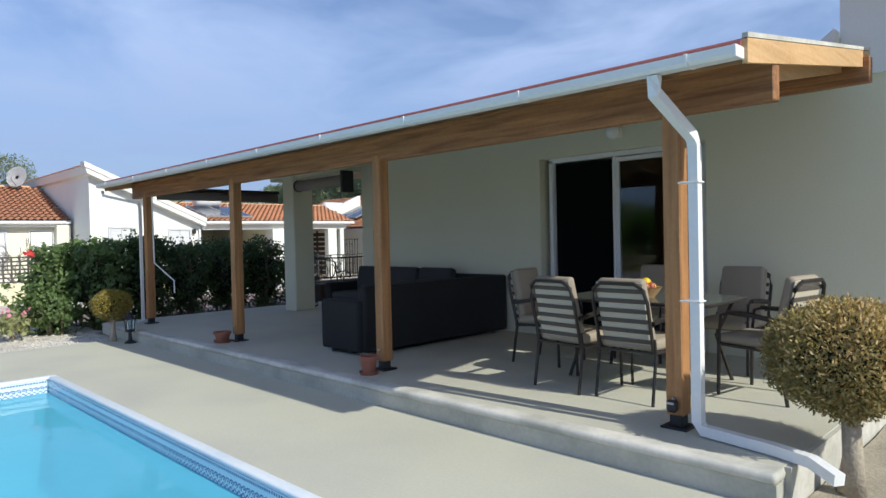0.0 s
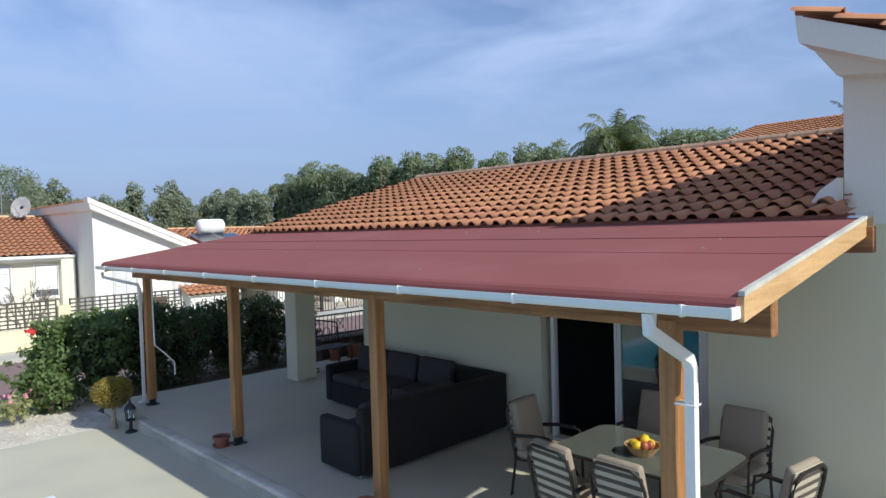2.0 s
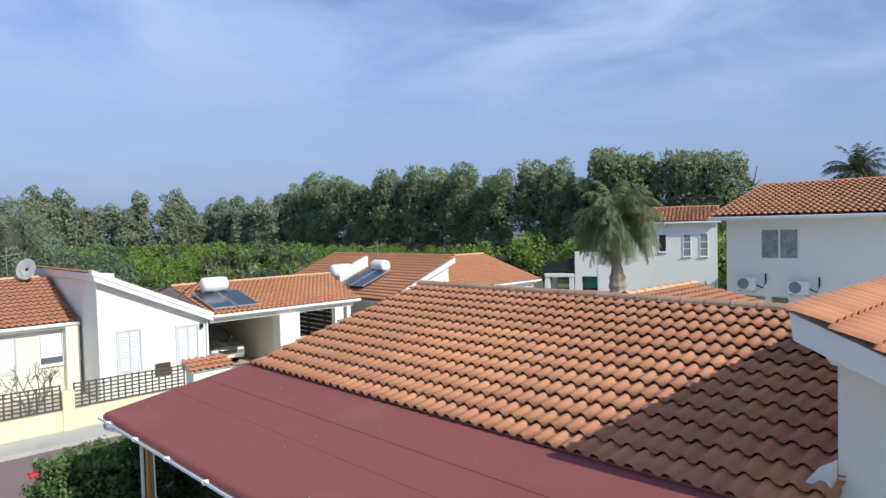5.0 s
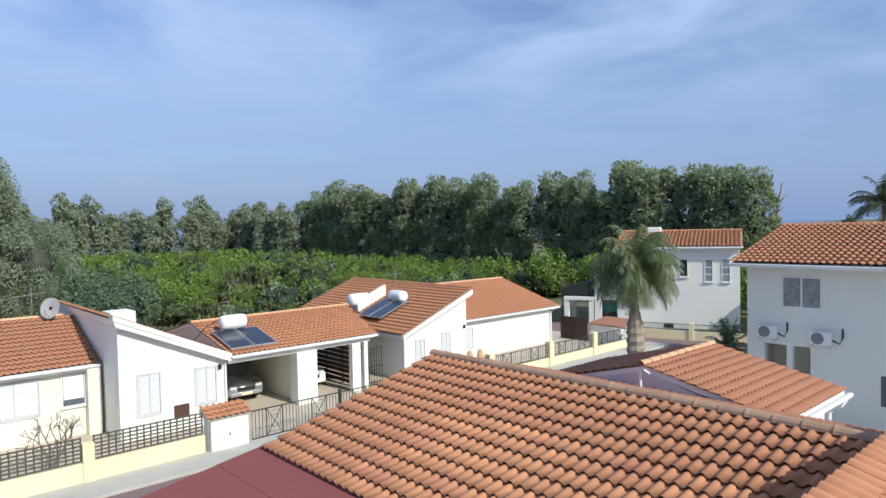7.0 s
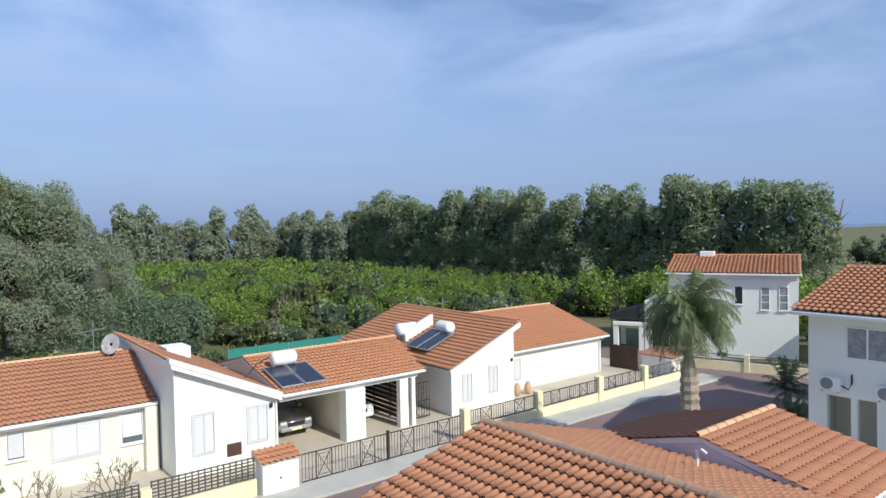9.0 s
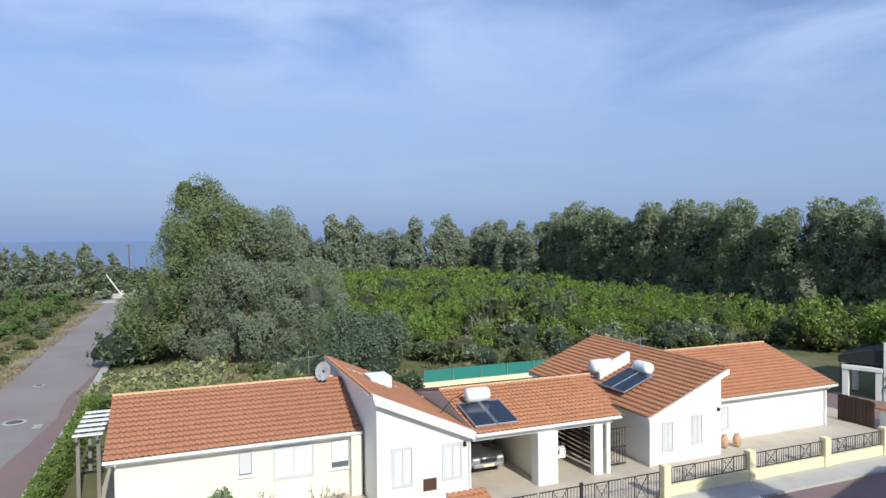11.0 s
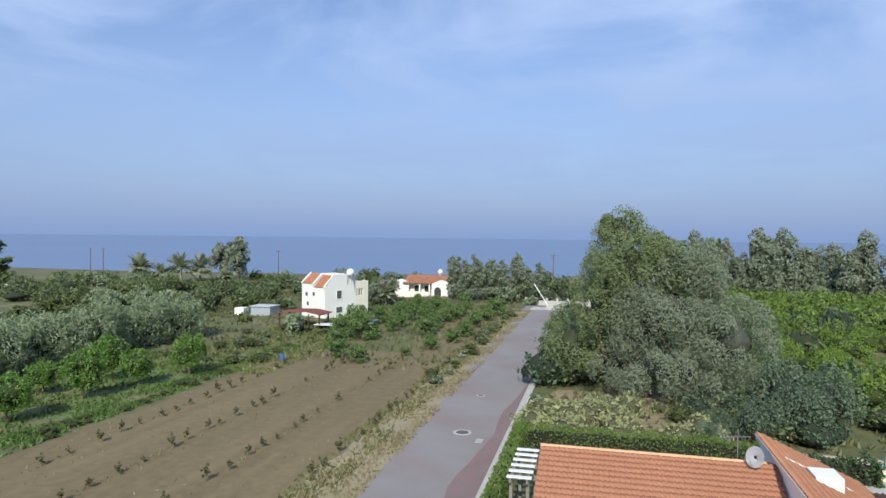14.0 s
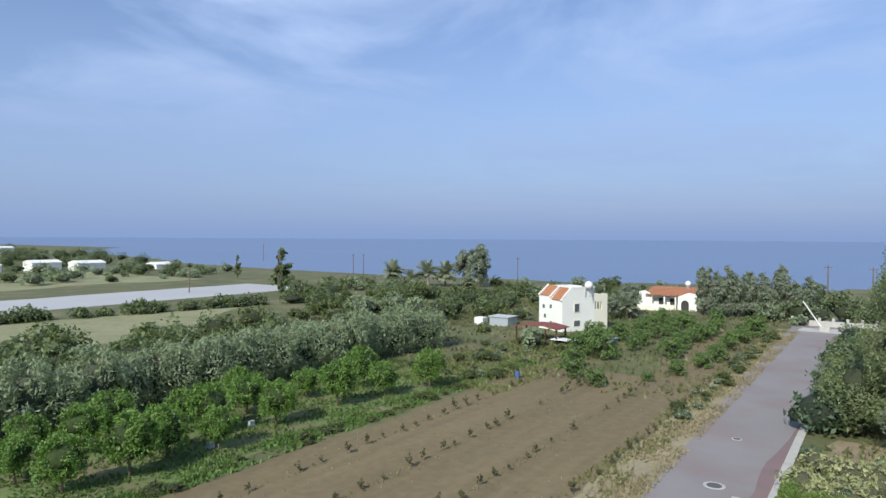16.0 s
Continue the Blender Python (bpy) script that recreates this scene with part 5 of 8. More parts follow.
vent = part("vent", box(-23.76, 8.9, 0.08, -23.72, 9.46, 0.56, 0.005), mat("brown_louvre", (0.10, 0.045, 0.03), 0.6, 0.1), VB, "brown louvred vent")
for k in range(6):
    part("slat", box(-23.72, 8.94, 0.12 + k * 0.07, -23.71, 9.42, 0.16 + k * 0.07), M_DARKWOOD, vent)
part("wall_lamp", box(-23.75, 10.6, 1.66, -23.62, 10.72, 1.84, 0.02), M_BLACK, VB)
part("downpipe", tube([(-23.7, 10.88, 2.0), (-23.68, 10.88, G)], 0.045, 8), M_TRIM, VB)

# double carport between the villas
CP = thing("carport", "double carport with tiled roof and white pillars", "carport", at=(-26, 15, G))
part("fascia_beam", box(-23.95, 10.97, 1.80, -23.65, 17.75, 2.08, 0.01), M_ROOFW, CP)
part("roof_deck", prism([(-23.5, 2.08), (-27.65, 2.98), (-31.5, 2.1), (-31.5, 2.0), (-27.65, 2.86), (-23.5, 1.98)], "y", 11.06, 17.92), M_ROOFW, CP)
vc = math.atan2(0.9, 4.15)
tiled_roof("tiles", CP, (-23.45, 11.06, 2.11), (0, 1, 0), (-math.cos(vc), 0, math.sin(vc)), 8.2, 4.25, 0.215, 0.33, inside=lambda a, c: a < 6.95 + 0.28 * c)
tiled_roof("tiles", CP, (-31.5, 11.06, 2.12), (0, 1, 0), (math.cos(vc), 0, math.sin(vc)), 8.2, 3.95, 0.215, 0.33)
caps(CP, (-27.65, 11.1, 3.03), (-27.65, 19.2, 3.03), CAP2)
gutter_x(CP, -23.5, 11.06, 18.0, 2.13)
part("pillar", box(-24.1, 13.9, G, -23.5, 14.85, 1.82, 0.01), M_WHITE, CP)
part("dividing_wall", box(-29.5, 14.2, G, -24.1, 14.4, 1.95), M_CREAM, CP)
part("back_wall", box(-29.7, 10.97, G, -29.5, 17.75, 2.3), M_CREAM, CP)
part("pillar", box(-23.95, 16.75, G, -23.65, 17.2, 1.82, 0.01), M_WHITE, CP)
part("pillar", box(-23.8, 17.36, G, -23.6, 17.56, 1.82, 0.01), M_WHITE, CP)
scr = part("slatted_screen", box(-28.4, 17.36, G, -28.3, 17.46, 1.75), M_DARKWOOD, CP, "dark brown horizontal slats")
for k in range(9):
    part("slat", box(-28.3, 17.36, G + 0.12 + k * 0.22, -24.0, 17.42, G + 0.28 + k * 0.22), M_DARKWOOD, scr)
for x in (-27.0, -25.6, -24.1):
    part("upright", box(x, 17.42, G, x + 0.08, 17.48, 1.75), M_DARKWOOD, scr)
part("ceiling", box(-29.5, 10.97, 1.98, -23.95, 17.75, 2.02), M_CREAM, CP)
for y in (11.1, 17.76):
    part("gable_wall", prism([(-23.7, 2.03), (-27.65, 2.88), (-31.3, 2.05), (-31.3, 1.9), (-23.7, 1.9)], "y", y, y + 0.12), M_CREAM, CP)

# right villa: roof rising to the far side, and its low wing
VC = thing("mirrored_villa", "white villa with wide tiled roof rising to a gable", "house", at=(-28, 22, G))
part("front_wall", prism([(19.65, G - 0.2), (23.8, G - 0.2), (23.8, 3.34), (19.65, 1.75)], "x", -23.8, -23.6), M_WHITE, VC)
part("side_wall", box(-33, 19.65, G - 0.2, -23.8, 19.85, 1.74), M_WHITE, VC)
part("side_wall", box(-33, 23.6, G - 0.2, -23.8, 23.8, 3.28), M_WHITE, VC)
part("roof_verge", prism([(19.45, 1.82), (24.08, 3.66), (24.08, 3.42), (19.45, 1.65)], "x", -34.3, -23.35), M_ROOFW, VC, "white rendered roof verge")
vd = math.atan2(1.84, 4.63)
tiled_roof("tiles", VC, (-34.35, 19.4, 1.86), (1, 0, 0), (0, math.cos(vd), math.sin(vd)), 10.97, 5.0, 0.215, 0.33)
caps(VC, (-34.2, 24.08, 3.75), (-23.5, 24.08, 3.75))
part("parapet", prism([(20.6, 2.3), (22.5, 3.05), (22.5, 3.75), (21.6, 3.4), (20.6, 2.78)], "x", -28.9, -28.7), M_WHITE, VC, "white screen behind the tanks")
shutters(VC, -23.6, 20.4, 20.9, 0.2, 1.45)
shutters(VC, -23.6, 22.1, 22.6, 0.35, 1.6)
part("downpipe", tube([(-23.5, 19.6, 1.7), (-23.5, 19.6, G)], 0.045, 8), M_TRIM, VC)
part("wall_lamp", box(-23.6, 23.55, 1.7, -23.48, 23.65, 1.86, 0.02), M_BLACK, VC)
VD = thing("low_wing", "low white wing with long terracotta roof", "house", at=(-29, 29, G))
part("wall", box(-25.3, 23.8, G - 0.2, -25.1, 32.6, 1.76), M_WHITE, VD)
part("wall", prism([(-34, G - 0.2), (-25.3, G - 0.2), (-25.3, 1.74), (-29.7, 3.24), (-34, 1.74)], "y", 32.4, 32.6), M_WHITE, VD)
part("roof_deck", prism([(-24.8, 1.78), (-29.7, 3.30), (-34.5, 1.78), (-34.5, 1.68), (-29.7, 3.16), (-24.8, 1.68)], "y", 24.1, 33.0), M_ROOFW, VD)
ve = math.atan2(1.52, 4.9)
tiled_roof("tiles", VD, (-24.75, 24.12, 1.82), (0, 1, 0), (-math.cos(ve), 0, math.sin(ve)), 8.95, 5.15, 0.22, 0.34)
tiled_roof("tiles", VD, (-34.5, 24.12, 1.82), (0, 1, 0), (math.cos(ve), 0, math.sin(ve)), 8.95, 5.0, 0.22, 0.34)
caps(VD, (-29.7, 24.2, 3.38), (-29.7, 33.1, 3.38), CAP2)
gutter_x(VD, -24.82, 24.12, 33.05, 1.84)
part("downpipe", tube([(-24.75, 32.5, 1.7), (-25.0, 32.5, 1.5), (-25.0, 32.5, G)], 0.045, 8), M_TRIM, VD)
shutters(VD, -25.1, 24.8, 25.7, 0.2, 1.3)

solar_set("solar_heater", -24.75, 12.2, 2.24, 14, "white tank with two dark solar collectors on tiles")
s2 = solar_set("solar_heater", -26.9, 20.9, 2.42, 21, "white tank with dark solar collectors beside a cistern")
s2.matrix_basis = s2.matrix_basis @ pose(0, 0, 0, 0, 0, -90)
cist = thing("water_cistern", "white plastic cistern lying on the tiled roof", "water tank", at=(-29, 21.1, 2.5))
b = lathe([(0.02, 0), (0.3, 0.03), (0.36, 0.12), (0.36, 1.2), (0.3, 1.3), (0.02, 1.33)], (0, 0, 0), 18)
bmesh.ops.transform(b, matrix=pose(-29.3, 21.75, 3.0, 90, 0, 0), verts=b.verts)
part("tank", b, M_TANK, cist, smooth=True)
for y in (20.7, 21.4):
    part("cradle", box(-29.55, y, 2.3, -29.05, y + 0.1, 2.72), M_STEEL, cist)
dish = thing("satellite_dish", "grey satellite dish on the ridge of the bungalow", "satellite dish", at=(-29.5, 6.3, 3.7))
b = bmesh.new()
rings = [[b.verts.new((0.06 * (r * 5) ** 2 * 0.04 + 0.0, 0.38 * r * math.cos(a), 0.43 * r * math.sin(a))) for a in (2 * math.pi * k / 20 for k in range(20))] for r in (0.15, 0.5, 0.8, 1.0)]
for r0, r1 in zip(rings, rings[1:]):
    for k in range(20):
        b.faces.new((r0[k], r0[(k + 1) % 20], r1[(k + 1) % 20], r1[k]))
b.faces.new(rings[0])
bmesh.ops.solidify(b, geom=b.faces[:], thickness=0.02)
bmesh.ops.transform(b, matrix=pose(-29.15, 6.12, 4.02, 0, -18, -40), verts=b.verts)
part("reflector", b, mat("dish_grey", (0.62, 0.62, 0.62), 0.5, 0.06, 2, 30, 0.02), dish, smooth=True)
part("mast", tube([(-29.45, 6.3, 3.6), (-29.45, 6.3, 4.0), (-29.2, 6.16, 4.04)], 0.025, 6), M_STEEL, dish)
part("feed_arm", tube([(-29.1, 6.1, 3.64), (-28.78, 5.86, 3.86), (-28.74, 5.83, 4.0)], 0.012, 5), M_STEEL, dish)
ant = thing("aerial", "thin metal television aerial above the roof", "aerial", at=(-29.9, 5.6, 3.7))
part("mast", tube([(-29.9, 5.6, 3.72), (-29.9, 5.6, 4.9)], 0.018, 5), M_STEEL, ant)
part("boom", tube([(-29.9, 4.9, 4.5), (-29.9, 6.1, 4.62)], 0.012, 5), M_STEEL, ant)
for k in range(8):
    y = 4.95 + k * 0.15
    part("rod", tube([(-30.25, y, 4.5 + k * 0.015), (-29.55, y, 4.5 + k * 0.015)], 0.006, 4), M_STEEL, ant)
ant2 = copy_thing(ant, pose(-29.2, 23.6, 3.4))

# ---- boundary of the neighbours ----
FENX = -20.4
garden_wall = thing("garden_wall", "low yellow rendered boundary wall with pillars", "wall", at=(FENX, 5, G), kind="structure")
part("plinth", box(FENX - 0.1, -5.2, G, FENX + 0.1, 8.65, 0.30), M_YELLOW, garden_wall)
for y in (-5.2, -2.2, 1.9, 5.2):
    part("pillar", box(FENX - 0.16, y - 0.16, G, FENX + 0.16, y + 0.16, 0.86, 0.012), M_YELLOW, garden_wall)


def lattice(y0, y1, z0, z1, step=0.19):
    """A dark lattice fence panel between pillars."""
    f = thing("lattice_fence", "dark brown lattice fence panel on the yellow wall", "fence", "lattice panels", at=(FENX, y0, z0))
    n = int((y1 - y0) / step)
    for k in range(n + 1):
        y = y0 + (y1 - y0) * k / n
        part("upright", box(FENX - 0.012, y - 0.022, z0, FENX + 0.012, y + 0.022, z1), M_LATTICE, f)
    for k in range(7):
        z = z0 + 0.03 + (z1 - z0 - 0.06) * k / 6
        part("lath", box(FENX + 0.012, y0, z - 0.022, FENX + 0.03, y1, z + 0.022), M_LATTICE, f)


for y0, y1 in ((-2.0, 1.7), (2.08, 5.02), (5.38, 8.6)):
    lattice(y0, y1, 0.32, 1.05)
meter = thing("meter_cabinet", "white rendered meter cabinet with a small tiled roof", "meter cabinet", at=(-20.4, 9.5, G))
part("body", box(-20.75, 8.8, G, -20.15, 10.1, 0.82), M_WHITE, meter)
md = part("door", box(-20.15, 9.0, G + 0.12, -20.12, 9.9, 0.7, 0.005), M_TRIM, meter)
part("handle", box(-20.12, 9.4, 0.18, -20.1, 9.44, 0.26), M_BLACK, md)
mt = math.atan2(0.28, 0.75)
tiled_roof("tiles", meter, (-20.0, 8.66, 0.82), (0, 1, 0), (-math.cos(mt), 0, math.sin(mt)), 1.52, 0.8, 0.215, 0.3)
part("roof_base", prism([(-20.05, 0.80), (-20.75, 1.06), (-20.85, 1.06), (-20.85, 0.80)], "y", 8.7, 10.16), M_CREAM, meter)


def iron_panel(name, label, cat, y0, y1, z0, z1, motif=True, grp="iron railing panels"):
    f = thing(name, label, cat, grp, at=(FENX, y0, z0))
    for z in (z0 + 0.04, z1):
        part("rail", box(FENX - 0.015, y0, z - 0.018, FENX + 0.015, y1, z + 0.018), M_IRON, f)
    n = max(2, int((y1 - y0) / 0.13))
    mid = (y0 + y1) / 2
    for k in range(n + 1):
        y = y0 + (y1 - y0) * k / n
        if motif and abs(y - mid) < 0.28:
            continue
        part("bar", tube([(FENX, y, z0 + 0.04), (FENX, y, z1)], 0.011, 4), M_IRON, f)
    if motif:
        h = (z1 - z0 - 0.04) / 2
        zc = z0 + 0.04 + h
        for a, c in (((-0.3, -h), (0.3, h)), ((-0.3, h), (0.3, -h)), ((-0.3, -h), (-0.3, h)), ((0.3, -h), (0.3, h))):
            part("bar", tube([(FENX, mid + a[0], zc + a[1]), (FENX, mid + c[0], zc + c[1])], 0.013, 4), M_IRON, f)
        for q in (0.45, 0.75):
            ring = [(FENX, mid + sy * 0.3 * q, zc + sz * h * q) for sy, sz in ((-1, -1), (1, -1), (1, 1), (-1, 1), (-1, -1))]
            part("square", tube(ring, 0.011, 4), M_IRON, f)
    return f


for k in range(4):
    y0 = 10.3 + k * 1.82
    iron_panel("driveway_gate", "dark wrought-iron driveway gate with crossed squares", "gate", y0 + 0.04, y0 + 1.76, G + 0.1, 0.72, grp="gate leaves")
gp = thing("gate_post", "dark iron post between the driveway gates", "post", at=(FENX, 13.94, G))
part("post", box(FENX - 0.05, 13.89, G, FENX + 0.05, 13.99, 0.8), M_IRON, gp)
part("cap", box(FENX - 0.06, 13.88, 0.8, FENX + 0.06, 14.0, 0.83, 0.006), M_IRON, gp)
garden_wall2 = thing("garden_wall", "low yellow boundary wall with railings, stained near the ground", "wall", at=(FENX, 25, G), kind="structure")
part("plinth", box(FENX - 0.1, 17.75, G - 0.1, FENX + 0.1, 34.5, 0.16), M_YELLOW, garden_wall2)
ys = [17.8, 22.2, 26.6, 30.4, 34.3]
for y in ys:
    part("pillar", box(FENX - 0.17, y - 0.17, G - 0.1, FENX + 0.17, y + 0.17, 0.98 if y < 34 else 0.7, 0.012), M_YELLOW, garden_wall2)
for a, c in zip(ys, ys[1:]):
    m2 = (a + c) / 2
    iron_panel("iron_railing", "black iron railing on the yellow wall", "railing", a + 0.2, m2 - 0.02, 0.17, 0.82)
    iron_panel("iron_railing", "black iron railing on the yellow wall", "railing", m2 + 0.02, c - 0.2, 0.17, 0.82)
ig = thing("garden_gate", "black ornate iron gate beside the carport", "gate", at=(-24.2, 18.2, G))
for k in range(8):
    part("bar", tube([(-24.2, 17.72 + k * 0.15, G + 0.05), (-24.2, 17.72 + k * 0.15, 1.35)], 0.014, 4), M_IRON, ig)
for z in (G + 0.1, 0.45, 1.3):
    part("rail", box(-24.22, 17.66, z, -24.18, 18.83, z + 0.04), M_IRON, ig)
for z in (0.0, 0.9):
    part("scroll", tube([(-24.19, 18.25 + 0.22 * math.cos(a), z + 0.25 * math.sin(a)) for a in (2 * math.pi * k / 12 for k in range(13))], 0.012, 4), M_IRON, ig)


def car(name, label, x, y, rz, paint):
    """Small parked car, nose along +y of its own."""
    c = thing(name, label, "car", "parked cars", at=(x, y, G + 0.03), rz=rz)
    prof = [(-2.0, 0.32), (-2.02, 0.62), (-1.9, 0.86), (-1.55, 0.92), (-1.15, 1.36), (-0.6, 1.46), (0.25, 1.42), (0.85, 0.98), (1.75, 0.84), (2.0, 0.66), (2.05, 0.36), (1.7, 0.24), (-1.7, 0.24)]
    b = prism(prof, "x", -0.82, 0.82)
    for v in b.verts:
        if v.co.z > 0.95:
            v.co.x *= 0.82
        if abs(v.co.y) > 1.9:
            v.co.x *= 0.92
    bmesh.ops.bevel(b, geom=b.edges[:], offset=0.05, segments=2, affect="EDGES")
    body = part("body", b, paint, c, smooth=True, local=True)
    for s in (-1, 1):
        win = prism([(-1.25, 0.96), (-0.98, 1.30), (-0.6, 1.36), (0.2, 1.33), (0.68, 0.98)], "x", s * 0.76 - 0.02, s * 0.76 + 0.02)
        for v in win.verts:
            v.co.x -= s * 0.075 * (v.co.z - 0.96) / 0.4 - s * 0.035
        part("side_window", win, M_WINDOW, body, local=True)
        for yy in (-1.25, 1.28):
            w = lathe([(0.02, 0), (0.22, 0), (0.31, 0.02), (0.32, 0.1), (0.31, 0.18), (0.22, 0.2), (0.02, 0.2)], (0, 0, 0), 18)
            bmesh.ops.transform(w, matrix=pose(s * 0.72 - 0.1, yy, 0.32, 0, 90, 0), verts=w.verts)
            wheel = part("wheel", w, M_BLACK, c, smooth=True, local=True)
            r = lathe([(0.02, 0), (0.19, 0.0), (0.2, 0.02), (0.02, 0.03)], (0, 0, 0), 14)
            bmesh.ops.transform(r, matrix=pose(s * 0.82 - (0.03 if s > 0 else 0), yy, 0.32, 0, 90, 0), verts=r.verts)
            part("rim", r, M_STEEL, wheel, local=True)
        part("headlight", box(s * 0.58 - 0.15, 1.90, 0.62, s * 0.58 + 0.15, 2.02, 0.76, 0.03, seg=2), mat("lamp_glass", (0.7, 0.72, 0.75), 0.1, 0.05), body, local=True)
        part("tail_light", box(s * 0.62 - 0.1, -2.02, 0.66, s * 0.62 + 0.1, -1.92, 0.82, 0.02), mat("tail_red", (0.3, 0.02, 0.02), 0.2, 0.05), body, local=True)
        part("mirror", box(s * 0.85 - 0.07, 0.5, 0.92, s * 0.85 + 0.07, 0.6, 1.04, 0.02), paint, body, local=True)
    wind = prism([(0.30, 1.40), (0.86, 1.0), (0.88, 1.015), (0.32, 1.42)], "x", -0.62, 0.62)
    part("windscreen", wind, M_WINDOW, body, local=True)
    part("rear_window", prism([(-1.16, 1.34), (-1.52, 0.96), (-1.55, 0.97), (-1.18, 1.355)], "x", -0.6, 0.6), M_WINDOW, body, local=True)
    part("grille", box(-0.4, 1.98, 0.5, 0.4, 2.05, 0.68, 0.02), M_BLACK, body, local=True)
    part("bumper", box(-0.72, 1.9, 0.3, 0.72, 2.07, 0.48, 0.05, seg=2), paint, body, local=True)
    part("number_plate", box(-0.25, 2.065, 0.34, 0.25, 2.08, 0.44), M_YELLOW, body, "plain yellow plate", local=True)
    return c


car("parked_car", "silver hatchback parked in the carport", -27.6, 12.6, -90, mat("silver_paint", (0.45, 0.46, 0.48), 0.25, 0.03, 1, 5, 0, metal=0.6))
car("parked_car", "white hatchback parked in the carport", -27.3, 15.6, -90, mat("white_paint", (0.75, 0.76, 0.77), 0.2, 0.03, 1, 5, 0))
car("parked_car", "pale blue car parked in the lane", -15.9, 18.4, 8, mat("pale_blue_paint", (0.30, 0.42, 0.55), 0.2, 0.03, 1, 5, 0))

# ---- two-storey houses ----
HA = thing("tall_house", "two-storey white house with tiled roof and air conditioners", "house", at=(-4, 28, G))
part("wall", wall_y(24.8, 25.05, -9.65, 6, G - 0.1, 5.4, [(-9.05, -7.5, 0.2, 2.5)]), M_WHITE, HA)
part("wall", prism([(25.05, G - 0.1), (33.5, G - 0.1), (33.5, 5.4), (29.3, 6.4), (25.05, 5.4)], "x", -9.65, -9.42), M_WHITE, HA)
part("wall", box(-9.6, 33.3, G - 0.1, 6, 33.5, 5.4), M_WHITE, HA)
part("porch_back", box(-9.4, 26.5, G - 0.1, -6.5, 26.6, 2.56), M_CREAM, HA)
part("floor", box(-9.4, 25.05, 2.56, 6, 33.3, 2.66), M_WHITE, HA)
part("roof_deck", prism([(24.3, 5.40), (29.35, 6.66), (34.4, 5.40), (34.4, 5.28), (29.35, 6.5), (24.3, 5.28)], "x", -10.02, 6.2), M_ROOFW, HA)
vh = math.atan2(1.27, 5.05)
tiled_roof("tiles", HA, (-10.06, 24.2, 5.43), (1, 0, 0), (0, math.cos(vh), math.sin(vh)), 16, 5.25, 0.23, 0.36)
tiled_roof("tiles", HA, (-10.06, 34.5, 5.40), (1, 0, 0), (0, -math.cos(vh), math.sin(vh)), 16, 5.25, 0.23, 0.36)
caps(HA, (-10.06, 29.35, 6.71), (5.6, 29.35, 6.71))
part("gutter", box(-10.06, 24.12, 5.28, 6.2, 24.24, 5.4, 0.02), M_TRIM, HA, "white gutter")
pane_y(HA, 24.8, -8.38, -7.18, 3.9, 4.9, "curtained double window with white frame", m=mat("curtained_glass", (0.27, 0.28, 0.30), 0.12, 0.35, 3.0, 9, 0.0))
pane_y(HA, 24.8, -5.4, -4.3, 0.85, 1.85)
pane_y(HA, 24.8, -2.6, -1.4, 3.9, 4.9)
part("pillar", box(-8.3, 24.85, G, -8.1, 25.05, 2.5), M_WHITE, HA)


def air_conditioner(x, z):
    a = thing("air_conditioner", "white outdoor air-conditioning unit on the house wall", "air conditioner", "air conditioners", at=(x, 24.6, z))
    part("casing", box(x - 0.34, 24.48, z, x + 0.34, 24.76, z + 0.47, 0.02), M_TRIM, a)
    bfan = lathe([(0.2, 0), (0.2, 0.012), (0.16, 0.016), (0.02, 0.012)], (0, 0, 0), 20)
    bmesh.ops.transform(bfan, matrix=pose(x - 0.08, 24.48, z + 0.24, 90, 0, 0), verts=bfan.verts)
    part("fan_grille", bfan, mat("ac_grille", (0.22, 0.23, 0.24), 0.6, 0.1), a)
    part("pipe", tube([(x + 0.34, 24.6, z + 0.2), (x + 0.55, 24.65, z + 0.1), (x + 0.62, 24.72, z + 0.3), (x + 0.6, 24.78, z + 0.6)], 0.03, 6), M_BLACK, a)
    for dx in (-0.26, 0.26):
        part("bracket", box(x + dx - 0.02, 24.48, z - 0.05, x + dx + 0.02, 24.8, z), M_STEEL, a)


air_conditioner(-8.85, 2.72)
air_conditioner(-7.1, 2.66)

# far house, its pavilion and its low neighbour, all turned to the end of the lane; built with the front corner at the origin
TURN = pose(-18.27, 43.95, 0, 0, 0, 24)
HB = thing("far_house", "two-storey white house with shallow tiled roof", "house", at=(-4, 3.5, G))
part("wall", box(-7.95, 0, G - 0.2, 0, 0.25, 5.2), M_WHITE, HB)
part("wall", box(-0.2, 0.25, G - 0.2, 0, 7.5, 5.2), M_WHITE, HB)
part("wall", box(-7.95, 0.25, G - 0.2, -7.75, 7.5, 5.2), M_WHITE, HB)
part("back_wall", box(-7.75, 7.3, G - 0.2, -0.2, 7.5, 5.2), M_WHITE, HB)
part("porch", wall_y(0.02, 0.25, -9.6, -7.95, G - 0.2, 3.2, [(-9.12, -8.0, G, 1.42)]), M_WHITE, HB)
part("porch", box(-9.6, 0.25, G - 0.2, -9.35, 4, 3.2), M_WHITE, HB)
part("porch_roof", box(-9.35, 0.25, 1.9, -7.95, 4, 2.1), M_WHITE, HB)
part("porch_glazing", box(-9.15, 0.5, 0.55, -7.96, 0.54, 1.5), M_GREENNET, HB, "dark green shaded glazing")
part("porch_door", box(-9.15, 0.5, G, -7.96, 0.54, 0.55), mat("dark_pane", (0.03, 0.035, 0.04), 0.08, 0.1), HB)
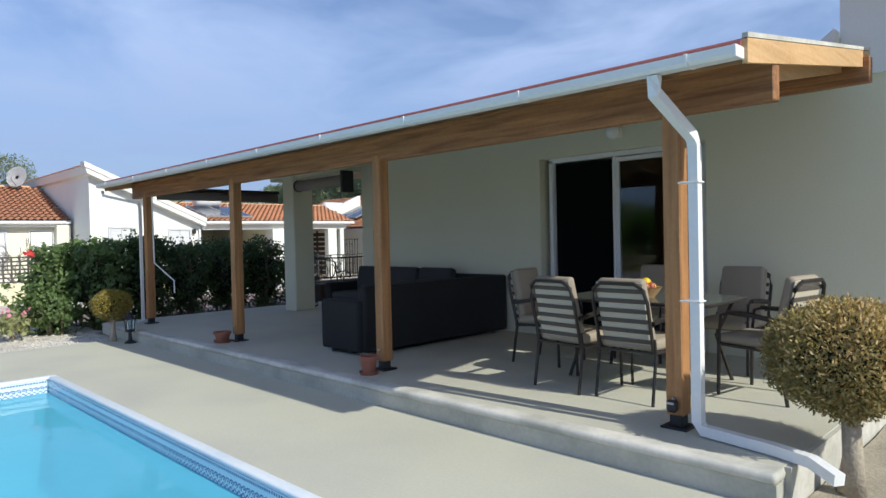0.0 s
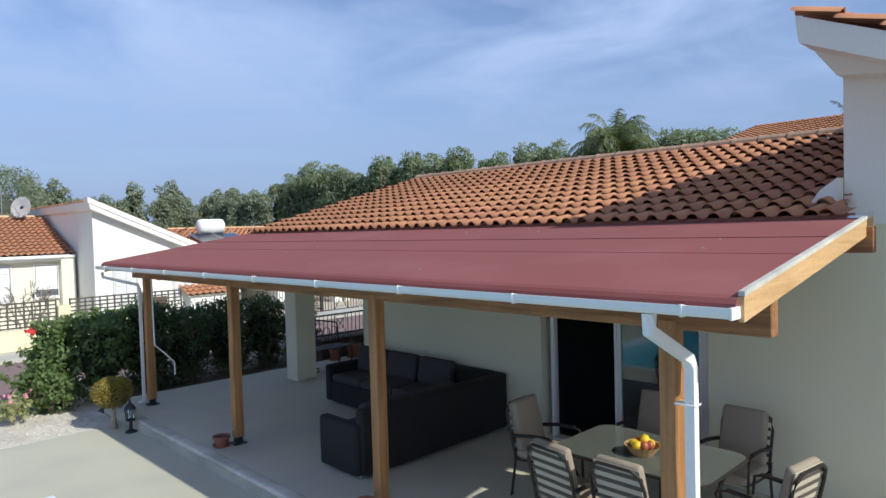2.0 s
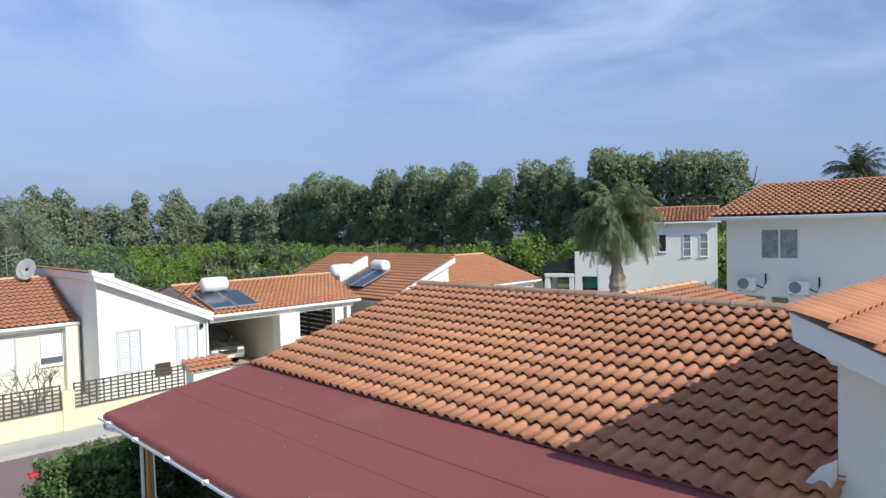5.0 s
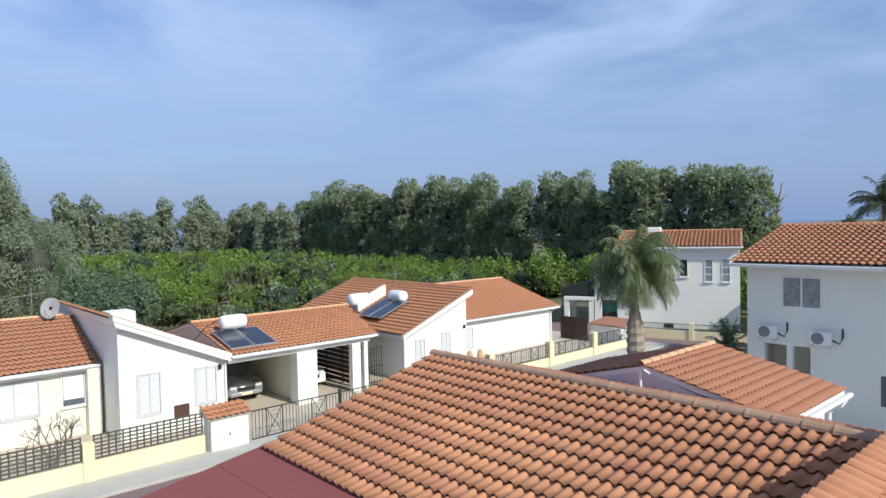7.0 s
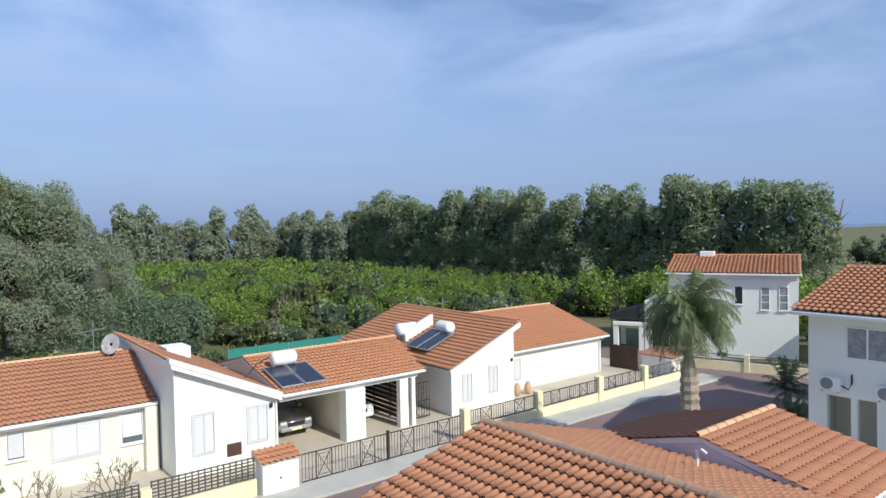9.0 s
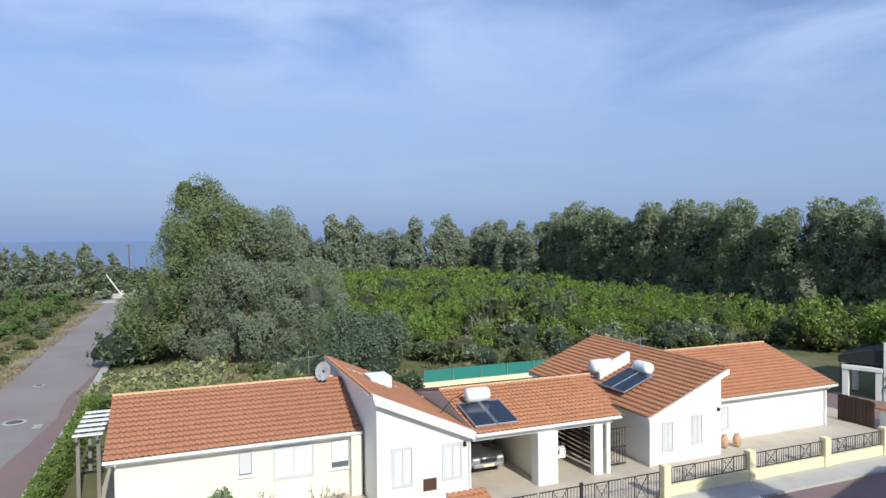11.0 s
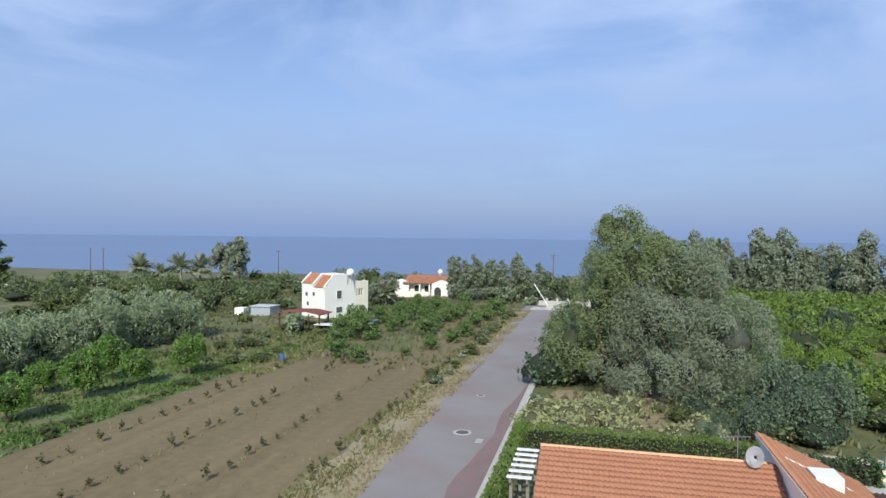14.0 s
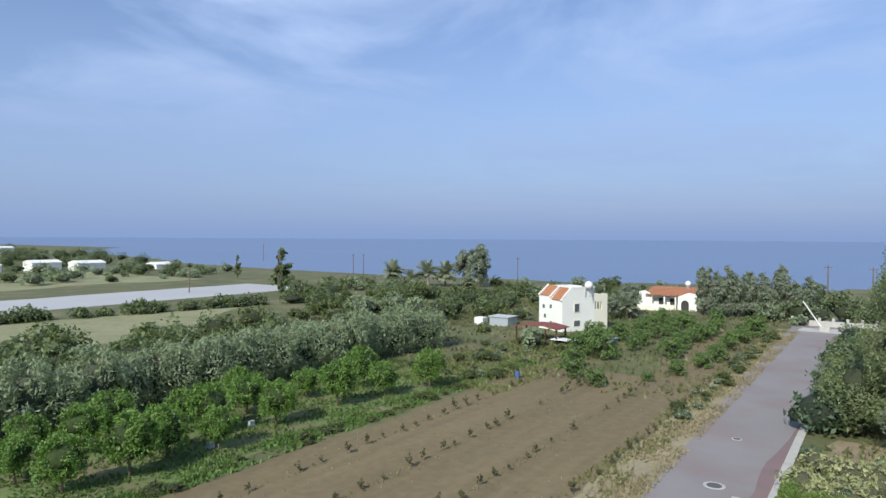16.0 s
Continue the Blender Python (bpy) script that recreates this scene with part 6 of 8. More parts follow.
part("roof_deck", prism([(-0.3, 5.22), (3.6, 6.22), (7.8, 5.22), (7.8, 5.12), (3.6, 6.10), (-0.3, 5.10)], "x", -8.1, 0.15), M_ROOFW, HB)
vi = math.atan2(1.0, 3.9)
tiled_roof("tiles", HB, (-8.15, -0.36, 5.25), (1, 0, 0), (0, math.cos(vi), math.sin(vi)), 8.35, 4.05, 0.26, 0.36)
caps(HB, (-8.15, 3.6, 6.27), (0.2, 3.6, 6.27))
part("gutter", box(-8.15, -0.42, 5.1, 0.2, -0.3, 5.22, 0.02), M_TRIM, HB)
part("cornice", box(-7.95, -0.05, 4.86, 0.0, -0.001, 5.1, 0.01), M_TRIM, HB)
pane_y(HB, 0, -3.74, -3.29, 3.2, 4.33, bars=0, m=mat("dark_pane", (0.03, 0.035, 0.04), 0.08, 0.1))
pane_y(HB, 0, -2.15, -1.71, 2.88, 4.3, bars=0, m=mat("curtained_glass", (0.27, 0.28, 0.30), 0.12, 0.35, 3.0, 9, 0.0))
pane_y(HB, 0, -1.08, -0.64, 2.88, 4.34, bars=0, m=mat("curtained_glass", (0.27, 0.28, 0.30), 0.12, 0.35, 3.0, 9, 0.0))
for x0 in (-2.15, -1.08):
    for z in (3.33, 3.8):
        part("glazing_bar", box(x0, -0.03, z, x0 + 0.44, -0.012, z + 0.05), M_TRIM, HB)
for x0, x1, z0 in ((-3.84, -3.19, 3.1), (-2.25, -1.61, 2.78), (-1.18, -0.54, 2.78)):
    part("window_sill", box(x0, -0.10, z0, x1, 0, z0 + 0.05, 0.01), M_TRIM, HB)
part("vent", box(-4.84, -0.03, -0.38, -4.19, 0, -0.12, 0.008), M_BLACK, HB, "dark cellar vent")
part("roof_tank", box(-6.3, 3.2, 6.15, -5.3, 3.9, 6.55, 0.05), M_TANK, HB)
HB.matrix_basis = TURN @ HB.matrix_basis
PV = thing("garden_pavilion", "white framed garden pavilion with open sides", "pavilion", at=(-10.7, 1.3, G))
for x in (-11.65, -9.85):
    part("post", box(x - 0.17, 0, G, x + 0.17, 0.3, 1.36), M_WHITE, PV)
    part("post", box(x - 0.17, 2.4, G, x + 0.17, 2.7, 1.36), M_WHITE, PV)
part("roof_slab", box(-11.85, -0.05, 1.36, -9.65, 2.75, 1.62, 0.02), M_WHITE, PV)
part("canopy", prism([(-12.1, 1.75), (-9.62, 1.75), (-9.62, 2.75), (-10.6, 2.6), (-12.1, 2.15)], "y", 0.2, 2.9), mat("dark_canopy", (0.018, 0.025, 0.022), 0.8, 0.2), PV, "dark shade canopy")
for x in (-12.0, -9.72):
    part("canopy_post", tube([(x, 0.25, G), (x, 0.25, 1.8)], 0.03, 6), M_IRON, PV)
PV.matrix_basis = TURN @ PV.matrix_basis
NB = thing("low_house", "single-storey house with tiled roof behind the taller ones", "house", at=(5, 4, G))
part("wall", box(2.0, -1.2, G - 0.2, 8.5, 5.1, 2.4), M_WHITE, NB)
part("roof_base", prism([(-1.5, 2.4), (2.0, 3.3), (5.5, 2.4)], "x", 1.75, 8.7), M_ROOFW, NB)
tiled_roof("tiles", NB, (1.7, -1.56, 2.44), (1, 0, 0), (0, math.cos(vi), math.sin(vi)), 7.0, 3.6, 0.26, 0.36)
NB.matrix_basis = TURN @ NB.matrix_basis
fw = thing("garden_wall", "yellow boundary wall with iron railings", "wall", at=(-2, 0, G), kind="structure")
part("plinth", box(-6.6, 0, G - 0.1, 3.0, 0.2, 0.18), M_YELLOW, fw)
for x in (-6.4, -1.7, 2.6):
    part("pillar", box(x - 0.15, -0.05, G, x + 0.15, 0.25, 0.68, 0.01), M_YELLOW, fw)
for k in range(72):
    part("bar", box(-6.3 + k * 0.125, 0.09, 0.18, -6.28 + k * 0.125, 0.11, 0.58), M_IRON, fw)
for z in (0.24, 0.58):
    part("rail", box(-6.4, 0.08, z, 2.6, 0.12, z + 0.035), M_IRON, fw)
fw.matrix_basis = pose(-17.25, 38.96, 0, 0, 0, 18.5) @ fw.matrix_basis
bgate = thing("wooden_gate", "brown wooden side gate with trellis", "gate", at=(-24.5, 34.2, G))
for k in range(10):
    part("board", box(-25.6 + k * 0.21, 34.2, G, -25.41 + k * 0.21, 34.24, 1.02 + 0.012 * (k % 3)), M_DARKWOOD, bgate)
part("rail", box(-25.6, 34.24, 0.8, -23.5, 34.28, 0.88), M_DARKWOOD, bgate)
for k in range(6):
    part("trellis_bar", tube([(-24.1 + k * 0.1, 34.18, 0.55), (-23.9 + k * 0.1, 34.18, 0.95)], 0.012, 4), M_DARKWOOD, bgate)
shed = thing("garden_store", "small white store with low single-pitch tiled roof", "shed", at=(-22.4, 35.2, G))
part("body", box(-23.4, 34.45, G, -21.4, 36.0, 0.68), M_WHITE, shed)
part("roof", prism([(34.25, 0.68), (36.2, 0.90), (36.2, 0.96), (34.25, 0.74)], "x", -23.5, -21.1), M_TILE3, shed, "faded tile roof")
mc = thing("meter_cabinet", "white meter cabinet door in the yellow wall", "meter cabinet", at=(-21.4, 34.2, G))
part("body", box(-21.62, 34.1, G, -21.12, 34.4, 0.62, 0.01), M_WHITE, mc)
part("door", box(-21.55, 34.08, -0.2, -21.19, 34.1, 0.5, 0.006), M_TRIM, mc)
for k, (x, y) in enumerate(((-24.2, 24.6), (-24.1, 25.3))):
    urn = thing("clay_urn", "large pale clay urn by the white wall", "urn", "clay urns", at=(x, y, G))
    part("body", lathe([(0.09, 0), (0.18, 0.18), (0.21, 0.36), (0.17, 0.55), (0.10, 0.64), (0.13, 0.68), (0.11, 0.68), (0.06, 0.6), (0, 0.59)], (x, y, G), 18), mat("pale_clay", (0.55, 0.36, 0.22), 0.8, 0.15, 3, 20, 0.1), urn, smooth=True)

# green screen and pale wall behind the villas
net = thing("windbreak_net", "green windbreak netting on posts", "fence", at=(-41.3, 20, G))
part("netting", prism([(15.3, 0.16), (25.8, 0.16), (25.8, 0.97), (15.3, 0.97)], "x", -41.34, -41.3), M_GREENNET, net)
for k in range(6):
    part("post", tube([(-41.25, 15.35 + k * 2.08, G), (-41.25, 15.35 + k * 2.08, 1.0)], 0.025, 6), M_STEEL, net)
low = whole("yellow_wall", box(-41.2, 15.0, G, -41.0, 25.9, 0.16), M_YELLOW, "low pale yellow garden wall behind the villas", "wall", kind="structure")
npool = thing("swimming_pool", "pale pool terrace behind the bungalows", "pool", at=(-37, 18, G), kind="structure")
part("surround", box(-40.5, 13, G, -34.5, 25, G + 0.1), M_PAVE, npool)
part("water", box(-39.5, 15, G + 0.1, -36, 23, G + 0.11), mat("far_pool_water", (0.2, 0.55, 0.62), 0.1, 0.05), npool)

# slatted white pergola at the end of the bungalow
sp = thing("garden_pergola", "white slatted pergola at the bungalow's end", "pergola", at=(-31.3, -3.35, G))
M_WEATH = mat("weathered_wood", (0.22, 0.20, 0.18), 0.8, 0.2)
for x in (-29.5, -33.1):
    for y in (-3.72, -2.98):
        part("post", box(x - 0.07, y - 0.07, G, x + 0.07, y + 0.07, 2.05), M_WEATH, sp)
for y in (-3.72, -2.98):
    part("beam", box(-33.5, y - 0.05, 2.05, -29.1, y + 0.05, 2.2), M_WEATH, sp)
for k in range(6):
    part("slat", box(-33.35 + k * 0.76, -3.9, 2.2, -33.05 + k * 0.76, -2.8, 2.25, 0.01), M_TRIM, sp)

# ---- far houses towards the sea ----
WH = thing("seaside_house", "white two-storey house with steep twin tiled aprons and a flat-roofed wing", "house")


def wh(name, bm, m, label=""):
    return part(name, bm, m, WH, label, local=True)


def wh_window(x0, x1, y, z0, z1):
    """A window in the wall along x, with a frame and a sill."""
    w = wh("window", box(x0, y - 0.03, z0, x1, y + 0.02, z1), M_WINDOW, "dark window with a pale sill")
    for a in ((x0 - 0.08, z0 - 0.08, x1 + 0.08, z0), (x0 - 0.08, z1, x1 + 0.08, z1 + 0.08), (x0 - 0.08, z0, x0, z1), (x1, z0, x1 + 0.08, z1)):
        part("frame", box(a[0], y - 0.08, a[1], a[2], y + 0.02, a[3]), M_CREAM, w, local=True)


wh("wall", prism([(0, 0), (6.3, 0), (6.3, 6.6), (1.75, 6.6), (0, 4.85)], "y", 0, 2.9), M_WHITE)
wh("wall", prism([(0, 0), (6.3, 0), (6.3, 6.75), (1.7, 6.75), (0, 5.35)], "y", 2.9, 5.9), M_WHITE)
for y0, z0, z1, dx in ((0.28, 4.85, 6.6, 1.75), (3.18, 5.35, 6.75, 1.7)):
    wa = math.atan2(z1 - z0, dx)
    u0 = Vector((-0.12, y0, z0 - 0.03))
    tiled_roof("tiles", WH, u0, (0, 1, 0), (math.cos(wa), 0, math.sin(wa)), 2.4, math.hypot(dx, z1 - z0) + 0.15, 0.3, 0.4)
for y0, z0, z1, dx in ((0.0, 4.85, 6.6, 1.75), (2.78, 5.2, 6.72, 1.72), (5.66, 5.35, 6.75, 1.7)):
    wh("verge_kerb", prism([(-0.2, z0 - 0.1), (dx, z1 + 0.1), (dx, z1 + 0.28), (-0.2, z0 + 0.12)], "y", y0, y0 + 0.24), M_WHITE, "raised white verge")
wh("parapet", box(1.7, -0.03, 6.6, 6.3, 0.2, 6.85), M_WHITE)
wh("side_wing", wall_y(0, 0.25, 6.3, 9.0, 0, 5.6, [(6.45, 7.9, 3.2, 4.4)]), M_CREAM, "cream flat-roofed wing with a loggia")
wh("side_wing", box(6.3, 1.2, 0, 9.0, 4.4, 5.45), M_CREAM)
wh("side_wall", box(8.8, 0.25, 0, 9.0, 1.2, 5.6), M_CREAM)
wh("loggia_floor", box(6.3, 0.25, 3.0, 8.8, 1.2, 3.15), M_CREAM)
for x0 in (6.8, 7.4):
    wh("mullion", box(x0, 0.02, 3.2, x0 + 0.12, 0.14, 4.4), M_CREAM)
wh_window(2.35, 3.3, 0, 3.0, 4.25)
wh_window(2.25, 3.45, 0, 0.75, 1.65)
for y0, z0, d in ((2.6, 3.4, 0.5), (4.1, 1.8, 0.5), (2.5, 0.8, 0.5), (4.4, 3.3, 0.55)):
    wh("window", box(-0.03, y0, z0, 0.02, y0 + d, z0 + 0.6), M_WINDOW)
WH.matrix_basis = pose(-96.2, -41.6, G, 0, 0, 152)
tank = thing("roof_tank", "white spherical water tank on a steel stand above the house roof", "water tank", at=(-98.9, -38.2, 5.6))
bt = bmesh.new()
bmesh.ops.create_uvsphere(bt, u_segments=16, v_segments=10, radius=0.62)
for q in bt.verts:
    q.co += Vector((-100.3, -39.0, 6.7))
part("vessel", bt, M_TANK, tank, smooth=True)
for dx in (-0.4, 0.4):
    for dy in (-0.4, 0.4):
        part("stand", tube([(-100.3 + dx, -39.0 + dy, 4.9), (-100.3 + dx * 0.8, -39.0 + dy * 0.8, 6.4)], 0.05, 5), M_STEEL, tank)
wp = thing("garden_pergola", "red-roofed open garden shelter beside the white house", "pergola", at=(-88, -41, G))
for x, y in ((-90.5, -44.6), (-90.5, -38.6), (-87.4, -44.6), (-87.4, -38.6), (-87.4, -40.2)):
    part("post", box(x - 0.09, y - 0.09, G, x + 0.09, y + 0.09, 1.65), M_DARKWOOD, wp)
part("roof", prism([(-45.0, 1.62), (-43.0, 1.95), (-40.4, 2.0), (-38.2, 1.62), (-38.2, 1.72), (-40.4, 2.1), (-43.0, 2.05), (-45.0, 1.72)], "x", -91, -87), mat("red_roof", (0.21, 0.06, 0.045), 0.8, 0.15), wp)
wp.matrix_basis = Matrix.Translation((2.5, 1.1, 0)) @ wp.matrix_basis
para = thing("white_canopy", "low white canopy on four legs beside the shelter", "canopy", at=(-85.5, -36.6, G))
part("sheet", box(-86.6, -38.2, 0.28, -84.4, -35.0, 0.36, 0.02), M_TRIM, para)
for x in (-86.4, -84.6):
    for y in (-38.0, -35.2):
        part("leg", box(x - 0.04, y - 0.04, G, x + 0.04, y + 0.04, 0.28), M_STEEL, para)
cab = thing("tool_shed", "small blue-grey sheet-metal shed among fruit trees", "shed", at=(-83.5, -29.6, G))
part("body", box(-84.3, -30.4, G, -82.9, -28.8, 1.35, 0.02), mat("blue_sheet", (0.24, 0.29, 0.34), 0.6, 0.12, 1, 9, 0.1), cab)
part("door", box(-82.9, -30.1, G, -82.86, -29.3, 1.15), mat("blue_sheet_dark", (0.18, 0.22, 0.26), 0.6, 0.12), cab)
part("roof", prism([(-84.5, 1.35), (-82.7, 1.45), (-82.7, 1.5), (-84.5, 1.42)], "y", -30.6, -28.6), M_STEEL, cab)
W2 = thing("seaside_bungalow", "white arched bungalow with terracotta roof by the sea", "house", at=(-142, -37, G))
part("wall", box(-147, -42, G, -140.5, -32.5, 2.4), M_WHITE, W2)
part("roof_base", prism([(-42.8, 2.38), (-41.6, 3.7), (-33.2, 3.7), (-31.8, 2.38)], "x", -147.6, -143.2), M_TILE3, W2)
w2a = math.atan2(1.4, 4.4)
part("roof_deck", prism([(-138.7, 2.28), (-143.2, 3.7), (-143.2, 2.2)], "y", -41.9, -32.2), M_ROOFW, W2)
tiled_roof("tiles", W2, (-138.6, -41.9, 2.34), (0, 1, 0), (-math.cos(w2a), 0, math.sin(w2a)), 9.7, 4.7, 0.3, 0.45, material=M_TILE3)
part("gable", prism([(-43.4, G), (-40.6, G), (-40.6, 2.5), (-42.2, 3.2), (-43.4, 2.9)], "x", -139.6, -139.3), M_WHITE, W2, "white gable end")
part("gable", prism([(-35.2, G), (-31.6, G), (-31.6, 2.9), (-33.2, 3.2), (-35.2, 2.3)], "x", -138.7, -138.4), M_WHITE, W2, "white arched porch front")
arch = [(-34.6 + 0.75 * (1 - math.cos(math.pi * k / 8)), 0.9 + 0.75 * math.sin(math.pi * k / 8)) for k in range(9)]
# dark plates on the wall fronts stand in for shaded openings
part("arch_opening", prism([(-34.6, G)] + arch + [(-33.1, G)], "x", -138.4, -138.37), M_SHADE, W2)
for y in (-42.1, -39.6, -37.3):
    part("opening", box(-140.5, y, 0.3, -140.4, y + 1.0, 1.7), M_SHADE, W2)
for y in (-38.2, -36.0):
    part("column", box(-139.2, y, G, -138.9, y + 0.3, 2.2), M_WHITE, W2)
part("terrace_wall", box(-137.2, -44, G, -136.9, -35.5, 0.7), M_CREAM, W2)
part("terrace_wall", box(-136.9, -42, G, -135.0, -38, 0.3), M_CREAM, W2)
t2 = thing("roof_tank", "white water tank on the bungalow roof", "water tank", at=(-143, -33, 4))
bt = bmesh.new()
bmesh.ops.create_uvsphere(bt, u_segments=12, v_segments=8, radius=0.6)
for q in bt.verts:
    q.co += Vector((-143, -34.4, 4.7))
part("vessel", bt, M_TANK, t2, smooth=True)
part("stand", box(-143.3, -34.7, 3.4, -142.7, -34.1, 4.2), M_STEEL, t2)
hut = thing("garden_shed", "pale grey flat-roofed shed among shrubs", "shed", at=(-95, -52, G))
part("body", box(-99.6, -54.6, G, -96.6, -51.2, 1.05), mat("grey_sheet", (0.34, 0.38, 0.40), 0.6, 0.1), hut)
part("roof", box(-99.8, -54.8, 1.05, -96.4, -51.0, 1.15), mat("grey_roof_sheet", (0.5, 0.52, 0.52), 0.6, 0.1), hut)
part("side_store", box(-98.0, -57.4, G, -96.4, -55.8, 0.75), M_WHITE, hut, "small white store")
for k, (x, y, w, h) in enumerate(((-131, -281, 11, 3.0), (-143, -270, 11, 2.8), (-112, -288, 11, 2.2), (-196, -500, 30, 5), (-170, -262, 8, 1.6))):
    fb = thing("farm_building", "low white farm building in the distance", "building", "farm buildings", at=(x, y, G))
    part("wall", box(x - w / 2, y - 4, G, x + w / 2, y + 4, h), M_WHITE, fb)
    part("roof", prism([(y - 4.4, h), (y, h + 1.0), (y + 4.4, h)], "x", x - w / 2 - 0.3, x + w / 2 + 0.3), M_ROOFW, fb)
barrel = whole("water_barrel", lathe([(0.24, 0), (0.27, 0.25), (0.27, 0.5), (0.24, 0.75), (0, 0.75)], (-63.0, -31.9, G), 14), mat("blue_plastic", (0.06, 0.12, 0.30), 0.6, 0.1), "blue plastic barrel at the field's edge", "barrel")
for k, (x, y) in enumerate(((-36, -40.5), (-29.5, -43), (-27, -46.5), (-31, -38.6))):
    hv = thing("beehive", "small pale box under the orchard trees", "box", "orchard boxes", at=(x, y, G))
    part("body", box(x - 0.2, y - 0.18, G + 0.08, x + 0.2, y + 0.18, G + 0.42), mat("hive_paint", (0.42, 0.47, 0.50), 0.7, 0.1), hv)
    part("lid", box(x - 0.22, y - 0.2, G + 0.42, x + 0.22, y + 0.2, G + 0.47), mat("hive_lid", (0.45, 0.46, 0.46), 0.6, 0.1), hv)
    part("foot", box(x - 0.15, y - 0.15, G, x + 0.15, y + 0.15, G + 0.08), M_DARKWOOD, hv)
def manhole(x, y, r, label):
    m = thing("manhole_cover", label, "manhole cover", "road covers", at=(x, y, G))
    part("ring", lathe([(r, 0.031), (r, 0.045), (r * 0.73, 0.05), (r * 0.71, 0.04), (0, 0.04)], (x, y, G), 24), M_PAVE, m)
    part("lid", lathe([(r * 0.7, 0.04), (r * 0.7, 0.052), (0, 0.054)], (x, y, G), 20), mat("iron_lid", (0.10, 0.10, 0.105), 0.8, 0.1), m)


manhole(-43.6, -8.8, 0.62, "round iron manhole cover in a pale concrete ring")
manhole(-54.0, -9.4, 0.36, "small iron cover in the asphalt")
drain = thing("drain_cover", "pale square drain cover in the road margin", "drain cover", at=(-42.1, -7.4, G))
part("surround", box(-42.5, -7.62, G + 0.036, -41.7, -7.18, G + 0.046, 0.004), M_PAVE, drain)
part("lid", box(-42.3, -7.52, G + 0.046, -41.9, -7.28, G + 0.05), M_STEEL, drain)
for k, (x, y, h) in enumerate(((-150, -10, 9), (-172, -3, 8), (-178, -92, 8), (-175, -150, 8), (-172, -152, 8), (-104, -146, 6), (-260, -300, 9))):
    pl = thing("utility_pole", "weathered wooden utility pole", "pole", "utility poles", at=(x, y, G))
    part("shaft", tube([(x, y, G), (x, y, h)], [0.16, 0.1], 7), M_BARK, pl)
    part("crossarm", box(x - 0.06, y - 0.7, h - 0.5, x + 0.06, y + 0.7, h - 0.38), M_BARK, pl)
bar = thing("leaning_barrier", "white barrier pole leaning at the road's end", "barrier", at=(-121, -9.5, G))
part("pole", tube([(-121, -8.5, G), (-121, -11.5, 4.2)], 0.09, 6), M_TRIM, bar)
part("block", box(-121.4, -9.2, G, -120.6, -7.8, 0.4, 0.05), M_PAVE, bar)
sheet("road_end", -124, -12, -119.5, -6, G + 0.09, M_PAVE, "pale concrete apron at the road's end", "paving", 4, 4, 0.3)

sw = thing("shore_wall", "low white wall with railing near the shore", "wall", at=(-128, -8, G), kind="structure")
part("plinth", box(-128.2, -14, G, -127.8, 0.5, 0.5), M_PAVE, sw)
for k in range(8):
    part("pillar", box(-128.25, -13.9 + k * 2.0, G, -127.75, -13.5 + k * 2.0, 1.05), M_PAVE, sw)
part("rail", box(-128.05, -14, 1.0, -127.95, 0.5, 1.08), M_IRON, sw)

pr = thing("passage_railing", "black iron railing with a crossed square on the low wall", "railing", at=(-11.62, 10, 0.4))
for z in (0.46, 0.90):
    part("rail", box(-11.635, 7.88, z - 0.016, -11.605, 12.9, z + 0.016), M_IRON, pr)
for k in range(46):
    y = 7.9 + k * 0.11
    if not 8.40 < y % 2.2 + 6.6 < 8.74:
        part("bar", tube([(-11.62, y, 0.44 if k else 0.40), (-11.62, y, 0.90)], 0.009 if k else 0.014, 4), M_IRON, pr)
for yc in (8.57, 10.77):
    for q in (1.0, 0.55):
        part("square", tube([(-11.62, yc + sy * 0.155 * q, 0.68 + sz * 0.19 * q) for sy, sz in ((-1, -1), (1, -1), (1, 1), (-1, 1), (-1, -1))], 0.009, 4), M_IRON, pr)
    for sg in (-1, 1):
        part("cross_bar", tube([(-11.62, yc - 0.155, 0.68 - 0.19 * sg), (-11.62, yc + 0.155, 0.68 + 0.19 * sg)], 0.008, 4), M_IRON, pr)
pw = thing("low_wall", "low dark brown stone wall behind the passage", "wall", at=(-11.6, 10, 0), kind="structure")
part("coping", box(-11.85, 7.9, 0.34, -11.4, 13, 0.40, 0.02), mat("dark_stone", (0.09, 0.065, 0.05), 0.85, 0.2, 2, 14, 0.3), pw)
part("body", box(-11.8, 7.95, G, -11.45, 12.95, 0.34), mat("dark_stone", (0.09, 0.065, 0.05)), pw)

# ---- plants ----
def limbs(bm, rng, base, top, r0, n, reach, h0):
    """Trunk and limbs of a tree, tapered."""
    b = bm or bmesh.new()
    base, top = Vector(base), Vector(top)
    mid = base.lerp(top, 0.5) + Vector((rng.normal() * 0.04, rng.normal() * 0.04, 0)) * (top - base).length
    tube([base, base.lerp(mid, 0.5), mid, top], [r0, r0 * 0.85, r0 * 0.65, r0 * 0.25], 7, b)
    for k in range(n):
        t = rng.uniform(h0, 0.85)
        p = base.lerp(mid, t * 2) if t < 0.5 else mid.lerp(top, t * 2 - 1)
        a = rng.uniform(0, 6.28)
        ln = reach * rng.uniform(0.6, 1.0)
        q = p + Vector((math.cos(a) * ln, math.sin(a) * ln, ln * rng.uniform(0.3, 0.9)))
        tube([p, p.lerp(q, 0.55) + Vector((0, 0, ln * 0.08)), q], [r0 * 0.42, r0 * 0.25, r0 * 0.08], 5, b)
    return b


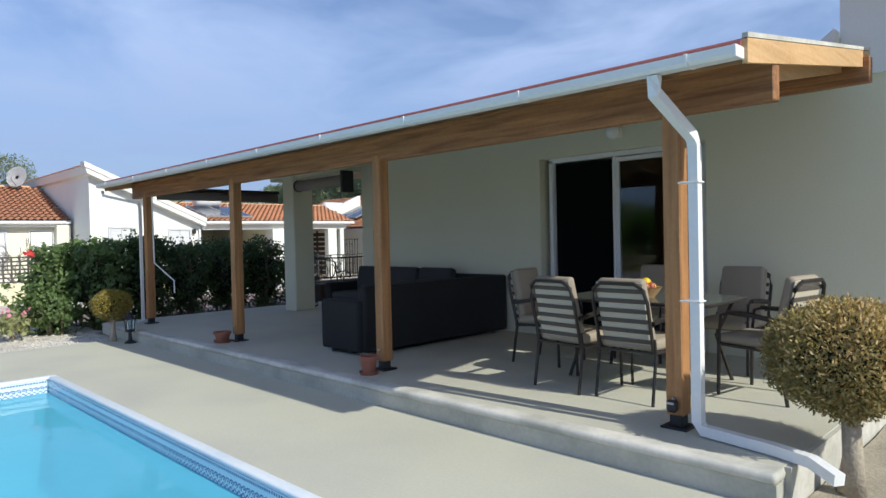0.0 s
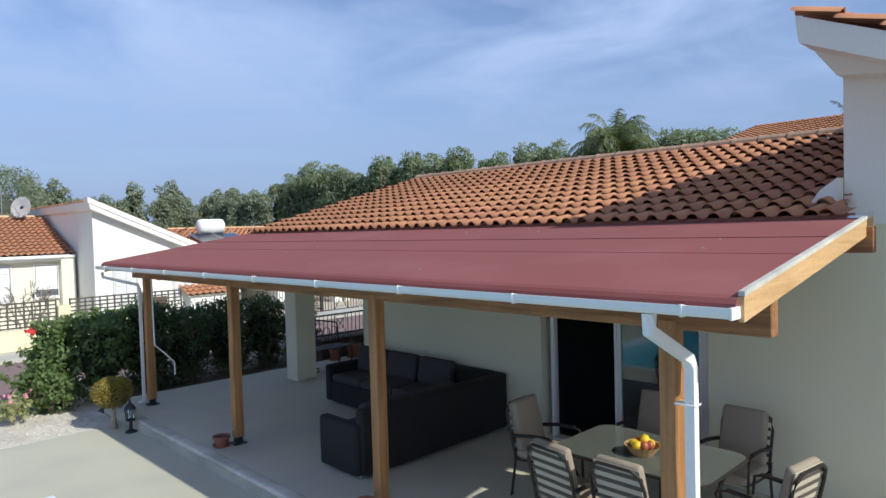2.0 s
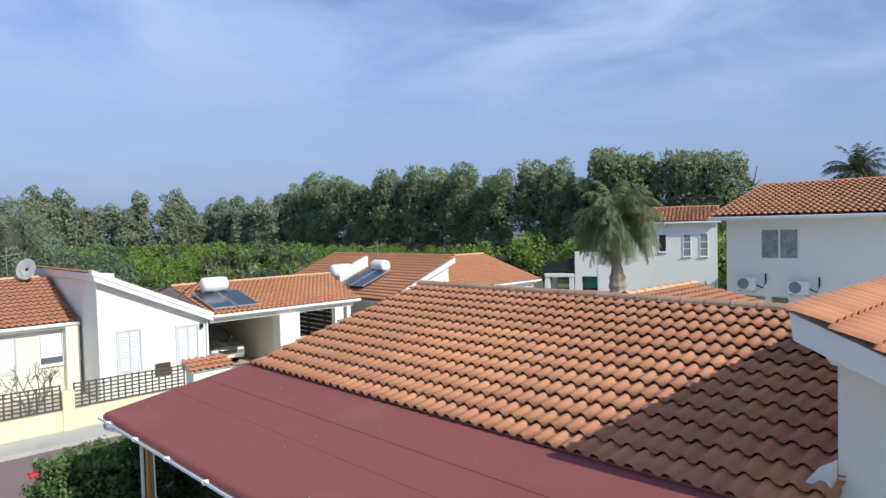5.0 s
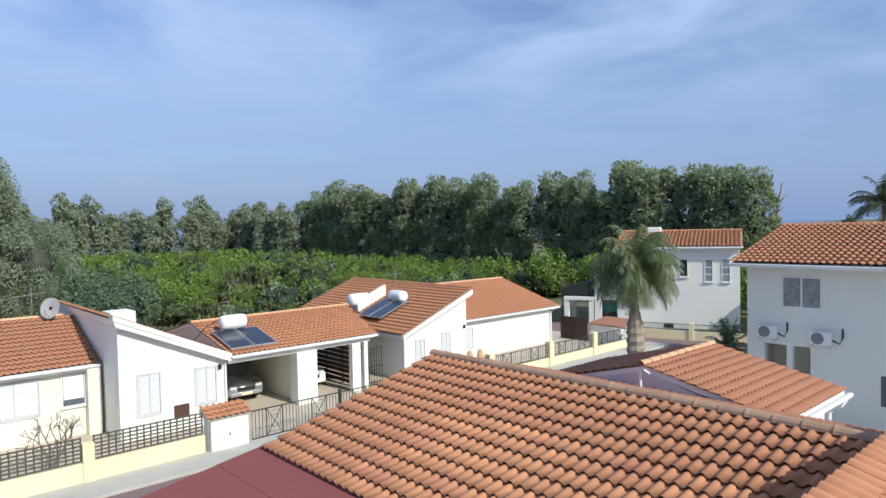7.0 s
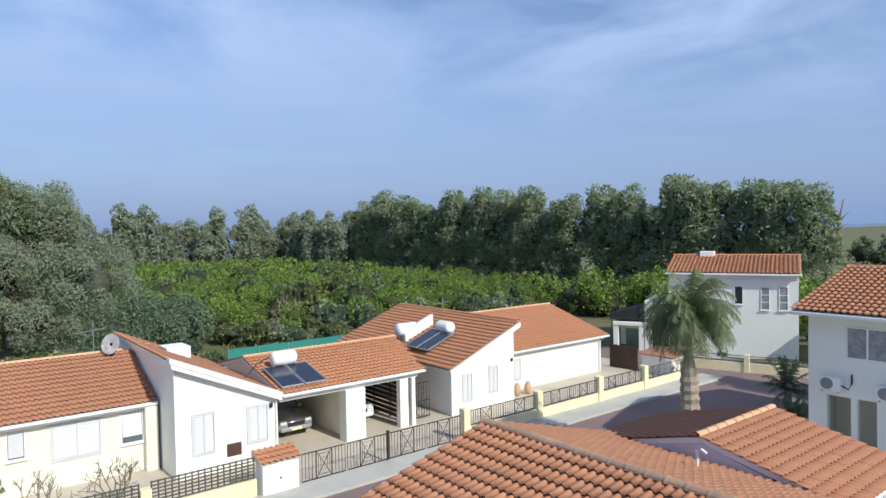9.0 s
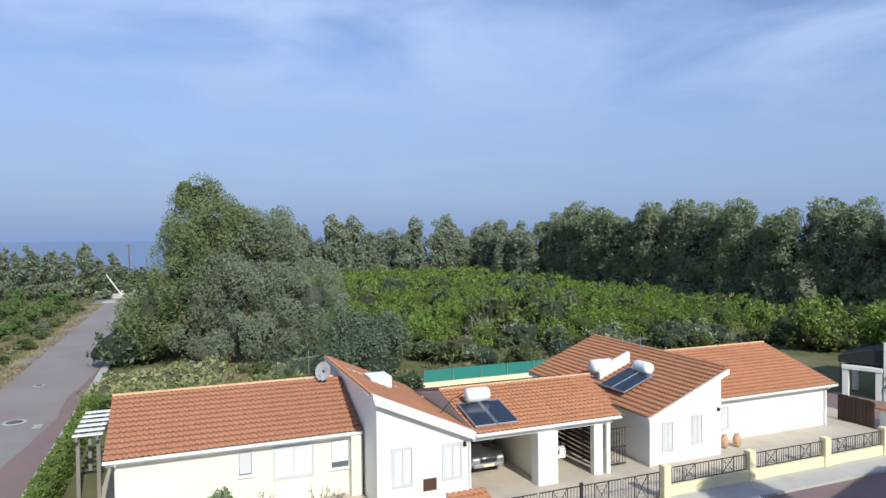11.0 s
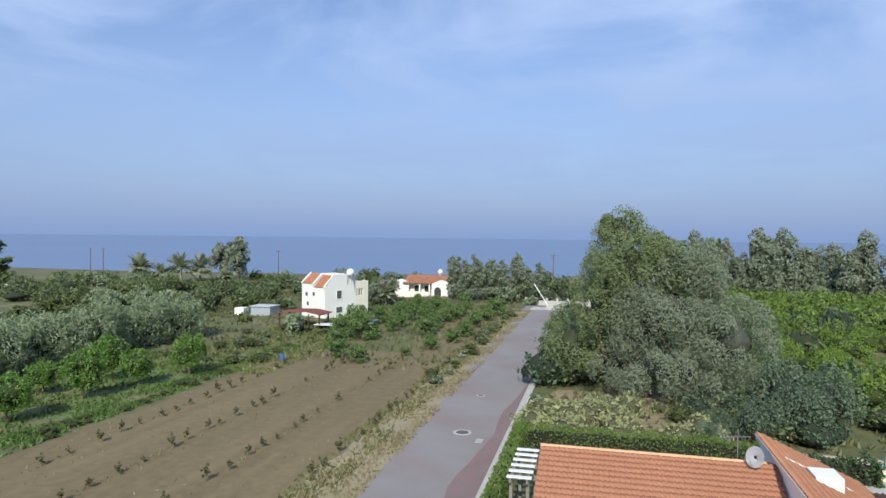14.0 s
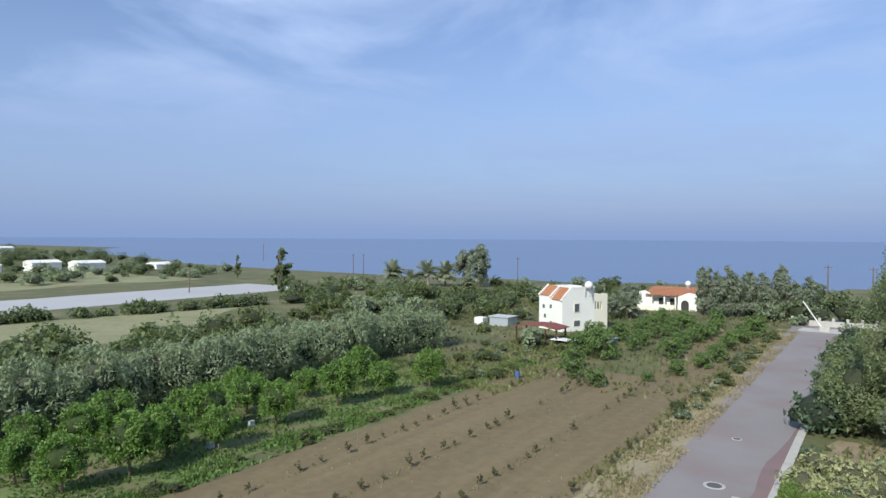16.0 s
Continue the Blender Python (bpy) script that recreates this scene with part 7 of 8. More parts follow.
def shade_coremat(leaf_mat):
    """Near-black tint of the leaf colour: the shade inside a crown, put into colour."""
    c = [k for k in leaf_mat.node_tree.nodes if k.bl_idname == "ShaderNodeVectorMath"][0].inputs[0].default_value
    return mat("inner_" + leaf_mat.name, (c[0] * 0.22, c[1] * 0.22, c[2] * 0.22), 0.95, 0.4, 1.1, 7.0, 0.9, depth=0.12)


def inner(bm, rng, centre, radii, sub=2, k=0.72):
    """A lumpy solid that fills a crown with the dark shade colour."""
    vs = bmesh.ops.create_icosphere(bm, subdivisions=sub, radius=1.0)["verts"]
    a = rng.normal(size=(7, 3)) * 2.6
    for v in vs:
        d = v.co.normalized()
        w = k * (1 + 0.09 * sum(math.sin(d.dot(Vector(q)) * 1.7 + i) for i, q in enumerate(a)) / 1.6 + rng.normal() * 0.05)
        v.co = Vector((centre[0] + d.x * w * radii[0], centre[1] + d.y * w * radii[1], centre[2] + d.z * w * radii[2]))


def crown_tree(name, label, cat, group, seed, h, lobes, leaf, leaf_mat, r0, trunk_top, n_limbs=6, reach=1.0, long=2.0, up=0.3, billow=False, core=0.0):
    """A tree at the origin. lobes: (centre, radii, clumps, leaves each, spread)."""
    rng = np.random.default_rng(seed)
    t = thing(name, label, cat, group)
    part("trunk", limbs(None, rng, (0, 0, -0.1), (0.05 * h * rng.normal(), 0.05 * h * rng.normal(), trunk_top), r0, n_limbs, reach, 0.35), M_BARK, t, local=True, smooth=True)
    pts = np.concatenate([plumes(rng, n, k, c, r, sp) if billow else clumps(rng, n, k, c, r, sp, 0.45, 0.55) for c, r, n, k, sp in lobes])
    part("crown", leaves("crown", pts, leaf, rng, long, up), leaf_mat, t, local=True)
    # dark lumps in the crown carry its inner shade as colour
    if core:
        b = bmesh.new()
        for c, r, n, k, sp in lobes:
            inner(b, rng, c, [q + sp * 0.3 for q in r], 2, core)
        part("inner_crown", b, shade_coremat(leaf_mat), t, local=True, smooth=True)
    return t


def spread(proto, places):
    """The first place takes the thing itself, the others copies of it: x, y, z, turn, scale, height scale."""
    kept = None
    for x, y, z, rz, s, sz in places:
        m = pose(x, y, z, 0, 0, rz) @ Matrix.Diagonal((s, s, s * sz, 1))
        if kept is None:
            kept = m
        else:
            copy_thing(proto, m)
    proto.matrix_basis = kept


rnd = random.Random(7)
R = rnd.uniform

# windbreak of tall dark trees
for seed, off in ((11, 0), (12, 1), (13, 2)):
    lob = [((0, 0, 8.2), (2.3, 2.1, 4.8), 46, 62, 1.0), ((0.3, 0.2, 2.6), (2.2, 2.0, 2.4), 10, 56, 1.0), ((-0.5, 0.4, 11.8), (1.7, 1.5, 1.5), 16, 60, 0.85)]
    tr = crown_tree("windbreak_tree", "tall dark green windbreak tree in a dense row", "tree", "windbreak row", seed, 14, lob, 0.27, L_DARKTREE, 0.22, 12, 7, 1.8, 3.2, 0.15, True, 0.40)
    pl = []
    for k in range(off, 39, 3):
        x = -119 + k * 2.4
        tall = 1.0 if x > -62 else 1.09
        pl.append((x + R(-0.6, 0.6), 71 + R(-1.2, 1.2), G, R(0, 360), R(0.95, 1.12) * tall, R(0.84, 1.0) * (0.88 if k % 7 == 2 else 1)))
    spread(tr, pl)

# thin row of greyer trees, with gaps
for seed, off in ((21, 0), (22, 1), (24, 2)):
    lob = [((0, 0, 7.6), (1.9, 1.9, 4.2), 26, 52, 1.05), ((0.9, 0.3, 4.0), (2.2, 2.2, 2.8), 16, 46, 1.05), ((-0.8, 0.5, 10.6), (1.3, 1.3, 1.9), 9, 46, 0.85), ((0.9, -0.6, 9.4), (1.2, 1.2, 1.5), 6, 44, 0.8)]
    tr = crown_tree("shelter_tree", "slender grey-green tree in an open row", "tree", "shelter row", seed, 14, lob, 0.36, L_POPLAR, 0.2, 11.5, 8, 1.5, 2.8, 0.1, True, 0.30)
    pl = []
    for k in range(off, 32, 3):
        pl.append((-150 + R(-4, 4), 12 + k * 2.3 + R(-1.2, 1.2), G, R(0, 360), R(0.85, 1.15), R(0.78, 1.12)))
    for k in range(off, 16, 3):
        pl.append((-118 - k * 2.6 + R(-1, 1), 66 + R(-2, 2) + k * 0.4, G, R(0, 360), R(0.85, 1.05), R(0.9, 1.05)))
    spread(tr, pl)
lob = [((0, 0, 7.4), (1.0, 1.0, 3.3), 46, 22, 0.5), ((0, 0, 3.2), (1.5, 1.5, 2.6), 30, 20, 0.6)]
tr = crown_tree("poplar", "grey-green poplar in a row near the shore", "tree", "shore row", 23, 10, lob, 0.34, L_POPLAR, 0.16, 9.5, 6, 1.0, 3.0, 0.3)
spread(tr, [(-133 + R(-3, 3), -29.8 + k * 1.3 + R(-0.4, 0.4), G, R(0, 360), R(0.9, 1.08), R(0.68, 0.92)) for k in range(15)] + [(-62 + k * 4.8 + R(-0.7, 0.7), 150 + R(-3, 3), G, R(0, 360), R(0.9, 1.2), R(0.55, 0.75)) for k in range(11)])

# the great tree beside the road
rng = np.random.default_rng(31)
big = thing("great_tree", "great spreading grey-green tree beside the road", "tree", at=(-58, 2.5, G))
b = bmesh.new()
for dx, dy, tx, ty, tz, r in ((0, 0, 0.5, -0.5, 13, 0.45), (0.6, 1.2, 2, 6, 9, 0.35), (-0.6, -0.8, -1, -4, 7.5, 0.28)):
    limbs(b, rng, (-58 + dx, 2.5 + dy, G - 0.1), (-58 + tx, 2.5 + ty, tz), r, 9, 3.0, 0.3)
part("trunk", b, M_BARK, big, smooth=True)
silver = [((-57.0, 5.2, 6.4), (4.0, 4.2, 4.2), 62, 420, 1.25), ((-56.4, 10.0, 4.6), (3.8, 3.8, 3.6), 46, 400, 1.2), ((-57.3, 7.0, 9.6), (2.6, 2.8, 2.6), 28, 360, 1.1), ((-55.6, 5, 2.4), (4.2, 5.6, 2.0), 34, 330, 1.0)]
part("crown", leaves("crown", np.concatenate([plumes(rng, n, k, c, r, sp) for c, r, n, k, sp in silver]), 0.125, rng, 3.0, 0.1), L_SILVER, big, "grey-green lower crown")
green = [((-58, 2.2, 10.4), (3.4, 3.0, 3.4), 48, 420, 1.15), ((-58, 1.6, 13.0), (1.7, 1.6, 1.5), 15, 340, 0.8), ((-57.6, 6.0, 10.6), (2.2, 2.2, 1.8), 16, 340, 0.9), ((-58.5, 0.4, 7.0), (2.8, 2.4, 4.2), 36, 360, 1.05), ((-60, -2.0, 3.4), (3.0, 2.6, 2.8), 28, 320, 0.95)]
part("crown", leaves("crown", np.concatenate([plumes(rng, n, k, c, r, sp) for c, r, n, k, sp in green]), 0.118, rng, 2.8, 0.2), leafmat("olive_green_leaf", (0.20, 0.245, 0.115), 0.2, 0.6, 0.4), big, "olive-green upper crown")
# inner lumps coloured near-black for the shade in the hollows
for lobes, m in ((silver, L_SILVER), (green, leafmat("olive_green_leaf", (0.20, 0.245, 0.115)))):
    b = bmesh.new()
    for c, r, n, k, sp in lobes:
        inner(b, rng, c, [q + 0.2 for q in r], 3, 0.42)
    part("inner_crown", b, shade_coremat(m), big, smooth=True)

# orchard of dark citrus behind the villas
lob = [((0, 0, 1.45), (1.55, 1.55, 0.95), 20, 52, 0.6)]
cit = crown_tree("citrus_tree", "rounded glossy green citrus tree in the orchard", "tree", "citrus orchard", 41, 3, lob, 0.15, L_CITRUS, 0.1, 2.0, 5, 0.8, 2.0, 0.3, True, 0.48)
pl = []
for i in range(12):
    for j in range(14):
        x, y = -54 - i * 3.7 + R(-0.5, 0.5), 15 + j * 3.6 + R(-0.5, 0.5)
        if x > -60 and y < 36 and R(0, 1) < 0.75 or R(0, 1) < 0.06:
            continue
        pl.append((x, y, G, R(0, 360), R(0.85, 1.2), R(0.85, 1.15)))
pl += [(R(-48, -14), R(52, 65), G, R(0, 360), R(1.1, 1.6), R(0.95, 1.25)) for _ in range(16)]
spread(cit, pl)

# young citrus and olives beyond the field
for seed in (51, 52, 54):
    lob = [((0, 0, 2.0), (1.5, 1.45, 0.95), 36, 74, 0.46), ((0.35, 0.15, 1.35), (1.25, 1.2, 0.5), 16, 54, 0.4)]
    yc = crown_tree("orange_tree", "bright green orange tree with a short trunk", "tree", "orange trees", seed, 3, lob, 0.115, L_BRIGHT, 0.1, 2.0, 7, 0.9, 2.0, 0.3, True, 0.6)
    base = {51: ((-28.3, -46.6), (-38.1, -43.6), (-44.8, -43.6), (-54, -36.6), (-20.5, -42.5), (-17, -46)), 52: ((-25, -38.2), (-31.2, -38.0), (-33.4, -45.3), (-49.2, -38.2), (-23.2, -46.9), (-39.5, -46.2)), 54: ((-28.2, -39.5), (-37.4, -39.2), (-44.3, -39.4), (-25.4, -44.6), (-50.8, -42.2), (-21.4, -38.8), (-33.0, -41.4))}[seed]
    spread(yc, [(x, y, G, R(0, 360), R(0.85, 1.15), R(0.9, 1.15)) for x, y in base])
lob = [((0, 0, 1.8), (1.7, 1.6, 1.6), 30, 120, 0.74)]
for seed in (61, 62):
    ol = crown_tree("olive_tree", "silvery olive tree in a dense row", "tree", "olive row", seed, 4.5, lob, 0.13, L_OLIVE, 0.14, 3.2, 6, 1.2, 3.2, 0.3, True, 0.55)
    pl = []
    for k in range(seed - 61, 26, 2):
        x = -10 - k * 2.55
        pl.append((x + R(-0.4, 0.4), -53.6 + (-10 - x) * 0.05 + R(-0.6, 0.6), G, R(0, 360), R(1.15, 1.4), R(1.0, 1.2)))
    spread(ol, pl)
lob = [((0, 0, 1.15), (1.25, 1.25, 0.85), 22, 46, 0.42)]
mc = crown_tree("lemon_tree", "low rounded green fruit tree", "tree", "fruit trees by the house", 53, 2.4, lob, 0.16, leafmat("lemon_leaf", (0.13, 0.20, 0.06)), 0.08, 1.5, 5, 0.7, 2.0, 0.3, True, 0.55)
pl = [(-64 + R(-0.5, 0.5), -24, G, 40, 0.85, 0.9), (-66.5, -27.4, G, 10, 0.95, 0.9), (-74, -18.8, G, 80, 0.8, 0.95), (-69.5, -20.5, G, 0, 0.5, 0.8), (-72, -29.5, G, 0, 1.0, 1.0), (-78, -28.6, G, 50, 1.3, 1.2), (-82, -31.2, G, 90, 1.35, 1.25)]
for j, y in enumerate((-17.4, -22.6, -27.4, -31.8)):
    for i in range(11):
        x = -79 - i * 3.6 - (i % 2) * 0.6
        if R(0, 1) < 0.12 or (-86 < x < -82 and y < -27):
            continue
        pl.append((x + R(-0.8, 0.8), y + R(-0.7, 0.7), G, R(0, 360), R(0.75, 1.2), R(0.85, 1.2)))
spread(mc, pl)

# scrub and garden shrubs
protos = []
for seed, m, nm, lb in ((71, L_SCRUB, "shrub", "dense dark green wild shrub"), (72, L_OLIVE, "shrub", "soft grey-green wild shrub"), (73, L_YELLOWISH, "oleander", "pale yellowish flowering garden shrub"), (74, L_BLUE, "shrub", "bluish green garden shrub"), (75, leafmat("grass_green_leaf", (0.11, 0.14, 0.04)), "shrub", "light green leafy wild shrub")):
    rng = np.random.default_rng(seed)
    lob = [((0, 0, 0.75), (1.15, 1.1, 0.85), 27, 15, 0.3), ((0.5, 0.3, 0.6), (0.8, 0.8, 0.6), 9, 13, 0.26)]
    protos.append((crown_tree(nm, lb, "shrub", "shrubs", seed, 1.5, lob, 0.14, m, 0.05, 0.9, 5, 0.6, core=0.6), m))
lists = [[] for _ in protos]


def scrub_mass(name, label, places, leaf, m, seed):
    """Far scrub as one object: places of x, y, radius, height."""
    rng = np.random.default_rng(seed)
    pts = [plumes(rng, int(4.5 * r), 30, (x, y, G + h * 0.45), (r * 0.85, r * 0.85, h * 0.42), 0.42 * r) for x, y, r, h in places]
    ob = thing(name, label, "shrubs", kind="stuff")
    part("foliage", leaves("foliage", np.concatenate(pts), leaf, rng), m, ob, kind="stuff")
    # dark lumps painted for the shade inside the scrub
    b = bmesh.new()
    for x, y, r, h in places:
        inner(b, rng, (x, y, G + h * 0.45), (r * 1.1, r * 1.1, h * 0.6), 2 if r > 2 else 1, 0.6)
    part("inner_foliage", b, shade_coremat(m), ob, smooth=True, kind="stuff")
    return ob


far = [[], [], []]
for _ in range(130):  # scrub beyond the olives
    x, y = R(-145, -28), R(-122, -60)
    if not (-88 + (y + 88) * 0.5 < x < -28 and -135 < y < -86) or R(0, 1) < 0.05:
        r = R(1.3, 3.3)
        far[rnd.choice((0, 0, 1, 2))].append((x, y, r * 1.15, r * R(0.8, 1.25)))
for _ in range(46):  # dark thicket between the olives and the meadow
    r = R(2.0, 3.4)
    far[rnd.choice((0, 0, 0, 2))].append((R(-66, -22), R(-84, -60), r, r * R(0.75, 1.15)))
for _ in range(130):  # round the white houses and down to the shore
    x, y = R(-195, -80), R(-100, -12)
    if y > -34 and x > -125 or (-110 < x < -82 and -48 < y < -33) or (-150 < x < -128 and -44 < y < -28):
        continue
    r = R(1.1, 2.8)
    far[rnd.choice((0, 0, 2, 1))].append((x, y, r, r * R(0.9, 1.5)))
for _ in range(80):  # far side of the paved strip
    r = R(1.5, 3.6)
    far[rnd.choice((0, 1))].append((R(-188, -60), R(-330, -194), r, r * R(0.8, 1.2)))
for _ in range(24):
    r = R(1.5, 3.2)
    far[rnd.choice((0, 1))].append((R(-75, -18), R(135, 160), r, r * R(1.0, 2.0)))
for _ in range(26):
    r = R(1.4, 2.6)
    hx = R(-96, -40)
    far[0].append((hx, -122 - (hx + 45) * 0.24 + R(-1.2, 1.2), r, r * R(0.6, 0.9)))
for k in range(12):
    r = R(1.8, 3.0)
    far[0].append((-140 + R(-7, 7), -13 + k * 1.6, r, r * R(1.2, 1.9)))
for k in range(34):
    r = R(1.6, 2.8)
    far[k % 2].append((-146 + R(-4, 3), 10 + k * 2.2, r, r * R(0.9, 1.5)))
for _ in range(40):  # dark trees behind the farm
    r = R(3.0, 6.0)
    y = R(-420, -300)
    far[0].append((-229 + (y + 350) * 0.27 + R(20, 130), y, r, r * R(0.8, 1.3)))
for _ in range(60):
    r = R(2.5, 7)
    y = R(-800, -350)
    far[0].append((-229 + (y + 350) * 0.27 + R(14, 170), y, r, r * R(0.5, 0.8)))
scrub_mass("orchard_mass", "distant rounded citrus trees in rows", [(-99 - 3.6 * (k % 13) + R(-0.5, 0.5), 10 + 4.0 * (k // 13) + R(-0.6, 0.6), R(1.7, 2.3), R(2.6, 3.6)) for k in range(182)], 0.32, L_CITRUS, 174)
scrub_mass("scrub", "dark green scrub spread over the land", far[0], 0.36, L_SCRUB, 171)
scrub_mass("scrub", "grey-green scrub spread over the land", far[1], 0.34, L_OLIVE, 172)
scrub_mass("scrub", "light green scrub spread over the land", far[2], 0.34, leafmat("grass_green_leaf", (0.11, 0.14, 0.04)), 173)
for _ in range(44):  # garden between the bungalow's hedge and the great tree
    x, y = R(-53, -42), R(-4.5, 12)
    if -52 < x < -44.5 and 2.2 < y < 5.0:
        continue
    lists[rnd.choice((2, 2, 2, 3, 4, 1))].append((x, y, G, R(0, 360), R(0.6, 1.2), R(0.8, 1.15)))
for _ in range(22):  # dense flowering band behind the clipped hedge
    lists[2].append((R(-50.5, -42.5), R(-4.6, 2.4), G, R(0, 360), R(0.9, 1.3), R(0.9, 1.2)))
for _ in range(26):  # along the road, far side
    x, y = R(-108, -58), R(-4.6, -1.5)
    lists[rnd.choice((0, 4, 0, 3))].append((x, y, G, R(0, 360), R(0.9, 2.2), R(0.9, 1.3)))
for _ in range(52):  # behind the villas
    x, y = R(-56, -45), R(10, 62)
    if x > -46.5 and 15 < y < 30:
        continue
    lists[rnd.choice((0, 3, 1, 0, 4))].append((x, y, G, R(0, 360), R(0.7, 1.5), R(0.8, 1.2)))
for _ in range(40):
    x, y = R(-48, -18), R(52, 66)
    lists[rnd.choice((0, 4, 4))].append((x, y, G, R(0, 360), R(1.0, 2.0), R(0.9, 1.2)))
for _ in range(44):  # among the orchard trees
    lists[rnd.choice((0, 3, 4))].append((R(-105, -58), R(14, 62), G, R(0, 360), R(1.2, 2.4), R(0.9, 1.3)))
lob = [((0, 0, 1.7), (1.7, 1.7, 1.5), 26, 110, 0.75)]
bs = crown_tree("large_shrub", "large rounded grey-green shrub behind the villas", "shrub", "large shrubs", 76, 3, lob, 0.12, leafmat("large_shrub_leaf", (0.13, 0.18, 0.115)), 0.09, 2.0, 6, 0.9, 2.4, 0.3, True, 0.55)
spread(bs, [(-47.5, 12.5, G, 0, 1.1, 1.0), (-50, 15.0, G, 90, 1.15, 1.05), (-46.5, 10.0, G, 30, 0.85, 1.0), (-50.5, 13, G, 200, 1.2, 1.1), (-64.5, 0, G, 0, 1.3, 1.2), (-66, 4, G, 60, 1.4, 1.2), (-62, -3.2, G, 10, 0.95, 1.4), (-46.8, 7.4, G, 70, 0.6, 0.9), (-68, -2.6, G, 50, 1.1, 1.3)])
for k in range(46):  # weeds on the field's far edge and the verge
    lists[4].append((R(-70, -12), -34.6 + R(-0.8, 0.8), G, R(0, 360), R(0.3, 0.55), R(0.5, 0.9)))
for k in range(40):
    lists[rnd.choice((4, 1))].append((R(-112, -56), -14.2 + R(-1.0, 0.8), G, R(0, 360), R(0.3, 0.75), R(0.6, 1.0)))
for k in range(34):  # rough ground between field and house
    lists[rnd.choice((4, 1, 0))].append((R(-90, -60), R(-46, -33), G, R(0, 360), R(0.4, 1.0), R(0.6, 1.0)))
for (p, m), l in zip(protos, lists):
    spread(p, l)

# tall trees near the shore
lob = [((0, 0, 7.4), (2.3, 2.3, 2.6), 18, 44, 1.0), ((1.7, 0.6, 5.2), (2.0, 2.0, 2.2), 12, 40, 0.9), ((-1.6, -0.7, 5.4), (2.0, 2.0, 2.4), 12, 40, 0.9), ((0, 0, 2.8), (1.8, 1.8, 1.6), 8, 36, 0.8)]
eu = crown_tree("eucalyptus", "tall open-crowned eucalyptus by the shore", "tree", "shore trees", 81, 11, lob, 0.36, L_POPLAR, 0.25, 8, 7, 2.0, 2.6, 0.2, True, 0.55)
spread(eu, [(-166, -98, G, 0, 1.25, 1.0), (-170, -105, G, 80, 1.15, 0.95), (-125, -40.5, G, 20, 0.75, 0.8), (-117, -41, G, 120, 0.5, 0.8)])
lob = [((0, 0, 2.0), (1.4, 1.4, 1.6), 30, 12, 0.4), ((0, 0, 4.6), (0.9, 0.9, 1.8), 22, 12, 0.35), ((0, 0, 6.9), (0.4, 0.4, 1.2), 10, 10, 0.2)]
co = crown_tree("conifer", "dark pointed conifer among scrub", "tree", "conifers", 82, 8, lob, 0.4, L_SCRUB, 0.16, 7.5, 5, 0.8)
spread(co, [(-121, -131, G, 0, 2.3, 0.62), (-118, -128, G, 40, 0.8, 0.9), (-131, 20.5, G, 0, 0.75, 1.5), (-150, -185, G, 0, 1.0, 1.0), (-95, -205, G, 0, 1.0, 0.6), (-140, 23, G, 0, 1.1, 1.5)])


def palm(name, label, seed, h, frond, n, droop, m, strands=34, width=0.05, thick=1.0, low=-0.1, boots=(0, 0)):
    """A palm at the origin: ringed trunk and arching fronds of narrow leaflets."""
    rng = np.random.default_rng(seed)
    p = thing(name, label, "palm", "palms")
    pts, rad = [], []
    for k in range(int(h / 0.16) + 1):
        z = k * 0.16
        pts.append((0.02 * math.sin(z), 0, z))
        rad.append(thick * (0.19 - 0.07 * z / h) * (1.06 if k % 2 else 0.95) + (boots[1] * (1.1 if k % 2 else 0.85) * min(1, (boots[0] - z) / 0.6) if z < boots[0] else 0))
    part("trunk", tube(pts, rad, 9), mat("palm_trunk", (0.30, 0.25, 0.19), 0.95, 0.35, 2.5, 14, 0.8, depth=0.05), p, local=True)
    quads = []
    ribs = bmesh.new()
    for k in range(n):
        a, el = rng.uniform(0, 6.28), rng.uniform(low, 1.45)
        d = np.array([math.cos(a) * math.cos(el), math.sin(a) * math.cos(el), math.sin(el)])
        spine = [np.array([0, 0, h])]
        for s in range(7):
            d = d + np.array([0, 0, -droop * (0.06 + 0.05 * s)])
            d /= np.linalg.norm(d)
            spine.append(spine[-1] + d * frond / 7)
        tube(spine, [0.025 - 0.003 * i for i in range(8)], 4, ribs)
        for s in range(strands):
            t = 0.12 + 0.88 * s / strands
            i = min(6, int(t * 7))
            q = spine[i] + (spine[i + 1] - spine[i]) * (t * 7 - i)
            ax = spine[i + 1] - spine[i]
            ax /= np.linalg.norm(ax)
            side = np.cross(ax, [0, 0, 1.0])
            side /= np.linalg.norm(side) + 1e-6
            ln = frond * 0.24 * math.sin(math.pi * (0.15 + 0.8 * t))
            for sg in (-1, 1):
                tip = q + (side * sg * 0.8 + ax * 0.45 + np.array([0, 0, -0.55 * droop * rng.uniform(0.4, 1.3)]) + rng.normal(size=3) * 0.08) * ln
                w = ax * width * 0.5
                quads += [q - w, q + w, tip + w * 0.3, tip - w * 0.3]
    part("frond_ribs", ribs, M_BARK, p, local=True)
    part("fronds", quads_mesh("fronds", quads, len(quads) // 4), m, p, local=True)
    return p


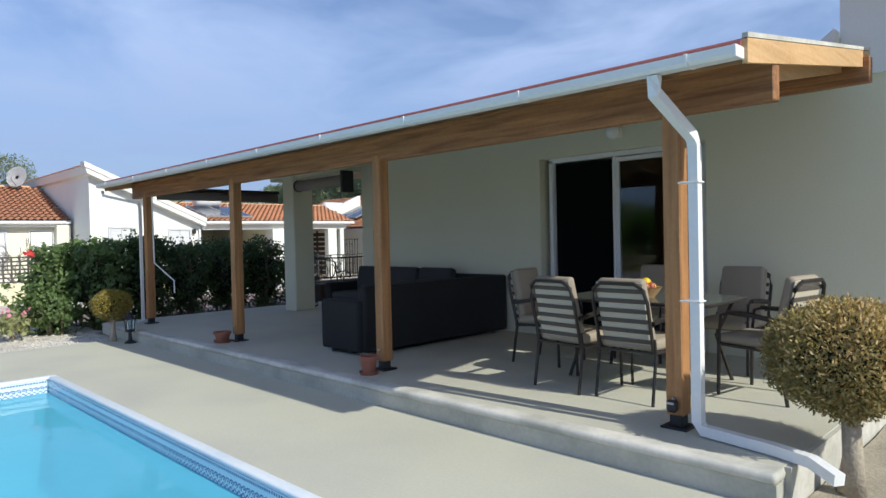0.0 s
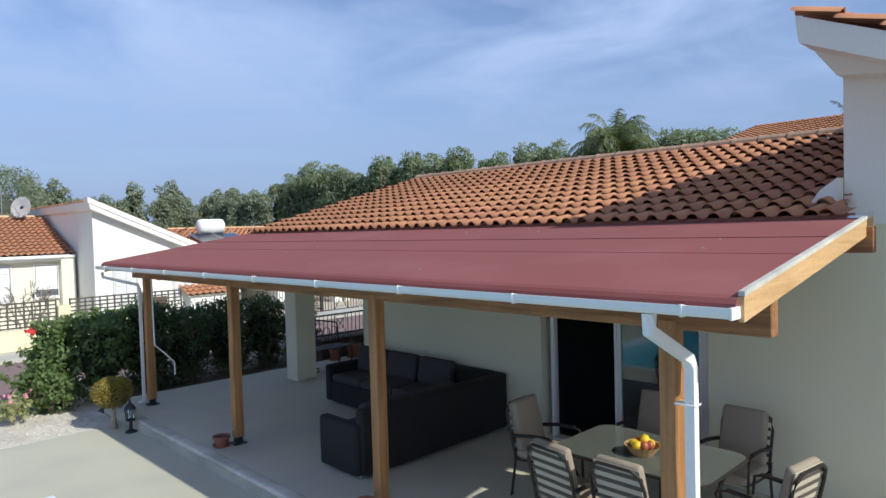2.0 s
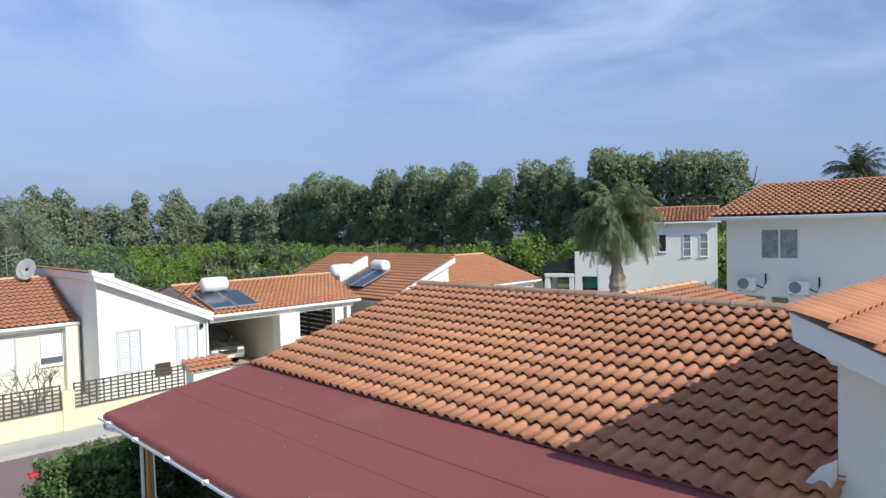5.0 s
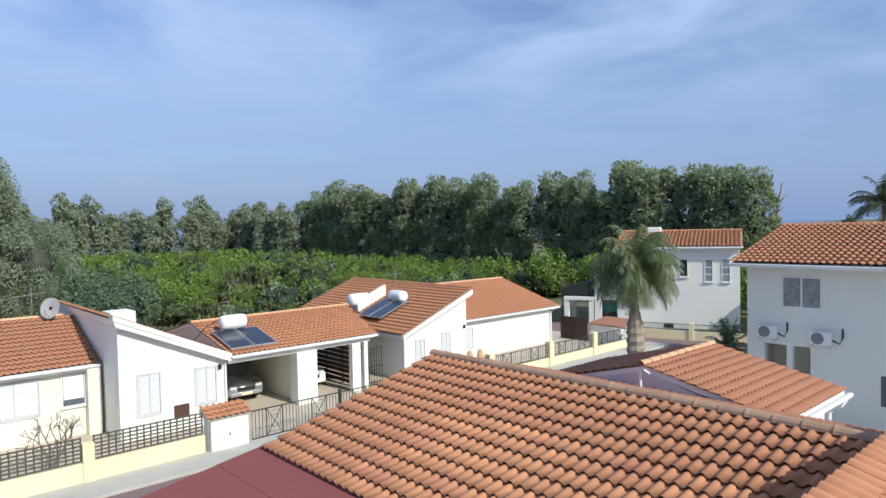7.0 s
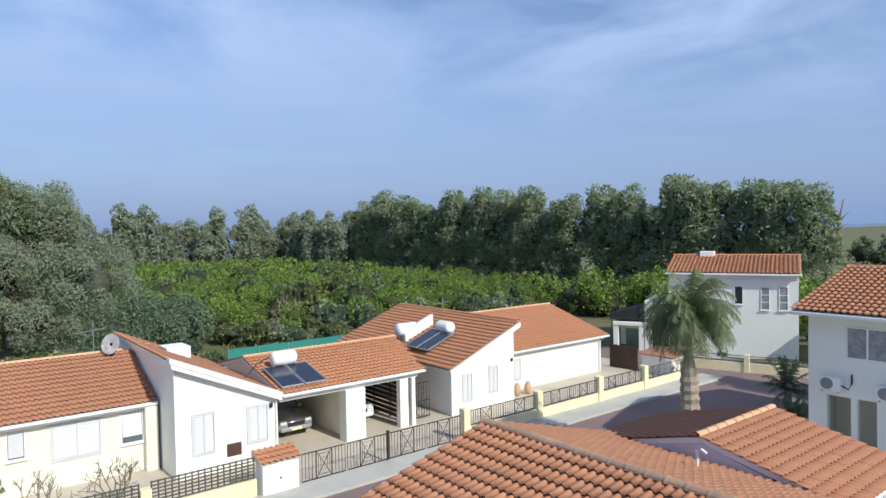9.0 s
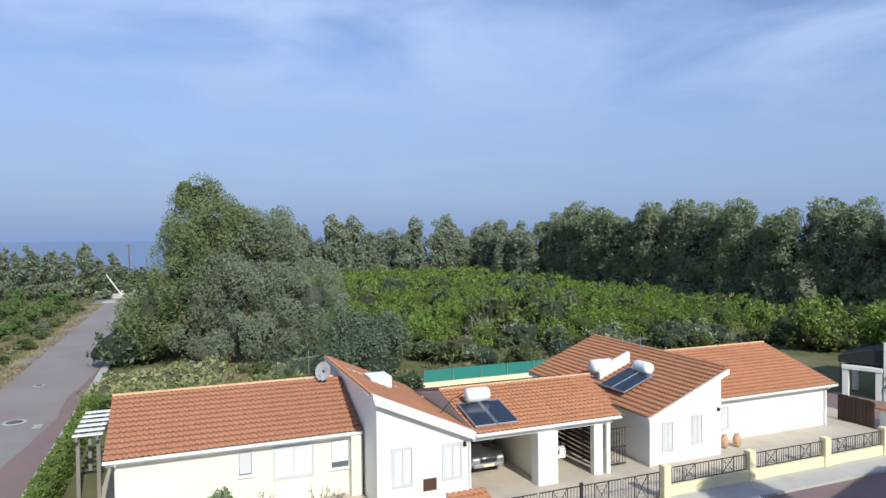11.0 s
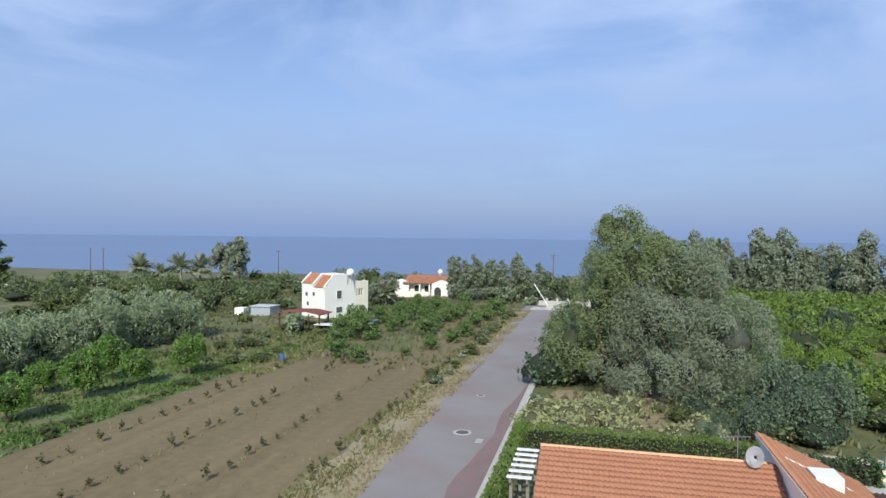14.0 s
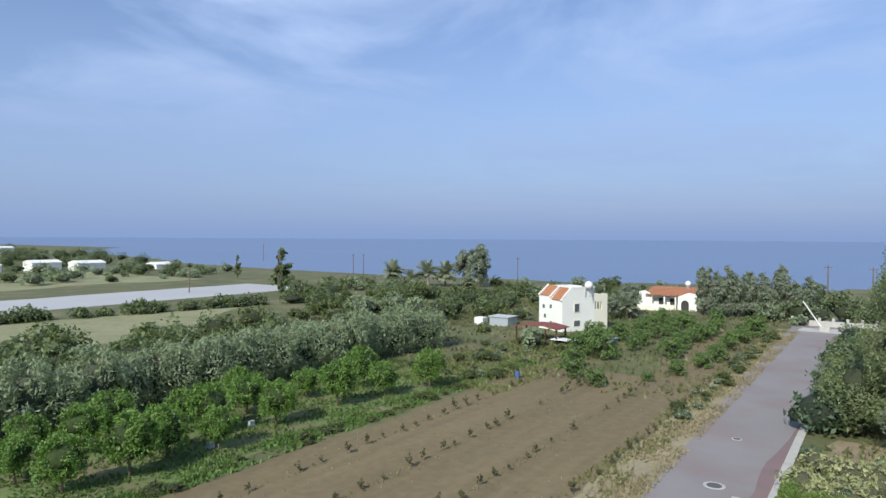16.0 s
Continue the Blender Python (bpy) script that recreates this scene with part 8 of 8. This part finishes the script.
qp = palm("queen_palm", "tall feathery palm with drooping grey-green fronds", 91, 5.75, 2.05, 92, 1.45, L_PALM, strands=40, width=0.035, thick=1.2, low=-0.55, boots=(4.15, 0.14))
qp.matrix_basis = pose(-12.3, 21.5, G)
qp2 = palm("feather_palm", "tall palm rising behind the two-storey house", 92, 8.1, 2.0, 44, 1.2, leafmat("dark_palm_leaf", (0.05, 0.07, 0.035)), strands=34, width=0.035)
qp2.matrix_basis = pose(-9.5, 41.5, G)
copy_thing(qp, pose(-3.0, 37.0, G, 0, 0, 40) @ Matrix.Diagonal((1, 1, 1.75, 1)))
dpalm = palm("date_palm", "grey-green date palm near the shore", 93, 2.2, 2.6, 52, 0.55, leafmat("date_palm_leaf", (0.29, 0.32, 0.23)), strands=20, width=0.16, low=-0.45)
spread(dpalm, [(-155, -121, G, 0, 1.9, 0.9), (-160, -112, G, 60, 1.9, 0.9), (-163, -108, G, 200, 1.8, 0.9), (-158, -97, G, 10, 1.1, 0.8), (-157, -116, G, 40, 1.2, 0.9), (-119, -39.2, G, 30, 1.1, 0.9), (-112, -56, G, 80, 0.6, 0.5), (-124, -41.5, G, 90, 1.1, 0.9)])
lowp = palm("garden_palm", "low bushy garden palm by the lane", 94, 0.7, 1.4, 24, 0.8, L_BLUE, strands=20, width=0.05)
spread(lowp, [(-13.7, 32.2, G, 0, 1.1, 1.2), (-12.0, 29.0, G, 60, 0.8, 1.0), (-49.5, 19.5, G, 0, 1.0, 1.0), (-47.0, 26.5, G, 60, 1.0, 1.0), (-41.5, 6.4, G, 60, 1.3, 1.0)])


def hedge(name, label, x0, y0, x1, y1, z0, z1, n, leaf, m, seed, extra=None):
    """A hedge: leaves thick over the faces of a block with a wavering outline, over a core painted dark for the shade
    within.
    """
    rng = np.random.default_rng(seed)
    h = thing(name, label, "hedge", at=((x0 + x1) / 2, (y0 + y1) / 2, z0))
    p = rng.uniform(0, 1, (n, 3))
    face = rng.integers(0, 5, n)
    p[face == 0, 0], p[face == 1, 0], p[face == 2, 1], p[face == 3, 1], p[face == 4, 2] = 0, 1, 0, 1, 1
    p += rng.normal(size=(n, 3)) * np.array([0.12, 0.02, 0.05])
    q = np.array([x0, y0, z0]) + p * np.array([x1 - x0, y1 - y0, z1 - z0])
    wob = np.sin(q[:, 1] * 2.1 + seed) * 0.07 + np.sin(q[:, 0] * 3.3 + q[:, 1] * 5.1) * 0.05
    q[:, 2] += wob * p[:, 2] * 1.6
    q[:, 0] += wob
    part("leaves", leaves("leaves", q, leaf, rng, 1.8, 0.4), m, h)
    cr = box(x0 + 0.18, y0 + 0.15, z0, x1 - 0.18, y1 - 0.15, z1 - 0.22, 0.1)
    part("core", cr, mat("hedge_shade_core", (0.018, 0.02, 0.010), 0.95, 0.3, 3, 12, 0.5), h)
    if extra:
        k = extra[0]
        part("flowers", leaves("flowers", q[rng.choice(n, k)] + np.array([0.12, -0.05, 0.02]), 0.075, rng, 1.0, 0.3), extra[1], h, "scattered red blossom")
    return h


M_REDFL = mat("red_blossom", (0.55, 0.03, 0.03), 0.6, 0.2)


def bush(x, y, rx, ry, z1, n, leaf, m, seed, label, red=0):
    """A loose garden bush on several stems, with an uneven outline."""
    rng = np.random.default_rng(seed)
    t = thing("garden_bush", label, "shrub", "bushes along the bed", at=(x, y, -0.2))
    h = z1 + 0.2
    b = bmesh.new()
    for k in range(5):
        a = rng.uniform(0, 6.28)
        limbs(b, rng, (x + 0.1 * math.cos(a), y + 0.1 * math.sin(a), -0.25), (x + rx * 0.6 * math.cos(a), y + ry * 0.6 * math.sin(a), z1 - 0.25), 0.028, 5, 0.35, 0.3)
    part("branch_frame", b, M_BARK, t)
    per = 26
    pts = np.concatenate([clumps(rng, int(n * 1.25) // per, per, (x, y, -0.2 + h * 0.56), (rx, ry, h * 0.46), 0.17, 0.35, 0.8), clumps(rng, n // per // 3, per, (x, y, z1 - 0.2), (rx * 0.8, ry * 0.9, 0.2), 0.14, 0.4), clumps(rng, n // per // 4, per, (x, y, 0.02), (rx * 0.9, ry, 0.22), 0.16, 0.3)])
    # dark solid inside the bush: its inner shade as colour
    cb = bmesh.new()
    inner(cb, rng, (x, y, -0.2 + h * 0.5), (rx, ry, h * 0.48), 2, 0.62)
    part("inner_core", cb, shade_coremat(m), t)
    part("foliage", leaves("foliage", pts, leaf * 0.72, rng, 1.9, 0.35), m, t)
    if red:
        spots = np.array([(x + 0.37 - 0.2 * k, y - 0.41 - 0.15 * k, z1 - 0.12 + 0.1 * k) for k in range(red)])
        pet = np.repeat(spots, 14, 0) + rng.normal(size=(red * 14, 3)) * 0.028
        part("blossom", leaves("blossom", pet, 0.07, rng, 1.2, 0.3), M_REDFL, t, "bright red blossom")
    return t


# leaf colour lightened to paint in the sun beyond the pergola's shade
L_SUNNY = leafmat("sunny_bush_leaf", (0.135, 0.20, 0.07), 0.5)
for k, (x, y, rx, ry, z1, n, leaf, m, red) in enumerate(((-12.15, 2.85, 0.5, 0.42, 0.52, 1500, 0.075, L_SUNNY, 0), (-12.75, 3.1, 0.65, 0.52, 1.32, 2000, 0.085, L_SUNNY, 1), (-12.55, 3.8, 0.75, 0.62, 1.42, 2700, 0.085, L_SUNNY, 0), (-12.6, 4.65, 0.7, 0.6, 1.48, 4200, 0.065, L_HEDGE, 0), (-12.5, 5.45, 0.65, 0.6, 1.30, 3800, 0.06, L_HEDGE, 0), (-12.7, 6.3, 0.65, 0.65, 1.38, 3800, 0.06, L_HEDGE, 0), (-12.6, 7.2, 0.6, 0.62, 1.34, 3000, 0.065, L_HEDGE, 0), (-12.75, 8.2, 0.6, 0.55, 1.2, 2200, 0.07, L_HEDGE, 0))):
    bush(x, y, rx, ry, z1, n, leaf, m, 201 + k, "light green leafy bush with red flowers in the gravel, leaves lightened for sun" if m is L_SUNNY else "dark green dense bush beside the terrace", red)
hedge("clipped_hedge", "clipped green hedge behind the bungalow", -40.7, -4.4, -39.7, 9.5, G, 1.36, 15000, 0.08, leafmat("clipped_leaf", (0.19, 0.265, 0.07), 0.2, 0.55, 0.5), 102)
hedge("clipped_hedge", "clipped green hedge beside the road", -40.7, -5.1, -24.5, -4.4, G, 1.1, 11000, 0.09, leafmat("clipped_leaf", (0.19, 0.265, 0.07), 0.2, 0.55, 0.5), 103)
hedge("clipped_hedge", "dark hedge between the gardens", -40.5, 9.6, -39.6, 14.5, G, 0.9, 2000, 0.14, L_HEDGE, 104)


def topiary(x, y, z, r, stem, label, n, leaf, m, m2, seed):
    rng = np.random.default_rng(seed)
    t = thing("topiary_tree", label, "shrub", "clipped ball shrubs", at=(x, y, z))
    b = tube([(x, y, z), (x + 0.01, y, z + stem * 0.5), (x - 0.01, y + 0.01, z + stem + r * 0.6)], [0.055 * r / 0.4 + 0.02, 0.05 * r / 0.4, 0.04 * r / 0.4], 9)
    for k in range(6):
        a = k * 1.05
        tube([(x, y, z + stem * 0.9), (x + 0.55 * r * math.cos(a), y + 0.55 * r * math.sin(a), z + stem + r * 0.9)], [0.03, 0.01], 5, b)
    part("stem", b, mat("grey_bark", (0.38, 0.33, 0.26), 0.9, 0.25, 8, 50, 0.6, depth=0.01), t, smooth=True)
    d = rng.normal(size=(n, 3))
    d /= np.linalg.norm(d, axis=1)[:, None]
    wob = 1 + 0.07 * np.sin(d[:, 0] * 7 + seed) * np.sin(d[:, 1] * 6) + rng.normal(size=n) * 0.035 + 0.05 * np.sin(d[:, 0] * 23) * np.sin(d[:, 1] * 19 + 1) * np.sin(d[:, 2] * 21)
    p = np.array([x, y, z + stem + r * 0.82]) + d * (rng.uniform(0.78, 1.0, n) * wob)[:, None] * np.array([r, r, r * 0.78])
    # more leaves towards the top and +x take the paler material m2
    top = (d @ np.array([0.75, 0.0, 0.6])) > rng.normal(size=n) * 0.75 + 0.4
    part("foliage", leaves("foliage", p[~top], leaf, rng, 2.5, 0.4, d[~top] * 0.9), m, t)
    part("new_growth", leaves("new_growth", p[top], leaf, rng, 2.5, 0.4, d[top] * 0.9), m2, t, "paler leaves, more of them towards the top and one side")
    # dark core between the leaves stands in for shade within the ball
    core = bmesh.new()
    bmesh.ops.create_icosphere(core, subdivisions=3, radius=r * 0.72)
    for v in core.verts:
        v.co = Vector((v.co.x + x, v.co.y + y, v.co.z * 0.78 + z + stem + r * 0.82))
    part("inner_core", core, mat("hedge_shade_core", (0.018, 0.02, 0.010)), t)
    return t


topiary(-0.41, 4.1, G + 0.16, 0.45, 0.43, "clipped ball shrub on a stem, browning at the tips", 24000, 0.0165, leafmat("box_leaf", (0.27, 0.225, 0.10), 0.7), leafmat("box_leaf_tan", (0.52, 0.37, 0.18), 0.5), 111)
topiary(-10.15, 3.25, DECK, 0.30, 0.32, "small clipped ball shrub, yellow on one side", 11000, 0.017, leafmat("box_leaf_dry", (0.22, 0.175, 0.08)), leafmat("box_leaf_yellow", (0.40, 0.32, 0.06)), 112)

# flowering plants in the gravel bed
for k, (x, y, r, m) in enumerate(((-11.75, 2.25, 0.36, L_YELLOWISH), (-12.3, 1.6, 0.45, L_SUNNY), (-11.9, 3.0, 0.5, L_SUNNY), (-12.4, 2.5, 0.62, L_SUNNY), (-12.9, 1.2, 0.4, L_OLIVE), (-11.5, 1.4, 0.3, L_YELLOWISH))):
    rng = np.random.default_rng(120 + k)
    t = thing("bedding_plant", "small leafy plant in the gravel bed", "plant", "bedding plants", at=(x, y, DECK))
    part("foliage", leaves("foliage", clumps(rng, 22, 18, (x, y, DECK + r * 0.7), (r, r, r * 0.9), 0.09, 0.2, 0.7), 0.055, rng), m, t)
    part("stems", limbs(None, rng, (x, y, DECK - 0.05), (x, y, DECK + r), 0.015, 6, r * 0.6, 0.1), M_BARK, t)
    if k in (0, 5):
        part("blossom", leaves("blossom", clumps(rng, 12, 4, (x, y, DECK + r * 0.9), (r, r, r * 0.7), 0.05, 0.7), 0.045, rng, 1.0), mat("pink_blossom", (0.55, 0.22, 0.28), 0.6, 0.2), t, "pink blossom")


def bare_bush(x, y, z, h, seed, label):
    rng = np.random.default_rng(seed)
    t = thing("bare_bush", label, "shrub", at=(x, y, z))
    b = bmesh.new()

    def grow(p, d, ln, r, lev):
        q = p + d * ln
        tube([p, p.lerp(q, 0.5) + Vector(rng.normal(size=3)) * ln * 0.05, q], [r, r * 0.85, r * 0.7], 5, b)
        if lev:
            for _ in range(2 if lev > 2 else 3):
                e = (d + Vector(rng.normal(size=3)) * 0.55 + Vector((0, 0, 0.12))).normalized()
                grow(q, e, ln * rng.uniform(0.6, 0.85), r * 0.68, lev - 1)
    for _ in range(4):
        grow(Vector((x, y, z)), Vector((rng.normal() * 0.45, rng.normal() * 0.45, 1)).normalized(), h * 0.3, h * 0.022, 4)
    part("twig_frame", b, mat("grey_twigs", (0.24, 0.21, 0.175), 0.9, 0.2), t)


bare_bush(-22.2, 4.6, G, 2.1, 131, "leafless branching shrub behind the lattice fence")
bare_bush(-22.4, 2.6, G, 1.9, 132, "leafless branching shrub behind the lattice fence")
bare_bush(-57, 26, G, 3.4, 133, "leafless grey tree at the orchard's edge")
rb = thing("round_bush", "small rounded green bush before the bungalow", "shrub", at=(-23.6, 1.36, G))
rng = np.random.default_rng(134)
part("foliage", leaves("foliage", clumps(rng, 60, 18, (-23.6, 1.36, 0.85), (0.5, 0.5, 0.55), 0.12, 0.6), 0.09, rng), L_OLIVE, rb)
part("stem", tube([(-23.6, 1.36, G), (-23.6, 1.36, 0.5)], 0.04, 6), M_BARK, rb)



def agave(x, y, r, n, m, label, seed):
    rng = np.random.default_rng(seed)
    t = thing("agave", label, "plant", "spiky garden plants", at=(x, y, G))
    for k in range(n):
        a, el = k * 2.4, 0.25 + 1.1 * (k / n)
        d = Vector((math.cos(a) * math.cos(el), math.sin(a) * math.cos(el), math.sin(el)))
        s = Vector((-math.sin(a), math.cos(a), 0)) * r * 0.06
        o = Vector((x, y, G + 0.1))
        ln = r * rng.uniform(0.8, 1.1)
        b = bmesh.new()
        low, mid, tip = o, o + d * ln * 0.5 + Vector((0, 0, 0.03)), o + d * ln - Vector((0, 0, 0.12 * ln))
        up = Vector((0, 0, 0.02))
        v = [b.verts.new(q) for q in (low - s, low + s, mid + s * 1.3 + up, tip, mid - s * 1.3 + up, mid - up)]
        b.faces.new((v[0], v[1], v[2], v[5])), b.faces.new((v[0], v[5], v[4])), b.faces.new((v[5], v[2], v[3])), b.faces.new((v[4], v[5], v[3]))
        part("leaf", b, m, t)
    part("base", lathe([(0.12 * r, -0.12), (0.1 * r, 0.0), (0.05 * r, 0.2)], (x, y, G + 0.1), 8), M_BARK, t)


M_AGAVE = mat("agave_leaf", (0.30, 0.36, 0.32), 0.6, 0.15, 3, 20, 0.1)
M_YUCCA = mat("yucca_leaf", (0.22, 0.27, 0.13), 0.6, 0.15, 3, 20, 0.1)
agave(-50.3, 5.9, 1.3, 26, M_AGAVE, "large silver-blue agave in the garden", 161)
agave(-49.2, 7.3, 1.0, 22, M_AGAVE, "silver-blue agave beside a bigger one", 162)
agave(-43.2, -3.9, 0.9, 30, M_YUCCA, "green spiky yucca near the kerb", 163)

# saplings in rows
rng = np.random.default_rng(141)
sap = thing("sapling", "thin young sapling in the ploughed field", "sapling", "saplings in rows")
part("stem", tube([(0, 0, -0.05), (0.02, 0.01, 0.4), (0.0, 0.03, 0.85)], [0.02, 0.014, 0.006], 5), M_BARK, sap, local=True)
part("foliage", leaves("foliage", clumps(rng, 10, 9, (0, 0, 0.6), (0.25, 0.25, 0.4), 0.11, 0.1), 0.11, rng), leafmat("sapling_leaf", (0.105, 0.105, 0.045)), sap, local=True)
pl = []
ROWS = (-15.0, -20.0, -25.3, -30.4)
for y in ROWS:
    for k in range(29):
        if R(0, 1) < 0.2:
            continue
        pl.append((-12 - k * 1.95 + R(-0.45, 0.45), y + R(-0.12, 0.12), G, R(0, 360), R(0.55, 1.1), R(0.7, 1.1)))
spread(sap, pl)

# grass as one object for each stretch
def tufts(name, label, n, area, size, m, seed, tall=1.0):
    rng = np.random.default_rng(seed)
    x0, x1, y0, y1 = area
    c = np.stack([rng.uniform(x0, x1, n), rng.uniform(y0, y1, n), np.full(n, G + 0.02 + size * 0.3 * tall)], 1)
    keep = np.sin(c[:, 0] * 0.9 + seed) + np.sin(c[:, 1] * 1.7 + c[:, 0] * 0.37) + rng.normal(size=n) * 0.8 > -0.4
    return whole(name, leaves(name, c[keep], size, rng, 3.0 * tall, 1.6), m, label, "grass", kind="stuff")


L_DRYG = leafmat("dry_blade", (0.29, 0.245, 0.15))
L_GREENG = leafmat("green_blade", (0.10, 0.16, 0.04))
tufts("dry_grass", "tufts of dry grass along the verge", 15000, (-118, 5, -14.6, -11.6), 0.17, L_DRYG, 151)
tufts("weeds", "green weeds along the verge and field edge", 5200, (-118, 5, -15.8, -13.2), 0.2, leafmat("weed_leaf", (0.15, 0.17, 0.06)), 152)
tufts("orchard_grass", "green grass under the orange trees", 20000, (-64, -8, -51, -34.2), 0.2, L_GREENG, 153)
tufts("field_weeds", "thin dry weeds in the ploughed soil", 1400, (-70, 5, -33, -15), 0.11, L_DRYG, 154)
for y in ROWS:
    tufts("row_weeds", "thin pale weeds along a planted row", 520, (-68, -8, y - 0.3, y + 0.3), 0.12, leafmat("row_weed_leaf", (0.22, 0.20, 0.10)), 158 + int(-y))
tufts("edge_grass", "lush green grass along the field edge", 6500, (-72, -12, -36.6, -33.6), 0.22, leafmat("lush_blade", (0.12, 0.20, 0.05)), 159)
tufts("wild_grass", "green and dry grass between field and house", 9000, (-92, -56, -44, -30), 0.26, leafmat("mixed_blade", (0.19, 0.21, 0.08)), 160)
tufts("scrub_grass", "rough grass among scrub", 14000, (-150, -30, -84, -56), 0.38, leafmat("rough_blade", (0.15, 0.16, 0.07)), 155)
tufts("shore_grass", "rough grass round the white houses", 14000, (-170, -62, -70, -15), 0.36, leafmat("rough_blade", (0.15, 0.16, 0.07)), 156)
tufts("orchard_grass_far", "rough grass behind the villas", 8000, (-75, -43, -4, 68), 0.34, leafmat("rough_blade", (0.15, 0.16, 0.07)), 157)
